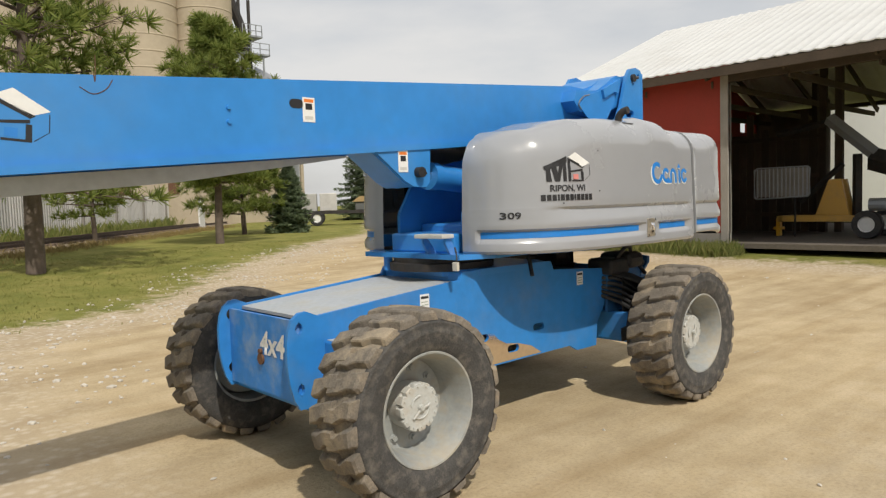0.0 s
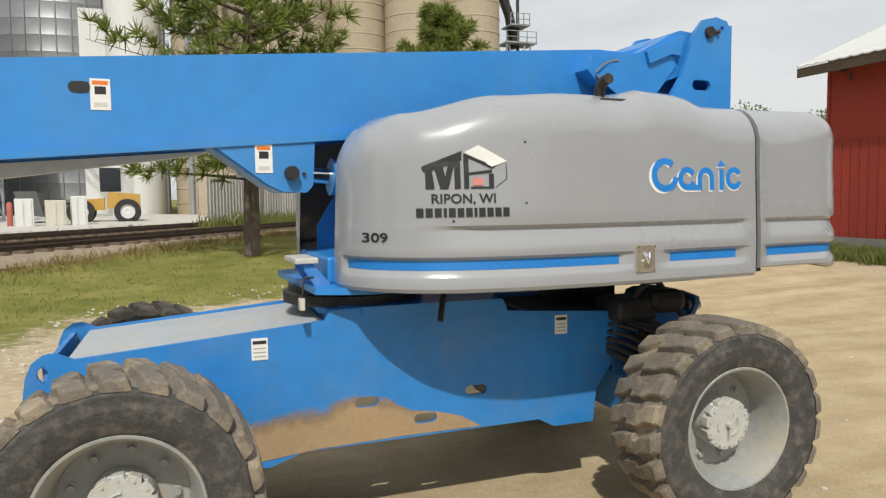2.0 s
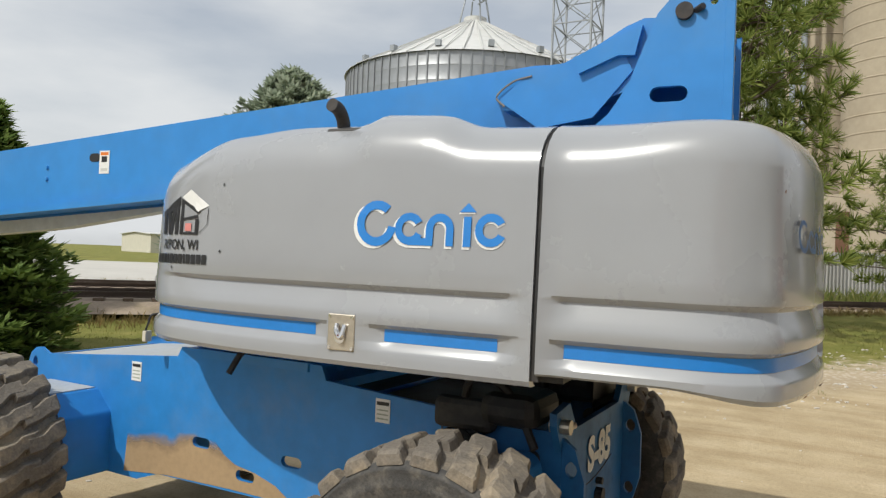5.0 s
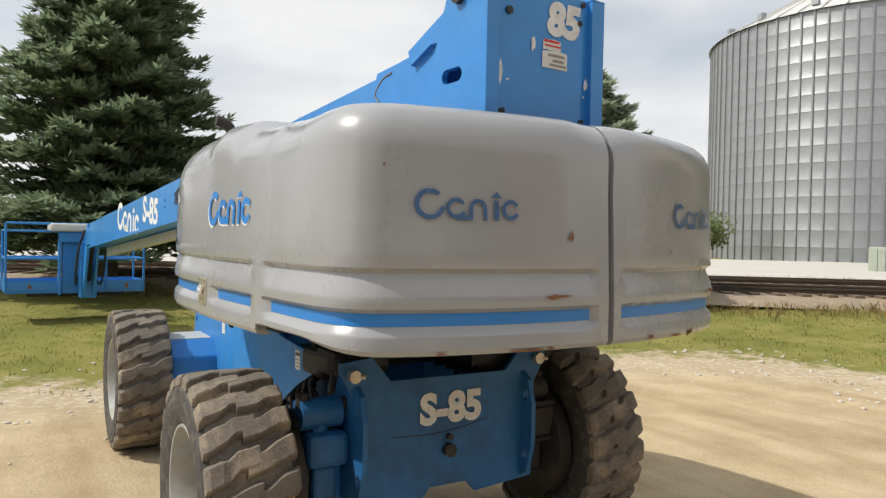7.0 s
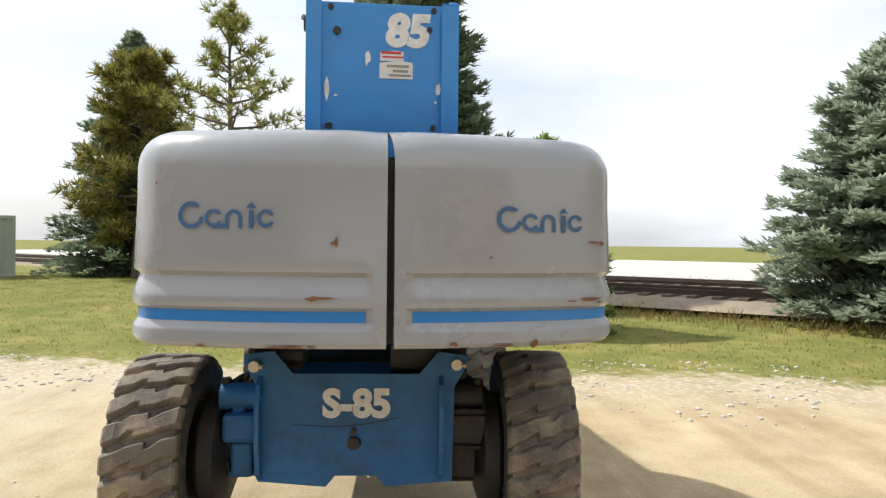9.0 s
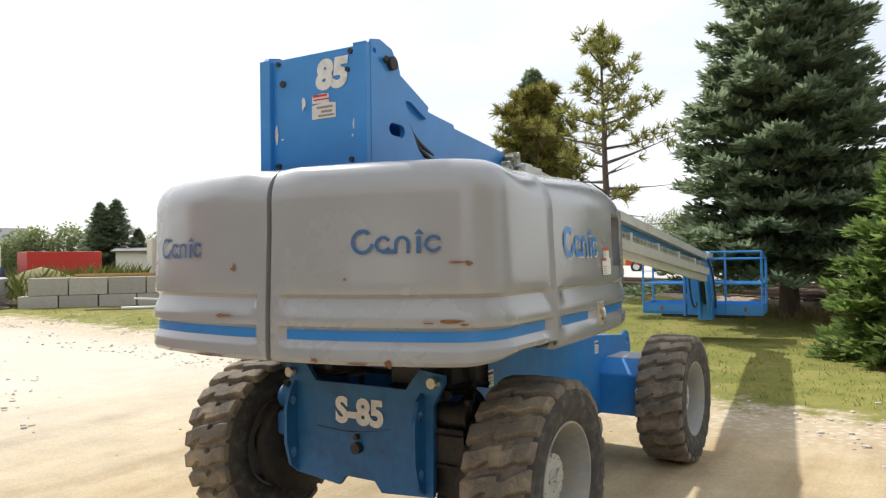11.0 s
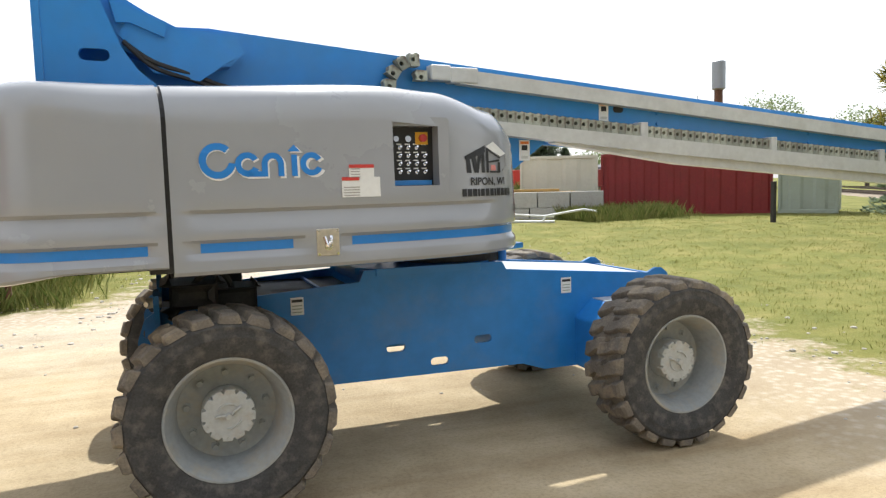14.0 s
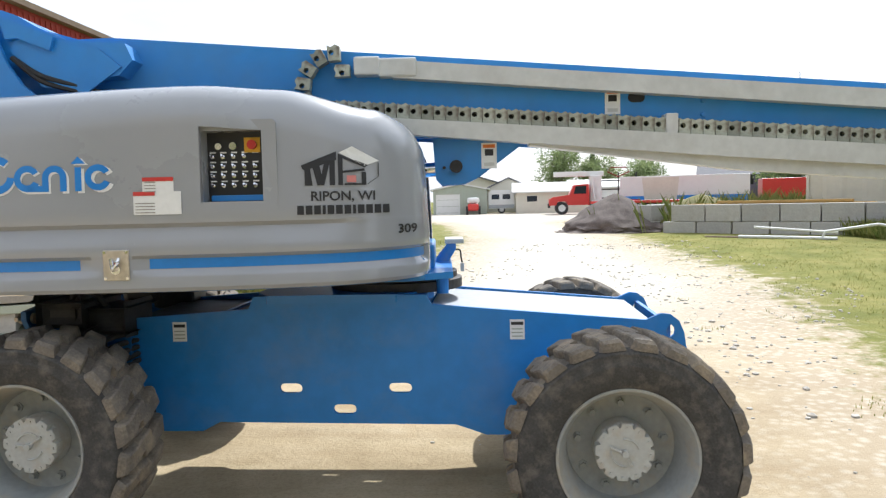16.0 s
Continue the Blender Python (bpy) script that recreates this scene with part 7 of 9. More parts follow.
def pine(x, y, h, r, seed, material, label, nb=46, bare=0.30, lean=(0, 0), per=26, tufts=15, size=0.30, taper=0.75, dead=0.0):
    z0 = ground_z(x, y)
    t = thing("pine_tree", label, "tree", (x, y, z0), 0)
    rg = random.Random(seed)

    def trunk(f):
        return Vector((lean[0] * f + 0.10 * math.sin(f * 5 + seed), lean[1] * f + 0.08 * math.sin(f * 4 + seed * 2), h * f))
    bm = bmesh.new()
    tube(bm, [trunk(k / 10) - Vector((0, 0, 0.15 if k == 0 else 0)) for k in range(11)], [0.020 * h * (1 - 0.88 * k / 10) for k in range(11)], 9)
    part("trunk", bm, BARK, t, "bare scaly pine trunk", smooth=60)
    bm = bmesh.new()
    vl, fl = [], []
    for k in range(nb):
        f = bare + (0.985 - bare) * (k + rg.random()) / nb
        a = k * 2.399 + rg.uniform(-0.5, 0.5)
        g = (f - bare) / (1 - bare)
        ln = r * (0.35 + 0.65 * math.sin(math.pi * min(1, (0.18 + g * taper)) ** 0.9)) * rg.uniform(0.55, 1.1) * (1.0 - 0.55 * g ** 2)
        d = Vector((math.cos(a), math.sin(a), 0))
        up = 0.05 + 0.65 * g + rg.uniform(-0.12, 0.15)
        p0 = trunk(f)
        pts = [p0 + d * ln * s + Vector((0, 0, ln * (up * s - 0.12 * s + 0.22 * s * s * g))) for s in (0, 0.33, 0.66, 1.0)]
        tube(bm, pts, [0.03 + 0.012 * ln, 0.022 + 0.006 * ln, 0.014, 0.007], 5)
        side = Vector((-d.y, d.x, 0))
        for q in range(tufts if g > dead or rg.random() < 0.12 else 0):
            s = 0.30 + 0.70 * (q + rg.random()) / tufts
            j = min(2, int(s * 3))
            p = pts[j].lerp(pts[j + 1], s * 3 - j)
            off = side * rg.uniform(-1, 1) * ln * 0.30 * (1.2 - 0.5 * s) + Vector((0, 0, rg.uniform(-0.10, 0.25) * ln * 0.5)) + d * rg.uniform(-0.1, 0.15)
            c = p + off
            if off.length > 0.2:
                tube(bm, [p, p.lerp(c, 0.55) - Vector((0, 0, 0.03)), c], [0.010, 0.007, 0.004], 3)
            tuft(vl, fl, c, off + d * 0.4 + Vector((0, 0, 0.4)), rg, size * rg.uniform(0.8, 1.2), per)
    part("branchwork", bm, BARK, t)
    from_lists("crown", vl, fl, material, t, "open crown of needle tufts")
    return t


def broadleaf(x, y, h, r, seed, material, label, n=2600, leaf=0.30, z=None):
    z0 = ground_z(x, y) if z is None else z
    t = thing("broadleaf_tree", label, "tree", (x, y, z0), 0)
    rg = random.Random(seed)
    bm = bmesh.new()
    tube(bm, [(0, 0, -0.2), (0.1, 0, h * 0.3), (0, 0.1, h * 0.6)], [0.03 * h, 0.022 * h, 0.01 * h], 8)
    blobs = []
    for k in range(13):
        a, f = k * 2.4 + rg.uniform(-0.3, 0.3), rg.uniform(0.35, 0.92)
        rad = r * rg.uniform(0.25, 0.75) * math.sin(math.pi * min(0.97, f)) ** 0.6
        c = Vector((rad * math.cos(a), rad * math.sin(a), h * f))
        blobs.append((c, r * rg.uniform(0.30, 0.48)))
        tube(bm, [(0, 0, h * min(0.55, f * 0.6)), c * 0.5 + Vector((0, 0, h * 0.28)), c], [0.012 * h, 0.008 * h, 0.003 * h], 5)
    part("trunk", bm, BARK, t)
    vl, fl = [], []
    for k in range(n):
        c, br = blobs[k % 13]
        v = Vector((rg.gauss(0, 1), rg.gauss(0, 1), rg.gauss(0, 0.8))).normalized() * br * rg.uniform(0.55, 1.1)
        d = (v.normalized() + Vector((rg.uniform(-0.6, 0.6), rg.uniform(-0.6, 0.6), rg.uniform(-0.6, 0.6)))).normalized()
        sprig(vl, fl, c + v, d, Vector((rg.uniform(-1, 1), rg.uniform(-1, 1), 1)).normalized(), leaf * rg.uniform(0.7, 1.3), leaf * 0.28)
    from_lists("crown", vl, fl, material, t, "uneven leafy crown")
    return t


pine(-0.33, -15.93, 11.8, 3.9, 5, PINE, "tall green pine with bare lower trunk on the grass", 74, 0.17, (-0.5, 0.0), 26, 19, 0.36, 1.3)
pine(-7.9, -21.4, 8.2, 2.6, 8, PINE, "green pine on the grass verge", 64, 0.26, (0.1, 0), 30, 22, 0.34, 0.85)
pine(-12.6, -29.0, 6.6, 2.9, 13, PINE, "bushy green pine beside the fence", 56, 0.15, (0, 0), 28, 20, 0.36)
pine(-5.2, -27.5, 5.6, 2.2, 19, PINE, "small pine beside the track", 36, 0.2, (0, 0), 22, 13, 0.32)
spruce(-14.6, -28.0, 3.3, 1.25, 21, SPRUCE, "small dark spruce beside the lane", 1.0, 0.02)
spruce(15.2, -0.2, 12.6, 3.75, 31, SPRUCE, "large dark spruce on the grass", 1.5, 0.10, 1.0)
spruce(9.6, -10.9, 6.15, 2.78, 32, SPRUCE_BLUE, "broad grey-green spruce on the grass", 1.6, 0.03, 0.76, 0.34)
spruce(8.8, -2.97, 3.85, 1.75, 33, SPRUCE_FRESH, "young bright green spruce", 1.3, 0.02, 0.92)
pine(17.9, 5.27, 8.7, 2.6, 41, PINE_THIN, "thin sparse pine with bare dead lower limbs", 40, 0.24, (-0.25, 0.5), 18, 13, 0.31, 0.75, 0.34)
pine(20.4, 9.5, 7.8, 2.7, 42, PINE_DRY, "yellowing pine with dry orange tips", 56, 0.16, (0, 0), 28, 18, 0.38)
spruce(22.8, 10.6, 9.4, 3.3, 43, SPRUCE, "dark spruce behind the pines", 1.2, 0.03)

# ---- block wall, containers, yard clutter ----
for k, (u, v, z, ln) in enumerate(((0.2, 0.75, 1.20, 6.6), (0.6, 1.05, 1.22, 6.2), (0.1, 1.35, 1.20, 6.8), (0.9, 0.9, 1.30, 5.6), (0.5, 1.2, 1.32, 5.9), (1.6, 1.05, 1.41, 4.2))):
    bm = bmesh.new()
    box(bm, 0, ln, -0.13, 0.13, 0, 0.09, 0.008)
    solo("timber_plank", bm, mat("yellow_timber", (0.42, 0.28, 0.10), 0.85, var=0.25, scale=3, fine=30, bump=0.3) if k == 0 else bpy.data.materials["yellow_timber"], "weathered yellow timber plank on the block wall", "plank", group="planks on the wall", at=Matrix.Translation((6.9 + 0.819 * u + 0.574 * v, 21.6 - 0.574 * u + 0.819 * v, z)) @ Matrix.Rotation(radians(-35.0 + (k % 3 - 1) * 0.8), 4, "Z"))
for u in (0.6, 3.4, 6.0):
    bm = bmesh.new()
    box(bm, -0.15, 0.15, 0.60, 1.6, 0.0, 1.0, 0.02)
    solo("plank_support", bm, BLOCK, "grey concrete support under the planks", "block", at=Matrix.Translation((6.9 + 0.819 * u, 21.6 - 0.574 * u, 0.2)) @ Matrix.Rotation(radians(-35.0), 4, "Z"))
wall = thing("block_wall", "low wall of stacked grey concrete blocks", "wall")
W0, W1 = Vector((6.9, 21.6, 0)), Vector((12.6, 17.6, 0))
wd = (W1 - W0).normalized()
wa = Matrix.Rotation(math.atan2(wd.y, wd.x), 4, "Z")
bm = bmesh.new()
box(bm, 0.01, 1.17, 0, 0.6, 0, 0.58, 0.02)
blk = part("block", bm, BLOCK, wall)
rs = random.Random(9)
for row in range(2):
    for k in range(6):
        c = W0 + wd * (k * 1.2 + (0.3 if row else 0))
        m = Matrix.Translation((c.x, c.y, 0.22 + row * 0.59)) @ wa @ Matrix.Rotation(radians(rs.uniform(-1.5, 1.5)), 4, "Z")
        if row == 0 and k == 0:
            blk.matrix_basis = m
        else:
            again(blk, m)
for k in range(4):
    again(blk, Matrix.Translation((W0.x - 0.2 + k * 0.5, W0.y + 0.9 + k * 1.1, 0.22)) @ wa @ Matrix.Rotation(radians(80), 4, "Z"))
    again(blk, Matrix.Translation((W0.x - 0.2 + k * 0.5, W0.y + 0.9 + k * 1.1, 0.81)) @ wa @ Matrix.Rotation(radians(80), 4, "Z"))


def mound(name, x, y, rx, ry, h, seed, material, label, category):
    bm = bmesh.new()
    bmesh.ops.create_icosphere(bm, subdivisions=5, radius=1.0)
    for v in bm.verts:
        k = 1 + 0.22 * noise.noise(v.co * 2.2 + Vector((seed, 0, 0))) + 0.07 * noise.noise(v.co * 9 + Vector((seed, 0, 0)))
        rad = min(1.0, math.hypot(v.co.x, v.co.y))
        rise = (1 - rad ** 1.25) * (0.92 + 0.25 * k) + 0.03 * noise.noise(v.co * 17) if v.co.z > 0 else -0.1
        v.co = Vector((v.co.x * rx * k, v.co.y * ry * k, rise * h))
    return solo(name, bm, material, label, category, smooth=60, at=Matrix.Translation((x, y, ground_z(x, y))))


mound("aggregate_mound", 5.6, 24.0, 2.2, 2.2, 1.25, 3, PILE, "pile of dark aggregate beside the block wall", "pile")
mound("earth_bank", 8.9, 24.0, 2.8, 2.6, 1.15, 5, mat("weedy_earth", (0.20, 0.175, 0.075), 0.95, var=0.3, scale=2, fine=20, dirt=(0.14, 0.17, 0.05), dirt_amt=0.8, dirt_scale=1.5, bump=0.4), "weedy earth heaped behind the block wall", "earth")


def container(name, a, b, depth, h, material, label, category, z=0.36, ribs=0.28):
    """A box with ribbed long side from a to b (seen from the machine)."""
    a, b = Vector((*a, 0)), Vector((*b, 0))
    d = (b - a).normalized()
    ln = (b - a).length
    c = thing(name, label, category, (a.x, a.y, z), math.degrees(math.atan2(d.y, d.x)))
    bm = bmesh.new()
    rows, k, x = [], 0, 0.0
    while x < ln:
        rows.append((x, -0.035 if (k // 2) % 2 else 0.0))
        x += ribs * (0.25 if k % 2 else 0.75) if k % 2 == 0 else ribs * 0.25
        k += 1
    rows.append((ln, 0.0))
    vs = [(bm.verts.new((x, o, 0.12)), bm.verts.new((x, o, h - 0.1))) for x, o in rows]
    for p, q in zip(vs, vs[1:]):
        bm.faces.new((p[0], q[0], q[1], p[1]))
    part("ribbed_side", bm, material, c)
    bm = bmesh.new()
    box(bm, -0.02, ln + 0.02, 0.03, depth, 0.06, h - 0.02, 0.01)
    part("body", bm, material, c)
    bm = bmesh.new()
    box(bm, -0.03, ln + 0.03, -0.06, 0.04, 0.0, 0.14, 0.01)
    box(bm, -0.03, ln + 0.03, -0.06, 0.04, h - 0.12, h, 0.01)
    for x in (-0.04, ln - 0.06):
        box(bm, x, x + 0.10, -0.065, 0.05, 0, h, 0.01)
    part("frame", bm, material, c)
    return c


container("shipping_container", (14.64, 19.84), (19.24, 15.65), 2.4, 2.45, RED_STEEL, "dark red ribbed shipping container", "container")
container("white_container", (11.85, 21.5), (14.5, 20.0), 2.4, 2.45, CREAM, "off-white box body beside the red container", "container", 0.36, 0.6)
container("sheet_clad_box", (19.35, 15.4), (20.5, 13.9), 2.2, 2.2, GREENISH, "pale green sheet-clad box beside the red container", "container", 0.40, 0.4)
bm = bmesh.new()
lathe(bm, [(0.17, 0.3), (0.17, 5.3), (0.27, 5.35), (0.27, 6.45), (0.20, 6.5), (0, 6.5)], 20, None, False)
for f in bm.faces:
    f.material_index = 1 if f.calc_center_median().z > 5.31 else 0
solo("chimney_pipe", bm, RUST, "tall rusty stove pipe with grey cap", "chimney", smooth=40, also=(STEEL,), at=Matrix.Translation((19.9, 19.2, 0.1)))


# ---- far yard and background things ----
def shed(name, x, y, turn, w, d, eave, ridge, wall_m, roof_m, label, category="shed", doors=(), windows=()):
    """A gabled building: local x along the front, front face at y = 0 towards -y."""
    z = ground_z(x, y) - 0.05
    t = thing(name, label, category, (x, y, z), turn)
    bm = bmesh.new()
    plate(bm, [(0, 0), (w, 0), (w, eave), (0, eave)], [[(a, 0.02), (a + b, 0.02), (a + b, c), (a, c)] for a, b, c in doors] + [[(a, b), (a + c, b), (a + c, b + e), (a, b + e)] for a, b, c, e in windows], 0.15)
    part("wall", bm, wall_m, t)
    bm = bmesh.new()
    box(bm, 0, w, d - 0.15, d, 0, eave)
    part("back_wall", bm, wall_m, t)
    for x0 in (0, w - 0.15):
        bm = bmesh.new()
        plate(bm, [(0.15, 0), (d - 0.15, 0), (d - 0.15, eave), (d / 2, ridge - 0.08), (0.15, eave)], (), 0.15, Matrix.Translation((x0 + 0.15, 0, 0)) @ Matrix.Rotation(radians(90), 4, "Z"))
        part("gable", bm, wall_m, t)
    for sg in (0, 1):
        bm = bmesh.new()
        y0, y1 = (-0.35, d / 2) if sg == 0 else (d + 0.35, d / 2)
        ze = eave - 0.35 * (ridge - eave) / (d / 2)
        vs = [bm.verts.new(v) for v in ((-0.35, y0, ze), (w + 0.35, y0, ze), (w + 0.35, y1, ridge), (-0.35, y1, ridge))]
        bm.faces.new(vs)
        ex = bmesh.ops.extrude_face_region(bm, geom=bm.faces[:])
        bmesh.ops.translate(bm, vec=(0, 0, 0.12), verts=[g for g in ex["geom"] if isinstance(g, bmesh.types.BMVert)])
        part("roof", bm, roof_m, t)
    for a, b, c in doors:
        bm = bmesh.new()
        box(bm, a, a + b, 0.05, 0.10, 0.02, c)
        part("door", bm, OFFWHITE, t)
    for a, b, c, e in windows:
        bm = bmesh.new()
        box(bm, a, a + c, 0.06, 0.09, b, b + e)
        part("window", bm, GLASS, t)
    return t


def wheel_pair(parent, x, y, r=0.5, w=0.28):
    bm = bmesh.new()
    lathe(bm, [(0.55 * r, -w / 2), (r * 0.95, -w / 2), (r, -w / 3), (r, w / 3), (r * 0.95, w / 2), (0.55 * r, w / 2)], 24, Matrix.Translation((x, y, r)) @ Matrix.Rotation(radians(90), 4, "X"))
    ob = part("wheel", bm, BLACK, parent, smooth=40)
    bm = bmesh.new()
    lathe(bm, [(0.0, -w * 0.3), (0.2 * r, -w * 0.42), (0.5 * r, -w * 0.3), (0.56 * r, -w * 0.45)], 20, Matrix.Translation((x, y, r)) @ Matrix.Rotation(radians(90), 4, "X"))
    lathe(bm, [(0.0, w * 0.3), (0.2 * r, w * 0.42), (0.5 * r, w * 0.3), (0.56 * r, w * 0.45)], 20, Matrix.Translation((x, y, r)) @ Matrix.Rotation(radians(90), 4, "X"))
    part("hub", bm, OFFWHITE, ob, smooth=40)


# red crane truck on the far lane
trk = thing("crane_truck", "red conventional truck with white folded crane", "truck", (5.4, 53.5, ground_z(5.4, 53.5)), -3)
bm = bmesh.new()
plate(bm, [(0.0, 0.75), (0.0, 1.25), (0.35, 1.42), (1.6, 1.58), (1.95, 2.35), (3.15, 2.42), (3.2, 0.75), (1.5, 0.75), (1.35, 1.05), (0.7, 1.05), (0.55, 0.75)], (), 2.2, Matrix.Translation((0, 0, 0)))
part("cab", bm, RED_PAINT, trk)
bm = bmesh.new()
plate(bm, [(1.95, 1.65), (2.1, 2.25), (2.95, 2.28), (2.95, 1.65)], (), 2.22, Matrix.Translation((0, -0.01, 0)))
part("cab_glass", bm, GLASS, trk)
bm = bmesh.new()
box(bm, 3.2, 9.0, 0.4, 1.8, 0.70, 0.95, 0.02)
box(bm, -0.08, 0.1, 0.1, 2.1, 0.55, 0.9, 0.03)
part("frame", bm, DARK, trk)
bm = bmesh.new()
box(bm, 4.4, 9.2, 0, 2.2, 0.95, 1.12, 0.02)
part("flatbed", bm, RED_PAINT, trk)
bm = bmesh.new()
box(bm, 3.3, 4.2, 0.5, 1.7, 0.95, 3.1, 0.03)
box(bm, 0.4, 4.4, 0.85, 1.35, 3.05, 3.45, 0.03)
tube(bm, [(3.4, 0.3, 3.0), (3.6, 0.2, 1.2)], 0.09, 8)
part("crane", bm, OFFWHITE, trk, "white folded crane")
for x in (1.02, 5.9, 7.2):
    for y in (0.18, 2.02):
        wheel_pair(trk, x, y, 0.52)
rk = thing("sign_rack", "dark steel rack with a red open frame on top", "rack", (9.6, 54.5, ground_z(9, 54)), -5)
bm = bmesh.new()
for x in (0, 1.4, 2.8):
    box(bm, x, x + 0.1, 0, 0.1, 0, 3.3)
for z in (1.2, 1.9, 2.6):
    box(bm, 0, 2.9, 0, 0.1, z, z + 0.1)
part("rack_frame", bm, DARK, rk)
bm = bmesh.new()
tube(bm, [(x, -0.06, z) for x, z in ((0.6, 3.35), (1.45, 2.95), (2.3, 3.35), (2.05, 3.7), (0.85, 3.7), (0.6, 3.35), (1.45, 2.95))], 0.055, 6)
part("sign", bm, RED_STEEL, rk, "dark red open frame")
fb = thing("flatbed_trailer", "long low red flatbed trailer", "trailer", (8.2, 50.0, ground_z(10, 50)), -11)
bm = bmesh.new()
box(bm, 0, 9.5, 0, 2.3, 0.85, 1.05, 0.02)
part("deck", bm, RED_PAINT, fb)
for x in (1.2, 2.4, 7.2, 8.3):
    wheel_pair(fb, x, 0.2, 0.45)
    wheel_pair(fb, x, 2.1, 0.45)

shed("cream_shed", 2.95, 60.0, -2, 6.8, 7, 1.95, 2.75, CREAM, ROOF, "cream sheet-clad shed with white roof", windows=((1.0, 1.1, 0.9, 0.5), (4.6, 1.1, 1.0, 0.6)))
shed("long_shed", 9.0, 68.0, -2, 12, 9, 2.3, 3.1, OFFWHITE, ROOF, "long low white-roofed shed")


def gable_front(name, x, y, w, d, eave, apex, wall_m, roof_m, label, category, doors=()):
    """A building that turns its gable end towards -y, centred on x."""
    t = thing(name, label, category, (x, y, ground_z(x, y) - 0.05), 0)
    bm = bmesh.new()
    plate(bm, [(-w / 2, 0), (w / 2, 0), (w / 2, eave), (0, apex), (-w / 2, eave)], [[(a, 0.03), (a + b, 0.03), (a + b, c), (a, c)] for a, b, c in doors], 0.15)
    part("gable_wall", bm, wall_m, t)
    for x0 in (-w / 2, w / 2 - 0.15):
        bm = bmesh.new()
        box(bm, x0, x0 + 0.15, 0.152, d, 0, eave)
        part("side_wall", bm, wall_m, t)
    for sg in (-1, 1):
        bm = bmesh.new()
        k = (apex - eave) / (w / 2)
        plate(bm, [(0, apex + 0.01), (sg * (w / 2 + 0.3), eave - 0.3 * k + 0.01), (sg * (w / 2 + 0.3), eave - 0.3 * k + 0.13), (0, apex + 0.13)], (), d + 0.3, Matrix.Translation((0, -0.25, 0)))
        part("roof", bm, roof_m, t)
    for a, b, c in doors:
        bm = bmesh.new()
        box(bm, a, a + b, 0.05, 0.10, 0.03, c)
        dr = part("door", bm, OFFWHITE, t, "white panel door")
        for q in range(3):
            bm = bmesh.new()
            box(bm, a + 0.1, a + b - 0.1, 0.035, 0.049, 0.2 + q * c / 3.2, 0.23 + q * c / 3.2)
            part("panel_joint", bm, GREENISH, dr)
    return t


gable_front("green_shed", -2.1, 61.0, 4.9, 8, 2.3, 2.8, GREENISH, ROOF, "pale green shed with white doors", "shed", ((-2.2, 2.2, 1.9),))
gable_front("grey_house", 2.5, 67.5, 4.4, 8, 2.4, 3.4, CREAM, GREY_ROOF, "low cream house with dark shingle roof", "house")
tc2 = thing("garden_tractor", "small red tractor parked by the shed doors", "tractor", (-0.85, 59.3, ground_z(-0.85, 59.3)), 0)
bm = bmesh.new()
box(bm, -0.5, 0.5, 0, 1.6, 0.35, 1.0, 0.15)
part("body", bm, RED_PAINT, tc2)
bm = bmesh.new()
box(bm, -0.55, 0.55, 0.4, 1.4, 1.005, 1.55, 0.2)
part("canopy", bm, OFFWHITE, tc2)
for x in (-0.55, 0.55):
    bm = bmesh.new()
    cyl(bm, (x - 0.1, 0.5, 0.38), (x + 0.1, 0.5, 0.38), 0.40, seg=20)
    part("wheel", bm, BLACK, tc2)
cp = thing("camper_trailer", "white and grey camper trailer beside the sheds", "trailer", (0.5, 61.6, ground_z(0.5, 61.6)), 0)
bm = bmesh.new()
plate(bm, [(0.0, 0.45), (2.3, 0.45), (2.4, 0.9), (2.3, 2.0), (1.9, 2.15), (0.3, 2.15), (0.0, 1.9)], (), 1.9)
part("body", bm, OFFWHITE, cp)
for x in (0.3, 1.3):
    bm = bmesh.new()
    box(bm, x, x + 0.7, -0.012, -0.002, 1.3, 1.75)
    part("window", bm, GLASS, cp)
bm = bmesh.new()
box(bm, 0.0, 2.35, -0.012, -0.002, 0.5, 0.8)
part("lower_band", bm, STEEL, cp)
wheel_pair(cp, 1.2, 0.15, 0.35, 0.2)
wheel_pair(cp, 1.2, 1.75, 0.35, 0.2)
shed("purple_house", 21.5, 68.5, -17, 9.0, 10, 3.2, 5.0, PURPLE, GREY_ROOF, "slate-purple building with low roof", "house", windows=((4.2, 2.2, 0.7, 1.0),))
for nm, x, y, w, m, lab in (("box_trailer", 11.0, 53.5, 9.6, OFFWHITE, "white box trailer with blue lower band"), ("box_trailer", 18.9, 44.9, 4.6, RED_PAINT, "red stake trailer behind the earth bank")):
    t = thing(nm, lab, "trailer", (x, y, ground_z(x, y)), -13)
    bm = bmesh.new()
    box(bm, 0, w, 0, 2.4, 0.9, 2.9 if w > 6 else 2.35, 0.03)
    part("body", bm, m, t)
    if w > 6:
        bm = bmesh.new()
        box(bm, 0.0, w, -0.012, 0, 0.9, 1.35)
        part("band", bm, BLUE_DECAL, t)
        bm = bmesh.new()
        plate(bm, [(1.9, 0.95), (4.3, 0.95), (4.5, 2.8), (1.7, 2.8)], (), 0.012, Matrix.Translation((0, -0.026, 0)))
        part("panel", bm, CREAM, t, "faded printed panel")
    for xx in (1.2, w - 1.2):
        wheel_pair(t, xx, 0.2, 0.45)
        wheel_pair(t, xx, 2.2, 0.45)
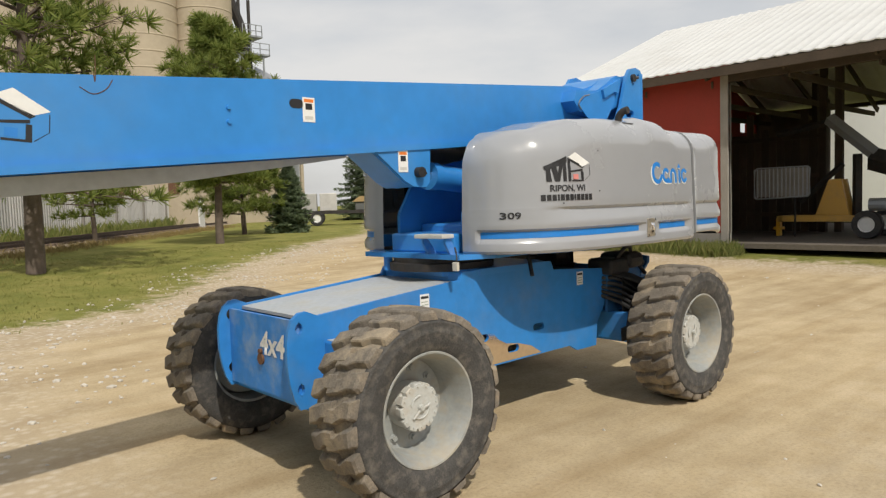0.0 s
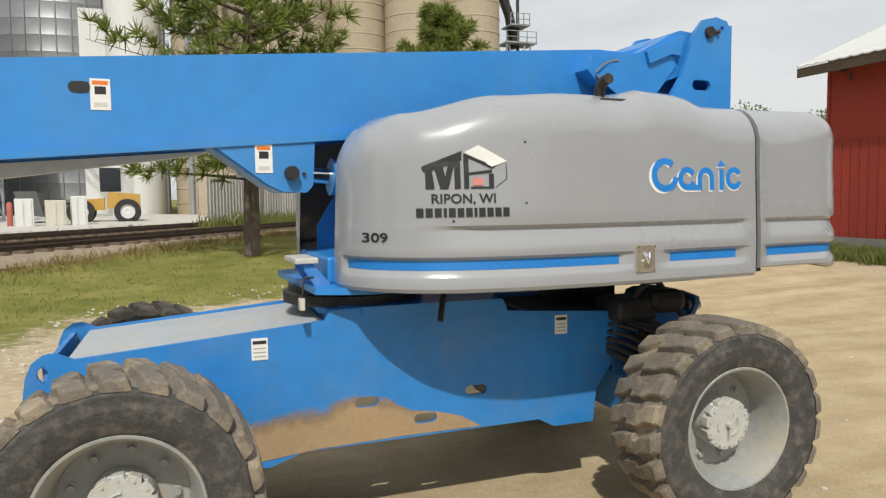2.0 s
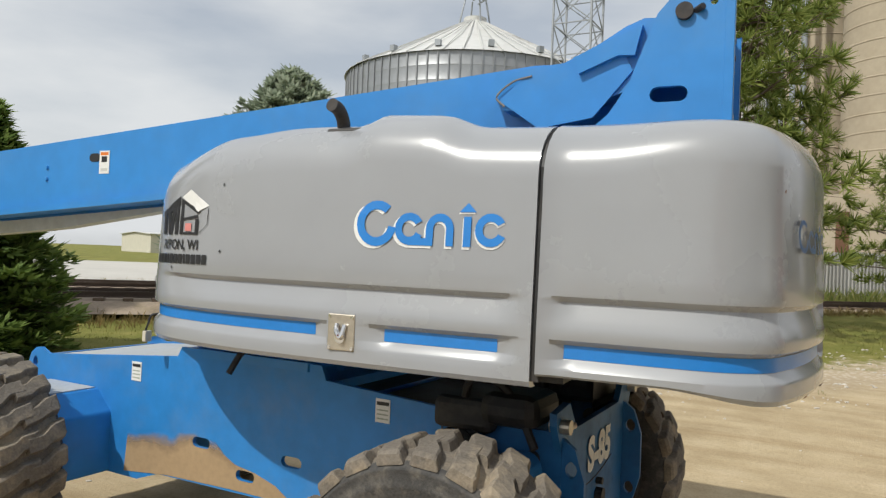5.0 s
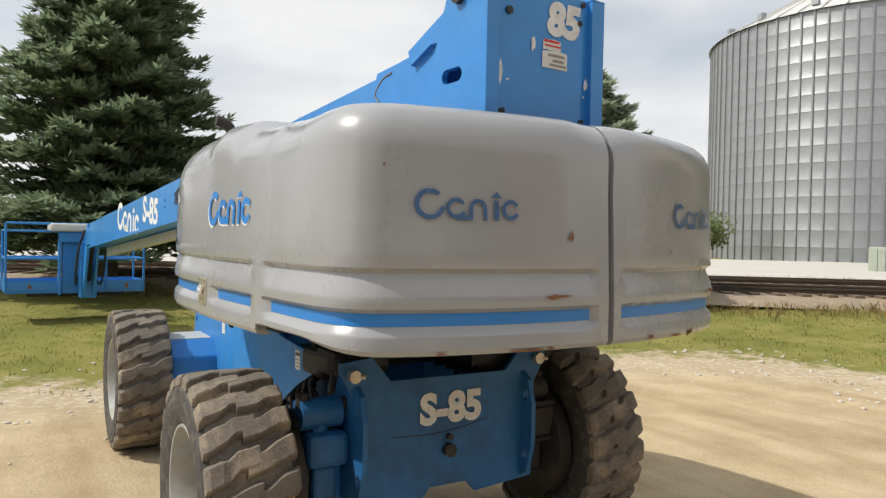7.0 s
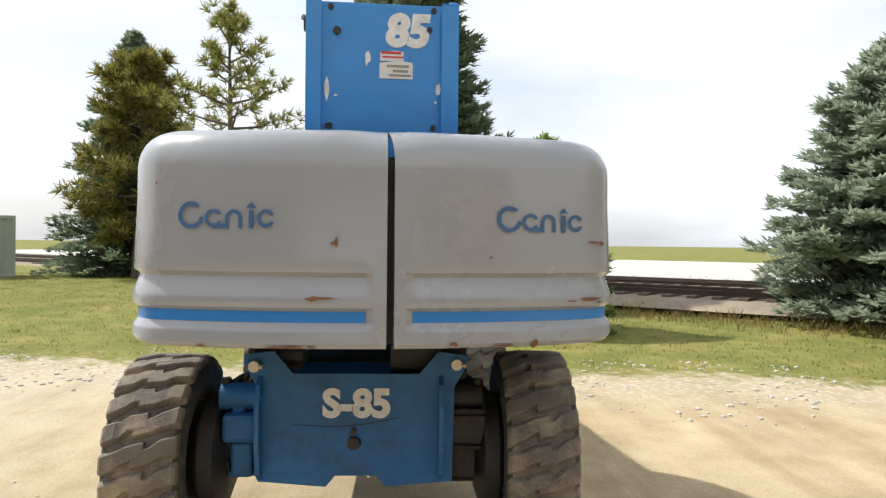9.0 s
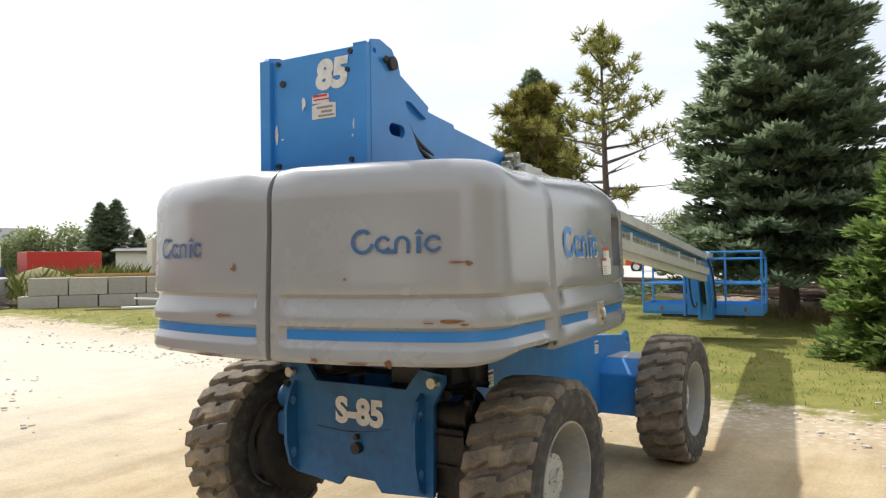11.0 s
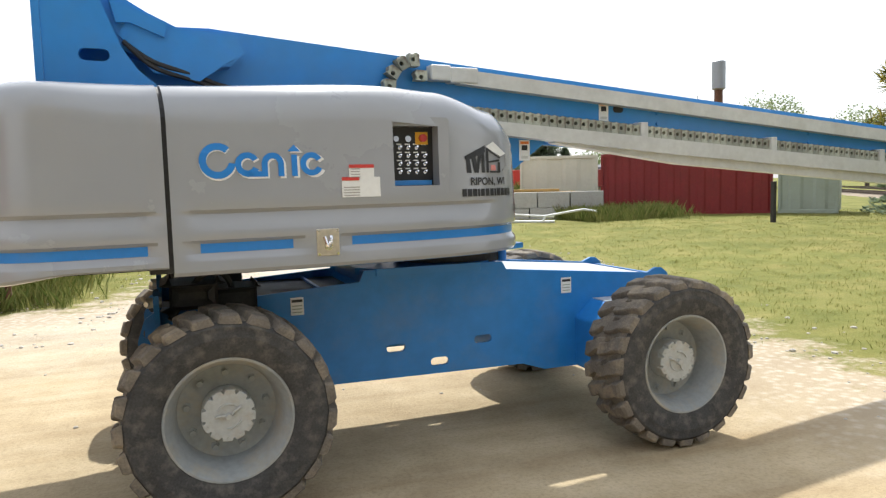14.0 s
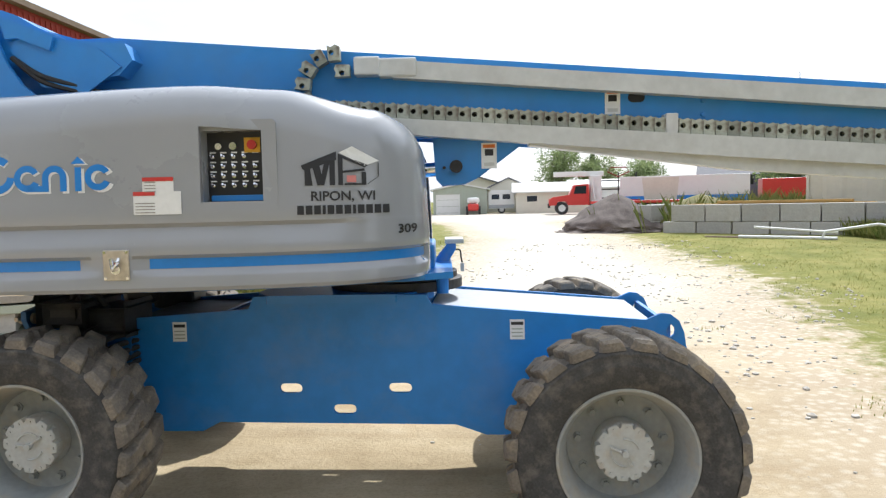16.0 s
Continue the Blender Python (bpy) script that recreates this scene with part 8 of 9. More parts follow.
shed("white_house_row", 28.6, 50.5, -38, 12, 8, 2.45, 2.75, OFFWHITE, GREY_ROOF, "row of low white buildings", "house")
lt = thing("long_red_trailer", "long red trailer beyond the grass", "trailer", (30.4, 45.7, ground_z(30.4, 45.7)), -35)
bm = bmesh.new()
box(bm, 0, 11, 0, 2.4, 0.9, 2.3, 0.03)
part("body", bm, RED_STEEL, lt)
for xx in (1.5, 8.6, 9.8):
    wheel_pair(lt, xx, 0.3, 0.48)
    wheel_pair(lt, xx, 2.1, 0.48)
wt = thing("white_box_truck", "white box truck body beyond the grass", "truck", (37, 46, ground_z(37, 46)), -45)
bm = bmesh.new()
box(bm, 0, 7, 0, 2.4, 0.8, 3.1, 0.03)
part("body", bm, OFFWHITE, wt)
for xx in (1.2, 5.6):
    wheel_pair(wt, xx, 0.3, 0.5)
    wheel_pair(wt, xx, 2.1, 0.5)
bm = bmesh.new()
box(bm, 0.2, 6.8, 0.7, 1.7, 0.55, 0.8, 0.02)
part("frame", bm, DARK, wt)

# trees along the horizon
rb = random.Random(77)
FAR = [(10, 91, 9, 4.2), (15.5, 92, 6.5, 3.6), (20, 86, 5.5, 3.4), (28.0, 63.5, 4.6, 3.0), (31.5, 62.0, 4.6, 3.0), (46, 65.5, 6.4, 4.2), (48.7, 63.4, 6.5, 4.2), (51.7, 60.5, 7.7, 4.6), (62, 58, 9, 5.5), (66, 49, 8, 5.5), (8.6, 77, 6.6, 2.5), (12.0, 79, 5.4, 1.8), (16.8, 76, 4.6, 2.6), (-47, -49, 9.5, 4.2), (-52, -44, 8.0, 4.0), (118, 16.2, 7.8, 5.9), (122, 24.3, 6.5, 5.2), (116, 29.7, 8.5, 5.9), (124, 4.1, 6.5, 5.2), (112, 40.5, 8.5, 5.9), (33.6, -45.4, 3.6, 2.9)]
# these crowns have the air's haze mixed into their leaf colour
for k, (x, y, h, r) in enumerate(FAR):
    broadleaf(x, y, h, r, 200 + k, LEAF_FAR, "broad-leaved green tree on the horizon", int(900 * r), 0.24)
for k, (x, y, h, r) in enumerate([(31.2, 56.9, 6.8, 2.9), (32.3, 56.2, 7.1, 3.1), (33.9, 55.4, 4.5, 1.7), (-31.7, -45.2, 8.5, 3.0), (-34.1, -43.6, 7.6, 3.2), (-36.4, -42.2, 7.4, 3.1), (-33.4, -46.6, 6.6, 2.8), (72, 33, 6, 1.8), (74, 10, 5.5, 1.6), (14.5, 94, 7.0, 1.6)]):
    spruce(x, y, h, r, 300 + k, SPRUCE, "dark conifer standing on the horizon", 0.8, 0.02)

# flat trailers and crates at the far end of the lane
tr = thing("lowbed_trailer", "dark lowbed equipment trailer beside the lane", "trailer", (-18.5, -37.5, ground_z(-20, -36)), 146)
bm = bmesh.new()
box(bm, 0, 13, 0, 0.15, 0.75, 0.95)
box(bm, 0, 13, 2.2, 2.35, 0.75, 0.95)
for k in range(14):
    box(bm, k * 0.98, k * 0.98 + 0.12, 0, 2.35, 0.78, 0.88)
part("frame", bm, DARK, tr)
for x in (2.0, 3.1):
    wheel_pair(tr, x, 0.0, 0.48)
    wheel_pair(tr, x, 2.35, 0.48)
for x, w, m in ((0.2, 1.4, FENCE), (2.0, 1.1, FENCE), (3.3, 1.1, FENCE), (10.6, 1.2, FENCE)):
    bm = bmesh.new()
    box(bm, x, x + w, 0.3, 1.9, 0.96, 2.1 if w < 2 else 1.75, 0.03)
    part("load_panel", bm, m, tr)
bm = bmesh.new()
box(bm, 5.6, 10.2, 0.2, 2.1, 0.96, 1.5, 0.03)
part("load_crate", bm, DARK_WALL, tr, "dark slatted crate")
bm = bmesh.new()
plate(bm, [(5.4, 1.5), (10.4, 1.5), (10.2, 1.72), (5.9, 1.86)], (), 2.1, Matrix.Translation((0, 0.1, 0)))
part("tarp", bm, mat("tan_tarp", (0.34, 0.24, 0.11), 0.85, var=0.2, bump=0.2), tr, "tan tarpaulin cover")
for k in range(9):
    bm = bmesh.new()
    box(bm, 6.3 + k * 0.28, 6.42 + k * 0.28, 2.1, 2.14, 1.1, 1.4)
    part("crate_slat", bm, OFFWHITE, tr)
tb = thing("teal_skip", "teal covered skip on an orange frame", "container", (-29.0, -26.2, ground_z(-29, -26)), 135)
bm = bmesh.new()
box(bm, -3.5, 1, 0, 2.0, 0.85, 1.75, 0.05)
part("body", bm, TEAL, tb)
bm = bmesh.new()
box(bm, -3.8, 1.3, 0, 2.0, 0.0, 0.80, 0.03)
part("frame", bm, LOADER, tb)
gc = thing("gantry_crane", "tan jib crane beside the small bin", "crane", (-31.4, -54.5, 0.4), 0)
bm = bmesh.new()
box(bm, 0, 0.3, 0, 0.3, 0, 7.7, 0.03)
part("mast", bm, CONC, gc)
bm = bmesh.new()
tube(bm, [(2.0, 0.3, 7.8), (0.15, 0.3, 7.5), (-3.2, 0.3, 6.5)], 0.10, 6)
tube(bm, [(0.15, 0.3, 7.1), (-3.2, 0.3, 6.4)], 0.07, 6)
part("jib", bm, CONC, gc)

# loader, cabinets and bollards beyond the track
ld = thing("wheel_loader", "yellow articulated wheel loader with raised grey bucket", "loader", (8.8, -40.2, ground_z(7, -40)), 184)
bm = bmesh.new()
plate(bm, [(0.2, 0.9), (0.2, 1.7), (1.9, 1.85), (2.0, 0.9)], (), 1.5, Matrix.Translation((0, 0.3, 0)))
plate(bm, [(2.1, 0.8), (2.1, 1.5), (3.4, 1.4), (3.4, 0.8)], (), 1.2, Matrix.Translation((0, 0.45, 0)))
bm.transform(Matrix.Diagonal((-1, 1, 1, 1)) @ Matrix.Translation((-5.2, 0, 0)))
part("body", bm, LOADER, ld)
bm = bmesh.new()
box(bm, 2.9, 4.0, 0.45, 1.65, 1.85, 3.2, 0.06)
part("cab", bm, GLASS, ld)
bm = bmesh.new()
box(bm, 2.85, 4.05, 0.4, 1.7, 3.2, 3.32, 0.03)
part("cab_roof", bm, OFFWHITE, ld)
for x in (1.9, 4.3):
    for y in (0.05, 2.05):
        wheel_pair(ld, x, y, 0.72, 0.5)
bm = bmesh.new()
plate(bm, [(-0.9, 0.6), (-1.3, 1.9), (-0.2, 1.9), (0.1, 0.5)], (), 2.6, Matrix.Translation((0, -0.25, 0)))
tube(bm, [(2.0, 0.6, 1.5), (1.0, 0.6, 1.2), (-0.1, 0.6, 0.9)], 0.12, 6)
tube(bm, [(2.0, 1.5, 1.5), (1.0, 1.5, 1.2), (-0.1, 1.5, 0.9)], 0.12, 6)
part("bucket", bm, DARK_WALL, ld, "grey loader bucket on arms")
for x, y, w, h, m, lab in ((13.4, -35.6, 2.6, 1.35, GREENISH, "pale green ribbed metal dumpster"), (8.9, -36.2, 0.8, 1.5, OFFWHITE, "white steel electrical cabinet"), (7.6, -36.6, 0.9, 1.4, CREAM, "cream painted electrical cabinet"), (6.6, -37.0, 0.7, 1.6, OFFWHITE, "white steel electrical cabinet")):
    c = thing("yard_cabinet", lab, "cabinet", (x - w / 2, y, ground_z(x, y)), 12)
    bm = bmesh.new()
    box(bm, 0, w, 0, 1.0, 0.1, h, 0.03)
    part("body", bm, m, c)
    for k in range(int(w / 0.35)):
        bm = bmesh.new()
        box(bm, k * 0.35 + 0.1, k * 0.35 + 0.16, 1.0, 1.04, 0.2, h - 0.1)
        part("rib", bm, m, c)
bm = bmesh.new()
lathe(bm, [(0.13, 0), (0.13, 1.25), (0.09, 1.32), (0, 1.34)], 14)
bl = solo("bollard", bm, mat("faded_red_paint", (0.40, 0.11, 0.08), 0.7, var=0.2, bump=0.05), "faded red steel bollard", "bollard", smooth=40, group="bollards beyond the track", at=Matrix.Translation((13.9, -34.6, 0.4)))
for x, y in ((12.0, -35.0), (10.3, -35.3), (9.4, -35.6)):
    copy_thing(bl, Matrix.Translation((x, y, 0.4)))
bm = bmesh.new()
box(bm, -0.6, 0.6, -0.05, 0.05, 0.2, 2.3)
solo("white_door_panel", bm, OFFWHITE, "white door standing in the fence line", "door", at=pose(-17.6, -45.6, 0.1, 0, 0, 50))
bm = bmesh.new()
vs = [bm.verts.new(Vector((3, -20.5, 0)) + RN * a + RD * b + Vector((0, 0, ground_z(3 + RN.x * a + RD.x * b, -20.5 + RN.y * a + RD.y * b) + 0.03))) for a, b in ((7.5, -30), (7.5, 90), (34, 90), (34, -30))]
bm.faces.new(vs)
ex = bmesh.ops.extrude_face_region(bm, geom=bm.faces[:])
bmesh.ops.translate(bm, vec=(0, 0, 0.08), verts=[g for g in ex["geom"] if isinstance(g, bmesh.types.BMVert)])
solo("concrete_apron", bm, mat("pale_concrete", (0.50, 0.48, 0.44), 0.9, var=0.1, scale=0.5, fine=8, bump=0.1), "pale concrete apron beyond the track", "pavement", kind="structure")

# parked car, red cab and long building beyond the track
jp = thing("off_road_car", "dark blue-grey open-top off-road car", "car", (50.5, 8.3, 0.50), -84)
bm = bmesh.new()
plate(bm, [(0, 0.45), (0, 0.95), (0.15, 1.05), (1.25, 1.12), (1.35, 1.1), (2.1, 1.05), (3.6, 1.05), (3.7, 0.5), (3.2, 0.5), (3.1, 0.8), (2.6, 0.8), (2.45, 0.45), (1.25, 0.45), (1.1, 0.8), (0.6, 0.8), (0.45, 0.5)], (), 1.6)
part("body", bm, mat("car_slate_paint", (0.06, 0.075, 0.09), 0.35, coat=0.3, var=0.08, bump=0.02), jp)
bm = bmesh.new()
plate(bm, [(1.3, 1.1), (1.6, 1.65), (1.66, 1.65), (1.4, 1.1)], (), 1.5, Matrix.Translation((0, 0.05, 0)))
part("windscreen", bm, GLASS, jp)
bm = bmesh.new()
tube(bm, [(2.2, 0.1, 1.05), (2.25, 0.1, 1.7), (3.4, 0.1, 1.65), (3.5, 0.1, 1.05)], 0.05, 6)
tube(bm, [(2.2, 1.5, 1.05), (2.25, 1.5, 1.7), (3.4, 1.5, 1.65), (3.5, 1.5, 1.05)], 0.05, 6)
part("roll_bar", bm, BLACK, jp)
for x in (0.85, 2.85):
    wheel_pair(jp, x, 0.1, 0.40, 0.25)
    wheel_pair(jp, x, 1.5, 0.40, 0.25)
rc = thing("red_cab_truck", "red cab-over truck without a load bed", "truck", (52.0, 16.6, 0.55), -88)
bm = bmesh.new()
plate(bm, [(0, 0.6), (0.05, 1.6), (0.3, 2.3), (1.7, 2.35), (1.8, 1.2), (3.2, 1.2), (3.2, 0.6)], (), 2.0)
part("cab", bm, RED_PAINT, rc)
bm = bmesh.new()
plate(bm, [(0.3, 1.5), (0.42, 2.15), (1.4, 2.18), (1.4, 1.5)], (), 2.04, Matrix.Translation((0, -0.02, 0)))
part("cab_glass", bm, GLASS, rc)
for x in (0.9, 2.6):
    wheel_pair(rc, x, 0.1, 0.48)
bm = bmesh.new()
tube(bm, [(0, 0, 0), (0.25, 0, 2.1)], 0.05, 6)
box(bm, 0.05, 0.5, -0.03, 0.03, 1.7, 2.4)
solo("leaning_post", bm, DARK, "dark leaning signal post beside the track", "post", at=pose(26.0, 9.2, 0.5, 0, 6, 95))
lb = thing("long_building", "long low dark building with white roof", "building", (89.5, 22.0, 0.2), -88)
bm = bmesh.new()
box(bm, 0, 26, 0, 12, 0, 1.9)
part("wall", bm, DARK_WALL, lb)
bm = bmesh.new()
box(bm, -0.5, 26.5, -0.5, 12.5, 1.9, 2.5, 0.03)
part("roof", bm, ROOF, lb)
for k in range(6):
    bm = bmesh.new()
    cyl(bm, (2 + k * 4.2, 5, 2.5), (2 + k * 4.2, 5, 3.0), 0.35, seg=12)
    part("roof_vent", bm, OFFWHITE, lb)
bm = bmesh.new()
box(bm, 14, 16.2, -0.06, 0.0, 0.3, 1.2)
part("sign_board", bm, OFFWHITE, lb)
shed("white_warehouse", 104, -84, -110, 30, 16, 3.4, 3.8, CREAM, ROOF, "long cream warehouse beyond the track", "building")

# ---- row of yard stock beside the lane ----
DARK_GREEN = mat("dark_green_paint", (0.045, 0.075, 0.05), 0.6, var=0.15, dirt=(0.10, 0.07, 0.05), dirt_amt=0.4, bump=0.05)
FADED_RED = mat("faded_red_steel", (0.44, 0.10, 0.06), 0.65, var=0.2, dirt=(0.24, 0.14, 0.10), dirt_amt=0.5, bump=0.08)
SKIP_RED = mat("raspberry_steel", (0.34, 0.035, 0.045), 0.6, var=0.16, dirt=(0.20, 0.06, 0.05), dirt_amt=0.5, bump=0.06)


def stand(parent, x0, x1, y0, y1, h):
    """A rusty angle-iron stand."""
    for x in (x0 + 0.05, x1 - 0.05):
        for y in (y0 + 0.05, y1 - 0.05):
            bm = bmesh.new()
            box(bm, x - 0.04, x + 0.04, y - 0.04, y + 0.04, -0.05, h, 0.005)
            part("leg", bm, RUST, parent, "rusty steel leg")
    for y in (y0, y1 - 0.08):
        bm = bmesh.new()
        box(bm, x0, x1, y, y + 0.08, h, h + 0.10, 0.006)
        part("bearer", bm, FADED_RED, parent)
    for x in (x0, x1 - 0.08):
        bm = bmesh.new()
        box(bm, x, x + 0.08, y0 + 0.085, y1 - 0.085, h, h + 0.10, 0.006)
        part("bearer", bm, FADED_RED, parent)


def tub(parent, w, d, z0, z1, flare, material, name="body"):
    """An open box that widens upwards, with a rolled rim and a mid rail."""
    bm = bmesh.new()
    lo = [bm.verts.new(v) for v in ((-w + flare, flare, z0), (-flare, flare, z0), (-flare, d - flare, z0), (-w + flare, d - flare, z0))]
    up = [bm.verts.new(v) for v in ((-w, 0, z1), (0, 0, z1), (0, d, z1), (-w, d, z1))]
    bm.faces.new(lo[::-1])
    for i in range(4):
        bm.faces.new((lo[i], lo[(i + 1) % 4], up[(i + 1) % 4], up[i]))
    ex = bmesh.ops.extrude_edge_only(bm, edges=[e for e in bm.edges if all(v in up for v in e.verts)])
    nv = [g for g in ex["geom"] if isinstance(g, bmesh.types.BMVert)]
    for v in nv:
        v.co.x += 0.06 if v.co.x < -w / 2 else -0.06
        v.co.y += 0.06 if v.co.y < d / 2 else -0.06
    ex = bmesh.ops.extrude_edge_only(bm, edges=[e for e in bm.edges if all(v in nv for v in e.verts)])
    for g in ex["geom"]:
        if isinstance(g, bmesh.types.BMVert):
            g.co.z -= 0.6
    body = part(name, bm, material, parent)
    for zr, off in ((z1 - 0.10, 0.03), (z0 + (z1 - z0) * 0.56, 0.03)):
        bm = bmesh.new()
        q = flare * (z1 - zr) / (z1 - z0) - off
        box(bm, -w + q, -q, q, q + 0.05, zr, zr + 0.10, 0.012)
        box(bm, -q - 0.05, -q, q + 0.052, d - q, zr, zr + 0.10, 0.012)
        part("rail", bm, material, body)
    for k in range(3):
        bm = bmesh.new()
        x = -w * (0.2 + 0.3 * k)
        plate(bm, [(-0.05, z0 + 0.03), (0.05, z0 + 0.03), (0.05, z0 + (z1 - z0) * 0.55), (-0.05, z0 + (z1 - z0) * 0.55)], (), 0.04, Matrix.Translation((x, flare * 0.55 - 0.06, 0)))
        part("rib", bm, material, body)
    return body


hop = thing("red_hopper", "faded orange-red steel hopper on a rusty stand in long grass", "skip", (-3.88, 7.2, 0.25), 3)
tb2 = tub(hop, 2.2, 2.1, 0.55, 1.95, 0.16, FADED_RED)
stand(hop, -2.1, -0.02, 0.05, 2.05, 0.42)
for x, z, w, h, m in ((-0.42, 1.55, 0.10, 0.30, WORN_WHITE), (-0.50, 1.33, 0.36, 0.11, YELLOW)):
    bm = bmesh.new()
    box(bm, x, x + w, -0.006, 0.03, z, z + h)
    part("label_patch", bm, m, tb2)
kio = thing("dark_green_locker", "dark green steel locker box with pale doors and a junk-strewn roof", "container", (-3.72, 10.2, 0.25), -7)
bm = bmesh.new()
box(bm, -2.4, 0, 0, 2.1, 0.18, 1.80, 0.02)
kb = part("body", bm, DARK_GREEN, kio)
for y in (0.95, 1.52):
    bm = bmesh.new()
    box(bm, 0.003, 0.05, y, y + 0.50, 0.26, 1.72, 0.01)
    part("door", bm, CREAM, kio, "pale painted door")
bm = bmesh.new()
box(bm, -2.5, 0.10, -0.10, 2.2, 1.803, 1.86, 0.01)
kr = part("roof", bm, GREY_TIMBER, kio, "weathered board roof")
rs = random.Random(17)
for k in range(7):
    bm = bmesh.new()
    y = rs.uniform(0.1, 1.9)
    tube(bm, [(rs.uniform(-0.9, -0.4), y, 1.885), (rs.uniform(-0.1, 0.18), y + rs.uniform(-0.4, 0.4), 1.885 + rs.uniform(0, 0.06))], 0.022, 5)
    part("loose_stick", bm, TIMBER, kr)
for k in range(2):
    bm = bmesh.new()
    tube(bm, curve_pts([(-0.28 - 0.15 * k, -0.02, 1.55 - 0.2 * k), (-0.16, -0.09, 1.50 - 0.2 * k), (-0.06, -0.06, 1.36 - 0.2 * k)], 4), 0.018, 5)
    part("hook", bm, TRAY, kb)
for x in (-2.2, -0.25):
    bm = bmesh.new()
    box(bm, x, x + 0.2, 0.1, 2.0, -0.05, 0.178, 0.01)
    part("skid", bm, RUST, kio)
for nm, at, turn, d, m, lab in (("red_skip", (-3.68, 14.3, 0.28), -8, 2.0, SKIP_RED, "raspberry red steel skip standing in long grass"), ("green_skip", (-3.30, 17.2, 0.28), -14, 2.1, DARK_GREEN, "dark green steel skip standing in long grass")):
    sk = thing(nm, lab, "skip", at, turn)
    tub(sk, 2.2, d, 0.30, 1.66, 0.05, m)
    for x in (-1.9, -0.35):
        bm = bmesh.new()
        box(bm, x, x + 0.15, 0.1, d - 0.1, -0.06, 0.298, 0.01)
        part("skid", bm, RUST, sk)
    bm = bmesh.new()
    tube(bm, [(-0.3, -0.55, 0.05), (0.1, -0.2, 0.30), (0.25, 0.15, 0.42)], 0.04, 6)
    part("tow_bar", bm, RUST, sk)
gs = thing("gabled_shed", "beige shed with a dark gabled roof", "shed", (-1.2, 85.6, 0.4), 0)
bm = bmesh.new()
plate(bm, [(-5.2, 0), (5.2, 0), (5.2, 2.7), (0, 4.3), (-5.2, 2.7)], [[(-3.9, 0.4), (-2.9, 0.4), (-2.9, 2.2), (-3.9, 2.2)], [(2.9, 0.4), (3.9, 0.4), (3.9, 2.2), (2.9, 2.2)]], 0.2)
part("wall", bm, CREAM, gs)
for sg in (-1, 1):
    bm = bmesh.new()
    plate(bm, [(0, 4.3), (sg * 5.6, 2.55), (sg * 5.6, 2.72), (0, 4.48)], (), 12.0, Matrix.Translation((0, -0.4, 0)))
    part("roof", bm, GREY_ROOF, gs)
pk = thing("parked_car", "dark red parked pickup with a pale load", "car", (-0.9, 80, ground_z(0, 80)), 0)
bm = bmesh.new()
plate(bm, [(-1.0, 0.45), (-1.0, 0.95), (-0.75, 1.0), (-0.5, 1.45), (0.5, 1.45), (0.75, 1.0), (1.0, 0.95), (1.0, 0.45)], (), 4.2)
part("body", bm, RED_STEEL, pk)
bm = bmesh.new()
box(bm, -0.8, 0.8, 1.6, 3.6, 1.2, 2.0, 0.2)
part("pale_load", bm, OFFWHITE, pk)
for x in (-0.85, 0.85):
    for y in (0.7, 3.4):
        bm = bmesh.new()
        cyl(bm, (x - 0.12, y, 0.36), (x + 0.12, y, 0.36), 0.36, seg=20)
        part("wheel", bm, BLACK, pk)

st = thing("panel_stack", "stack of pale panels on a greenish skid", "stack", (-5.6, 5.35, ground_z(-5.5, 5.4)), 28)
for z0, z1, w, m in ((0.02, 0.10, 2.9, GREENISH), (0.36, 0.47, 2.8, GREENISH), (0.50, 0.60, 2.9, GREY_TIMBER)):
    bm = bmesh.new()
    box(bm, -w / 2, w / 2, -0.8, 0.8, z0, z1, 0.008)
    part("panel", bm, m, st)
for x in (-1.2, -0.4, 0.4, 1.15):
    bm = bmesh.new()
    box(bm, x - 0.16, x + 0.16, -0.75, 0.75, 0.10, 0.36, 0.01)
    part("spacer", bm, BLOCK, st)
    bm = bmesh.new()
    box(bm, x - 0.12, x + 0.12, -0.6, 0.6, 0.60, 0.69, 0.01)
    part("batten", bm, GREY_TIMBER, st)
rsh = thing("tall_red_shed", "tall red ribbed-metal shed", "shed", (-14.6, 17.6, 0.3), 90)
bm = bmesh.new()
box(bm, 0, 14, 0, 8, 0, 8.1)
part("wall", bm, RED_WOOD, rsh)
bm = bmesh.new()
box(bm, 0, 0.08, -0.04, 0.0, 0.1, 8.0)
rib = part("rib", bm, RED_WOOD, rsh)
for k in range(1, 46):
    again(rib, Matrix.Translation((k * 0.3, 0, 0)))
bm = bmesh.new()
box(bm, -0.3, 14.3, -0.3, 8.3, 8.1, 8.3)
part("roof", bm, TIMBER, rsh)

# ---- inside the barn ----
mc = thing("towed_lift", "yellow towable lift with grey folded boom in the barn", "machine", (-17.0, -3.5, 0.425), 90)
bm = bmesh.new()
box(bm, -1.0, 1.3, -0.45, -0.33, 0.42, 0.58, 0.01)
box(bm, -1.0, 1.3, 0.33, 0.45, 0.42, 0.58, 0.01)
box(bm, -1.05, -0.9, -0.45, 0.45, 0.42, 0.58, 0.01)
plate(bm, [(-0.1, 0.58), (0.75, 0.58), (0.55, 1.55), (0.25, 1.55)], (), 0.10, Matrix.Translation((0, -0.25, 0)))
plate(bm, [(-0.1, 0.58), (0.75, 0.58), (0.55, 1.55), (0.25, 1.55)], (), 0.10, Matrix.Translation((0, 0.15, 0)))
part("chassis", bm, LOADER, mc, "yellow-brown chassis frame")
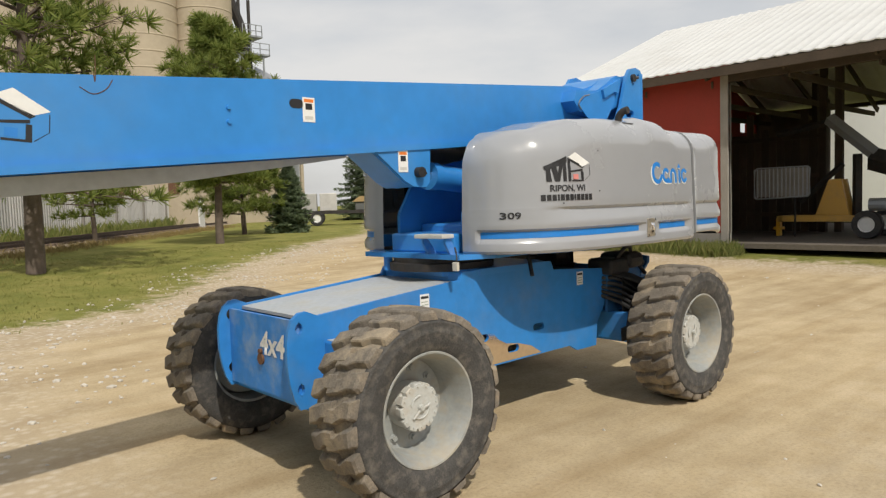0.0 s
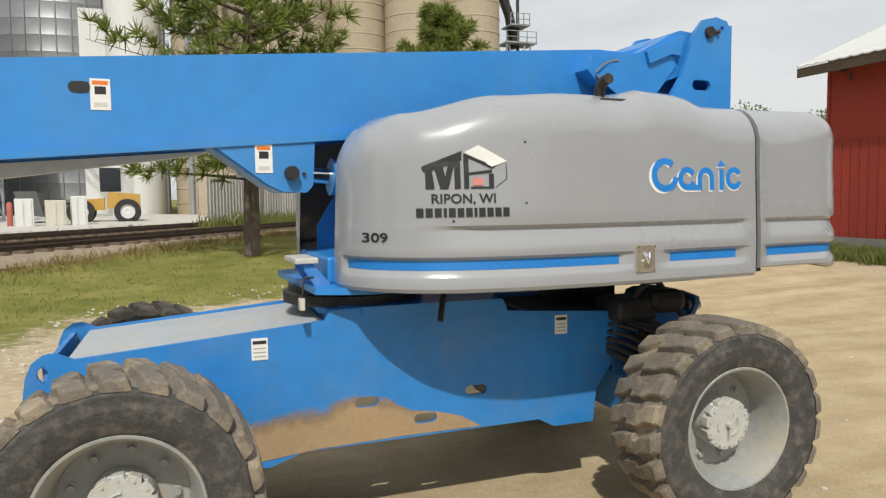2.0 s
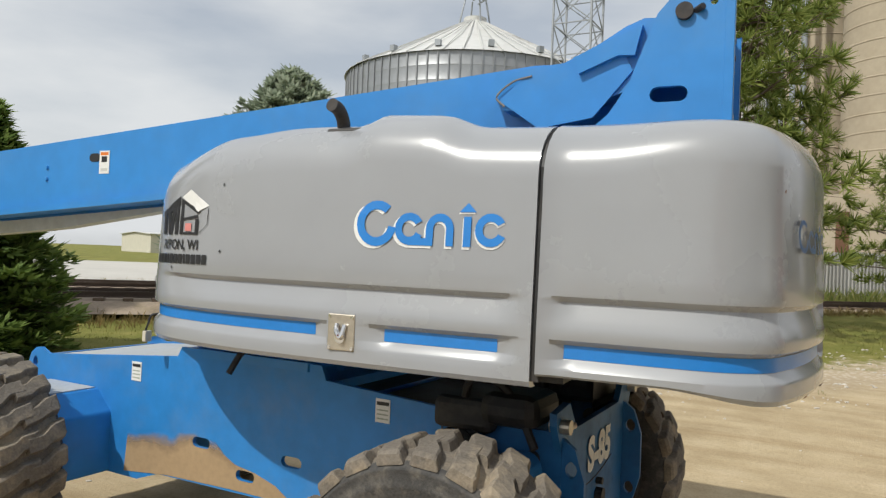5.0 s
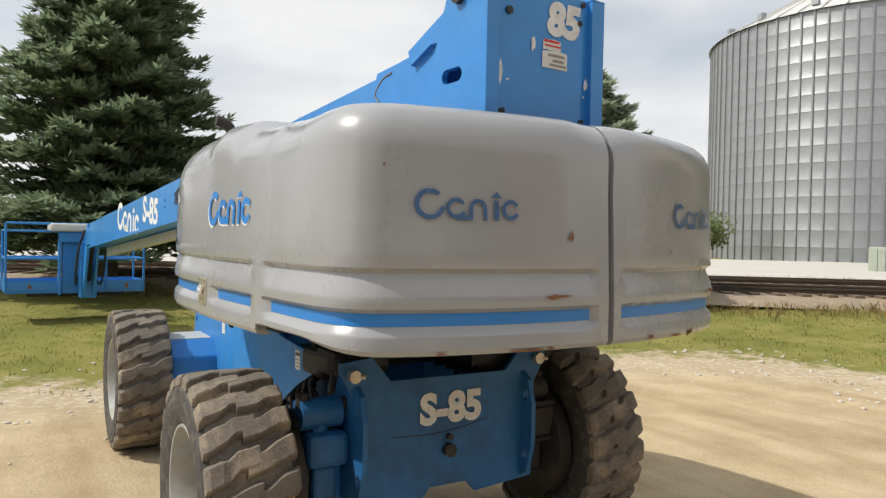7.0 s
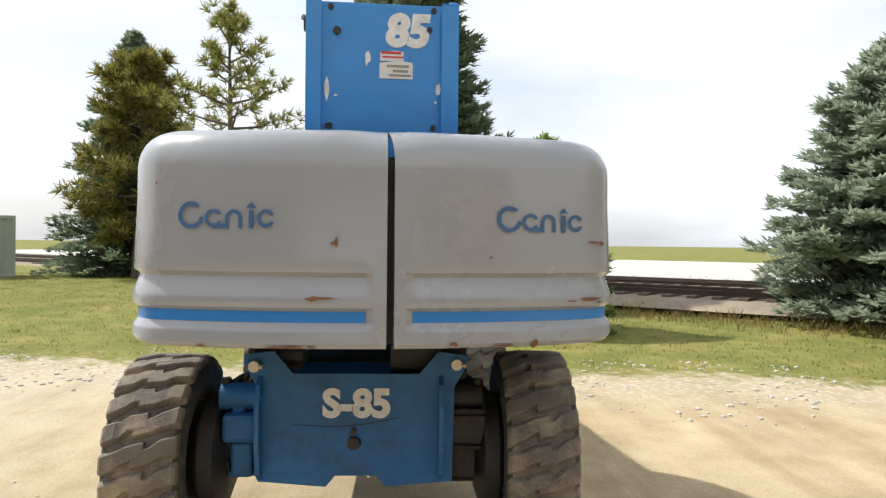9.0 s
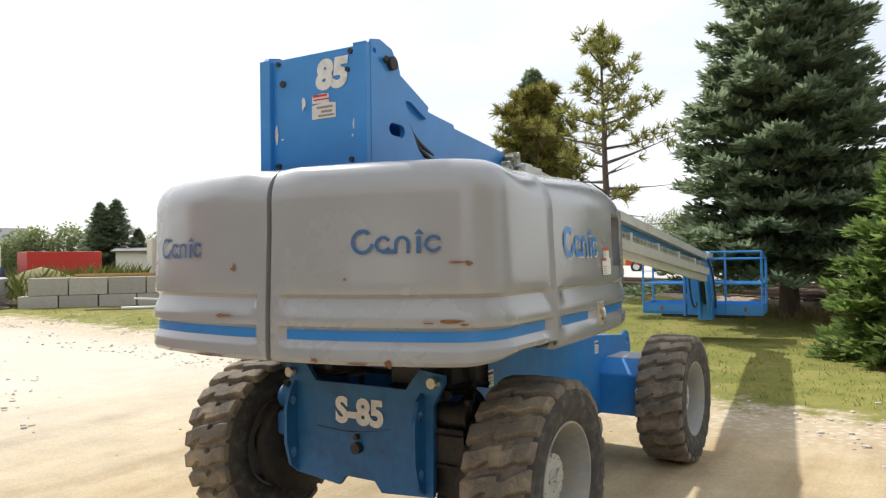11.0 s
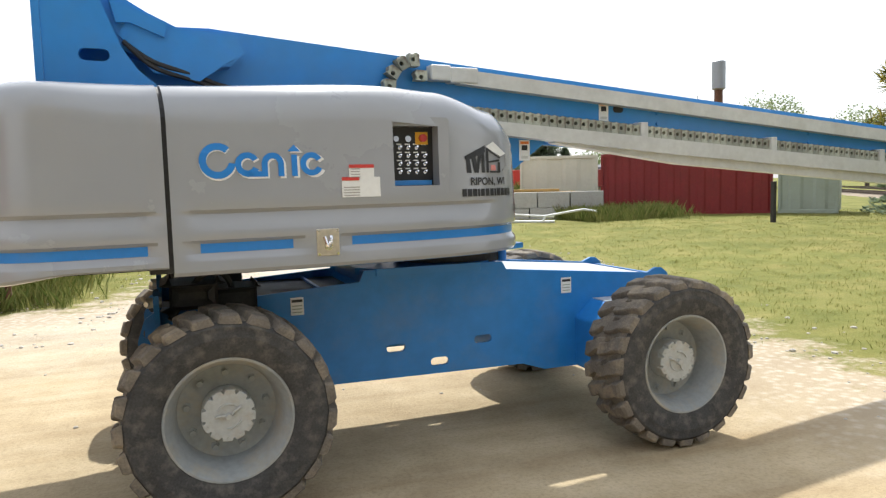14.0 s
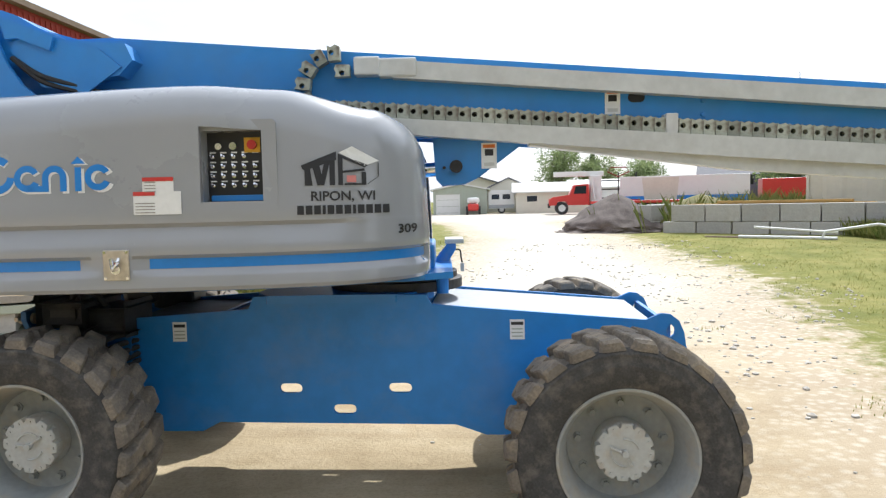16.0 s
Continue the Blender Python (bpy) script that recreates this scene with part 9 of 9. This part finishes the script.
bm = bmesh.new()
box(bm, -1.22, -1.10, -0.10, 0.06, 0.0, 0.50, 0.02)
box(bm, -1.28, -1.05, -0.14, 0.10, 0.18, 0.26, 0.01)
part("outrigger_foot", bm, YELLOW, mc, "bright yellow outrigger foot")
for nm, p, q, w, m, lab in (("boom", (0.15, 0, 3.2), (1.35, 0, 2.1), 0.17, STEEL, "grey boom section"), ("lower_boom", (0.3, 0.2, 3.15), (-1.3, 0.2, 2.9), 0.10, DARK, ""), ("lift_strut", (-0.55, -0.1, 0.95), (0.55, -0.1, 1.95), 0.08, DARK, ""), ("counterweight", (1.2, 0, 2.05), (1.9, 0, 1.8), 0.30, DARK, ""), ("mast", (0.85, 0.05, 0.5), (0.85, 0.05, 2.2), 0.12, DARK, ""), ("engine_case", (1.2, -0.1, 0.85), (1.9, -0.1, 0.85), 0.17, STEEL, "")):
    bm = bmesh.new()
    tube(bm, [p, q], w, 4 if w != 0.17 or nm == "boom" else 12)
    part(nm, bm, m, mc, lab)
bm = bmesh.new()
R2 = [(-1.65, 1.12), (-1.60, 1.06), (-0.20, 1.12), (-0.15, 1.18), (-0.15, 1.88), (-0.20, 1.93), (-1.58, 1.93), (-1.65, 1.87)]
tube(bm, [(x, -0.5, z) for x, z in R2 + R2[:2]], 0.025, 6)
basket = part("basket_frame", bm, STEEL, mc, "grey mesh basket side")
for k in range(13):
    bm = bmesh.new()
    x = -1.57 + k * 0.113
    tube(bm, [(x, -0.5, 1.09), (x, -0.5, 1.92)], 0.018, 5)
    part("basket_bar", bm, STEEL, basket)
bm = bmesh.new()
box(bm, -1.62, -0.18, -0.47, -0.46, 1.12, 1.90)
part("basket_screen", bm, GREY_TIMBER, basket)
bm = bmesh.new()
tube(bm, [(-0.55, -0.45, 0.0), (-0.55, -0.45, 1.1)], 0.03, 6)
part("prop_stand", bm, DARK, mc)
for y in (-0.75, 0.75):
    wheel_pair(mc, 1.35, y, 0.36, 0.24)

# ---- pipes on the grass by the wall ----
for pts, r, m, lab in (([(8.4, 18.2, 0.42), (10.6, 16.6, 0.40)], 0.05, OFFWHITE, "white plastic pipe on the grass"), ([(8.9, 18.3, 0.70), (10.8, 17.0, 0.55)], 0.035, OFFWHITE, "white plastic pipe leaning on the blocks"), ([(10.2, 16.9, 0.25), (10.35, 16.75, 0.6), (11.5, 16.2, 0.8), (11.9, 16.0, 0.72)], 0.04, OFFWHITE, "bent white pipe end"), ([(7.6, 18.9, 0.36), (10.0, 17.2, 0.36)], 0.07, TIMBER, "old timber pole on the grass")):
    bm = bmesh.new()
    tube(bm, pts, r, 8)
    solo("pipe_length", bm, m, lab, "pipe", smooth=40)
bm = bmesh.new()
box(bm, -0.06, 0.06, -0.06, 0.06, 0, 1.25, 0.01)
solo("steel_stub_post", bm, DARK, "short dark steel post in the grass", "post", at=Matrix.Translation((15.3, 11.7, ground_z(15.3, 11.7) - 0.02)))


# ---- stones, tufts, weeds ----
def scatter_stones(name, n, seed, label, pick):
    rg = random.Random(seed)
    vl, fl = [], []
    base = bmesh.new()
    bmesh.ops.create_icosphere(base, subdivisions=1, radius=1.0)
    bv = [v.co.copy() for v in base.verts]
    bf = [[v.index for v in f.verts] for f in base.faces]
    base.free()
    while n:
        q = pick(rg)
        if q is None:
            continue
        x, y, s = q
        c, k = Vector((x, y, ground_z(x, y) + s * 0.15)), len(vl)
        sx, sy, sz, a = rg.uniform(0.7, 1.3), rg.uniform(0.6, 1.1), rg.uniform(0.35, 0.7), rg.uniform(0, 6.28)
        for v in bv:
            w = v * s * rg.uniform(0.8, 1.15)
            vl.append(c + Vector((w.x * sx * math.cos(a) - w.y * sy * math.sin(a), w.x * sx * math.sin(a) + w.y * sy * math.cos(a), w.z * sz)))
        fl += [[i + k for i in f] for f in bf]
        n -= 1
    me = bpy.data.meshes.new(name)
    me.from_pydata([tuple(v) for v in vl], [], fl)
    me.materials.append(STONE)
    tagged(new(name, me), label, "gravel", kind="stuff")


def verge_spot(rg):
    x, y = rg.uniform(-10, 8.5), rg.uniform(-17, 18)
    d = edge_distance(x, y, DIRT)
    if -0.8 < d < 3.2 and noise.noise(Vector((x * 0.7, y * 0.7, 5))) + 0.25 > rg.random() * 0.8 and math.hypot(x, y) > 3.0:
        return x, y, rg.choice((0.012, 0.018, 0.025, 0.04))
    return None


def yard_spot(rg):
    x, y = rg.uniform(-9, 7), rg.uniform(-9, 9)
    d = edge_distance(x, y, DIRT)
    return (x, y, rg.choice((0.008, 0.010, 0.014, 0.02))) if d > 0.3 else None


scatter_stones("verge_gravel", 2600, 61, "pale loose gravel along the grass verge", verge_spot)
scatter_stones("yard_pebbles", 170, 62, "scattered small pebbles on the sand", yard_spot)


def blades(name, n, seed, material, label, pick):
    rg = random.Random(seed)
    vl, fl = [], []
    while n:
        q = pick(rg)
        if q is None:
            continue
        x, y, h, w = q
        z = ground_z(x, y) - 0.01
        for _ in range(4):
            a = rg.uniform(0, 6.28)
            ox, oy = x + rg.gauss(0, 0.05), y + rg.gauss(0, 0.05)
            hh, lx, ly = h * rg.uniform(0.5, 1.1), math.cos(a), math.sin(a)
            i, b = len(vl), hh * rg.uniform(0.2, 0.6)
            vl += [(ox - ly * w, oy + lx * w, z), (ox + ly * w, oy - lx * w, z), (ox + lx * b * 0.4 + ly * w * 0.7, oy + ly * b * 0.4 - lx * w * 0.7, z + hh * 0.6), (ox + lx * b, oy + ly * b, z + hh), (ox + lx * b * 0.4 - ly * w * 0.7, oy + ly * b * 0.4 + lx * w * 0.7, z + hh * 0.6)]
            fl.append((i, i + 1, i + 2, i + 3, i + 4))
        n -= 1
    me = bpy.data.meshes.new(name)
    me.from_pydata(vl, [], fl)
    me.materials.append(material)
    tagged(new(name, me), label, "grass", kind="stuff")


def lawn_spot(rg):
    x, y = rg.uniform(-14, 24), rg.uniform(-20, 20)
    d = edge_distance(x, y, DIRT)
    if d < -0.1 and not (x < -12.5 and y > -9):
        return x, y, rg.uniform(0.03, 0.075), 0.006
    if 0 <= d < 2.8 and noise.noise(Vector((x * 0.9, y * 0.9, 1))) > 0.30 + d * 0.12 and math.hypot(x, y) > 3.2:
        return x, y, rg.uniform(0.03, 0.07), 0.005
    return None


def weed_spot(rg):
    u = rg.uniform(-32, 26)
    c = Vector((3, -20.5, 0)) + RD * u + RN * rg.choice((-2.6, -2.2, -3.0, 2.3, 7.2, 7.8))
    return c.x + rg.gauss(0, 0.4), c.y + rg.gauss(0, 0.4), rg.uniform(0.08, 0.28), 0.005


def tall_spot(rg):
    k = rg.random()
    if k < 0.3:
        return -13.2 + rg.gauss(0, 0.25), rg.uniform(-9.2, -4.1), rg.uniform(0.12, 0.4), 0.006
    if k < 0.55:
        return rg.uniform(11.5, 15.5), 17.2 + rg.gauss(0, 0.7), rg.uniform(0.2, 0.6), 0.006
    if k < 0.75:
        return -3.9 + rg.gauss(0, 0.4), rg.uniform(7.2, 19), rg.uniform(0.15, 0.5), 0.006
    if k < 0.9:
        return 11.5 + rg.gauss(0, 2.0), 24 + rg.gauss(0, 1.0), rg.uniform(0.5, 1.5), 0.009
    f = rg.random()
    return 0.4 - 18 * f + rg.gauss(0, 0.4), -28.2 - 23.0 * f + rg.gauss(0, 0.4), rg.uniform(0.3, 0.9), 0.014


blades("lawn_grass", 26000, 63, GRASS, "short mown grass with bare patches", lawn_spot)
blades("track_weeds", 7500, 64, STRAW, "dry tan weeds along the railway", weed_spot)
blades("tall_grass", 9000, 65, WEED, "tall unmown grass and weeds", tall_spot)
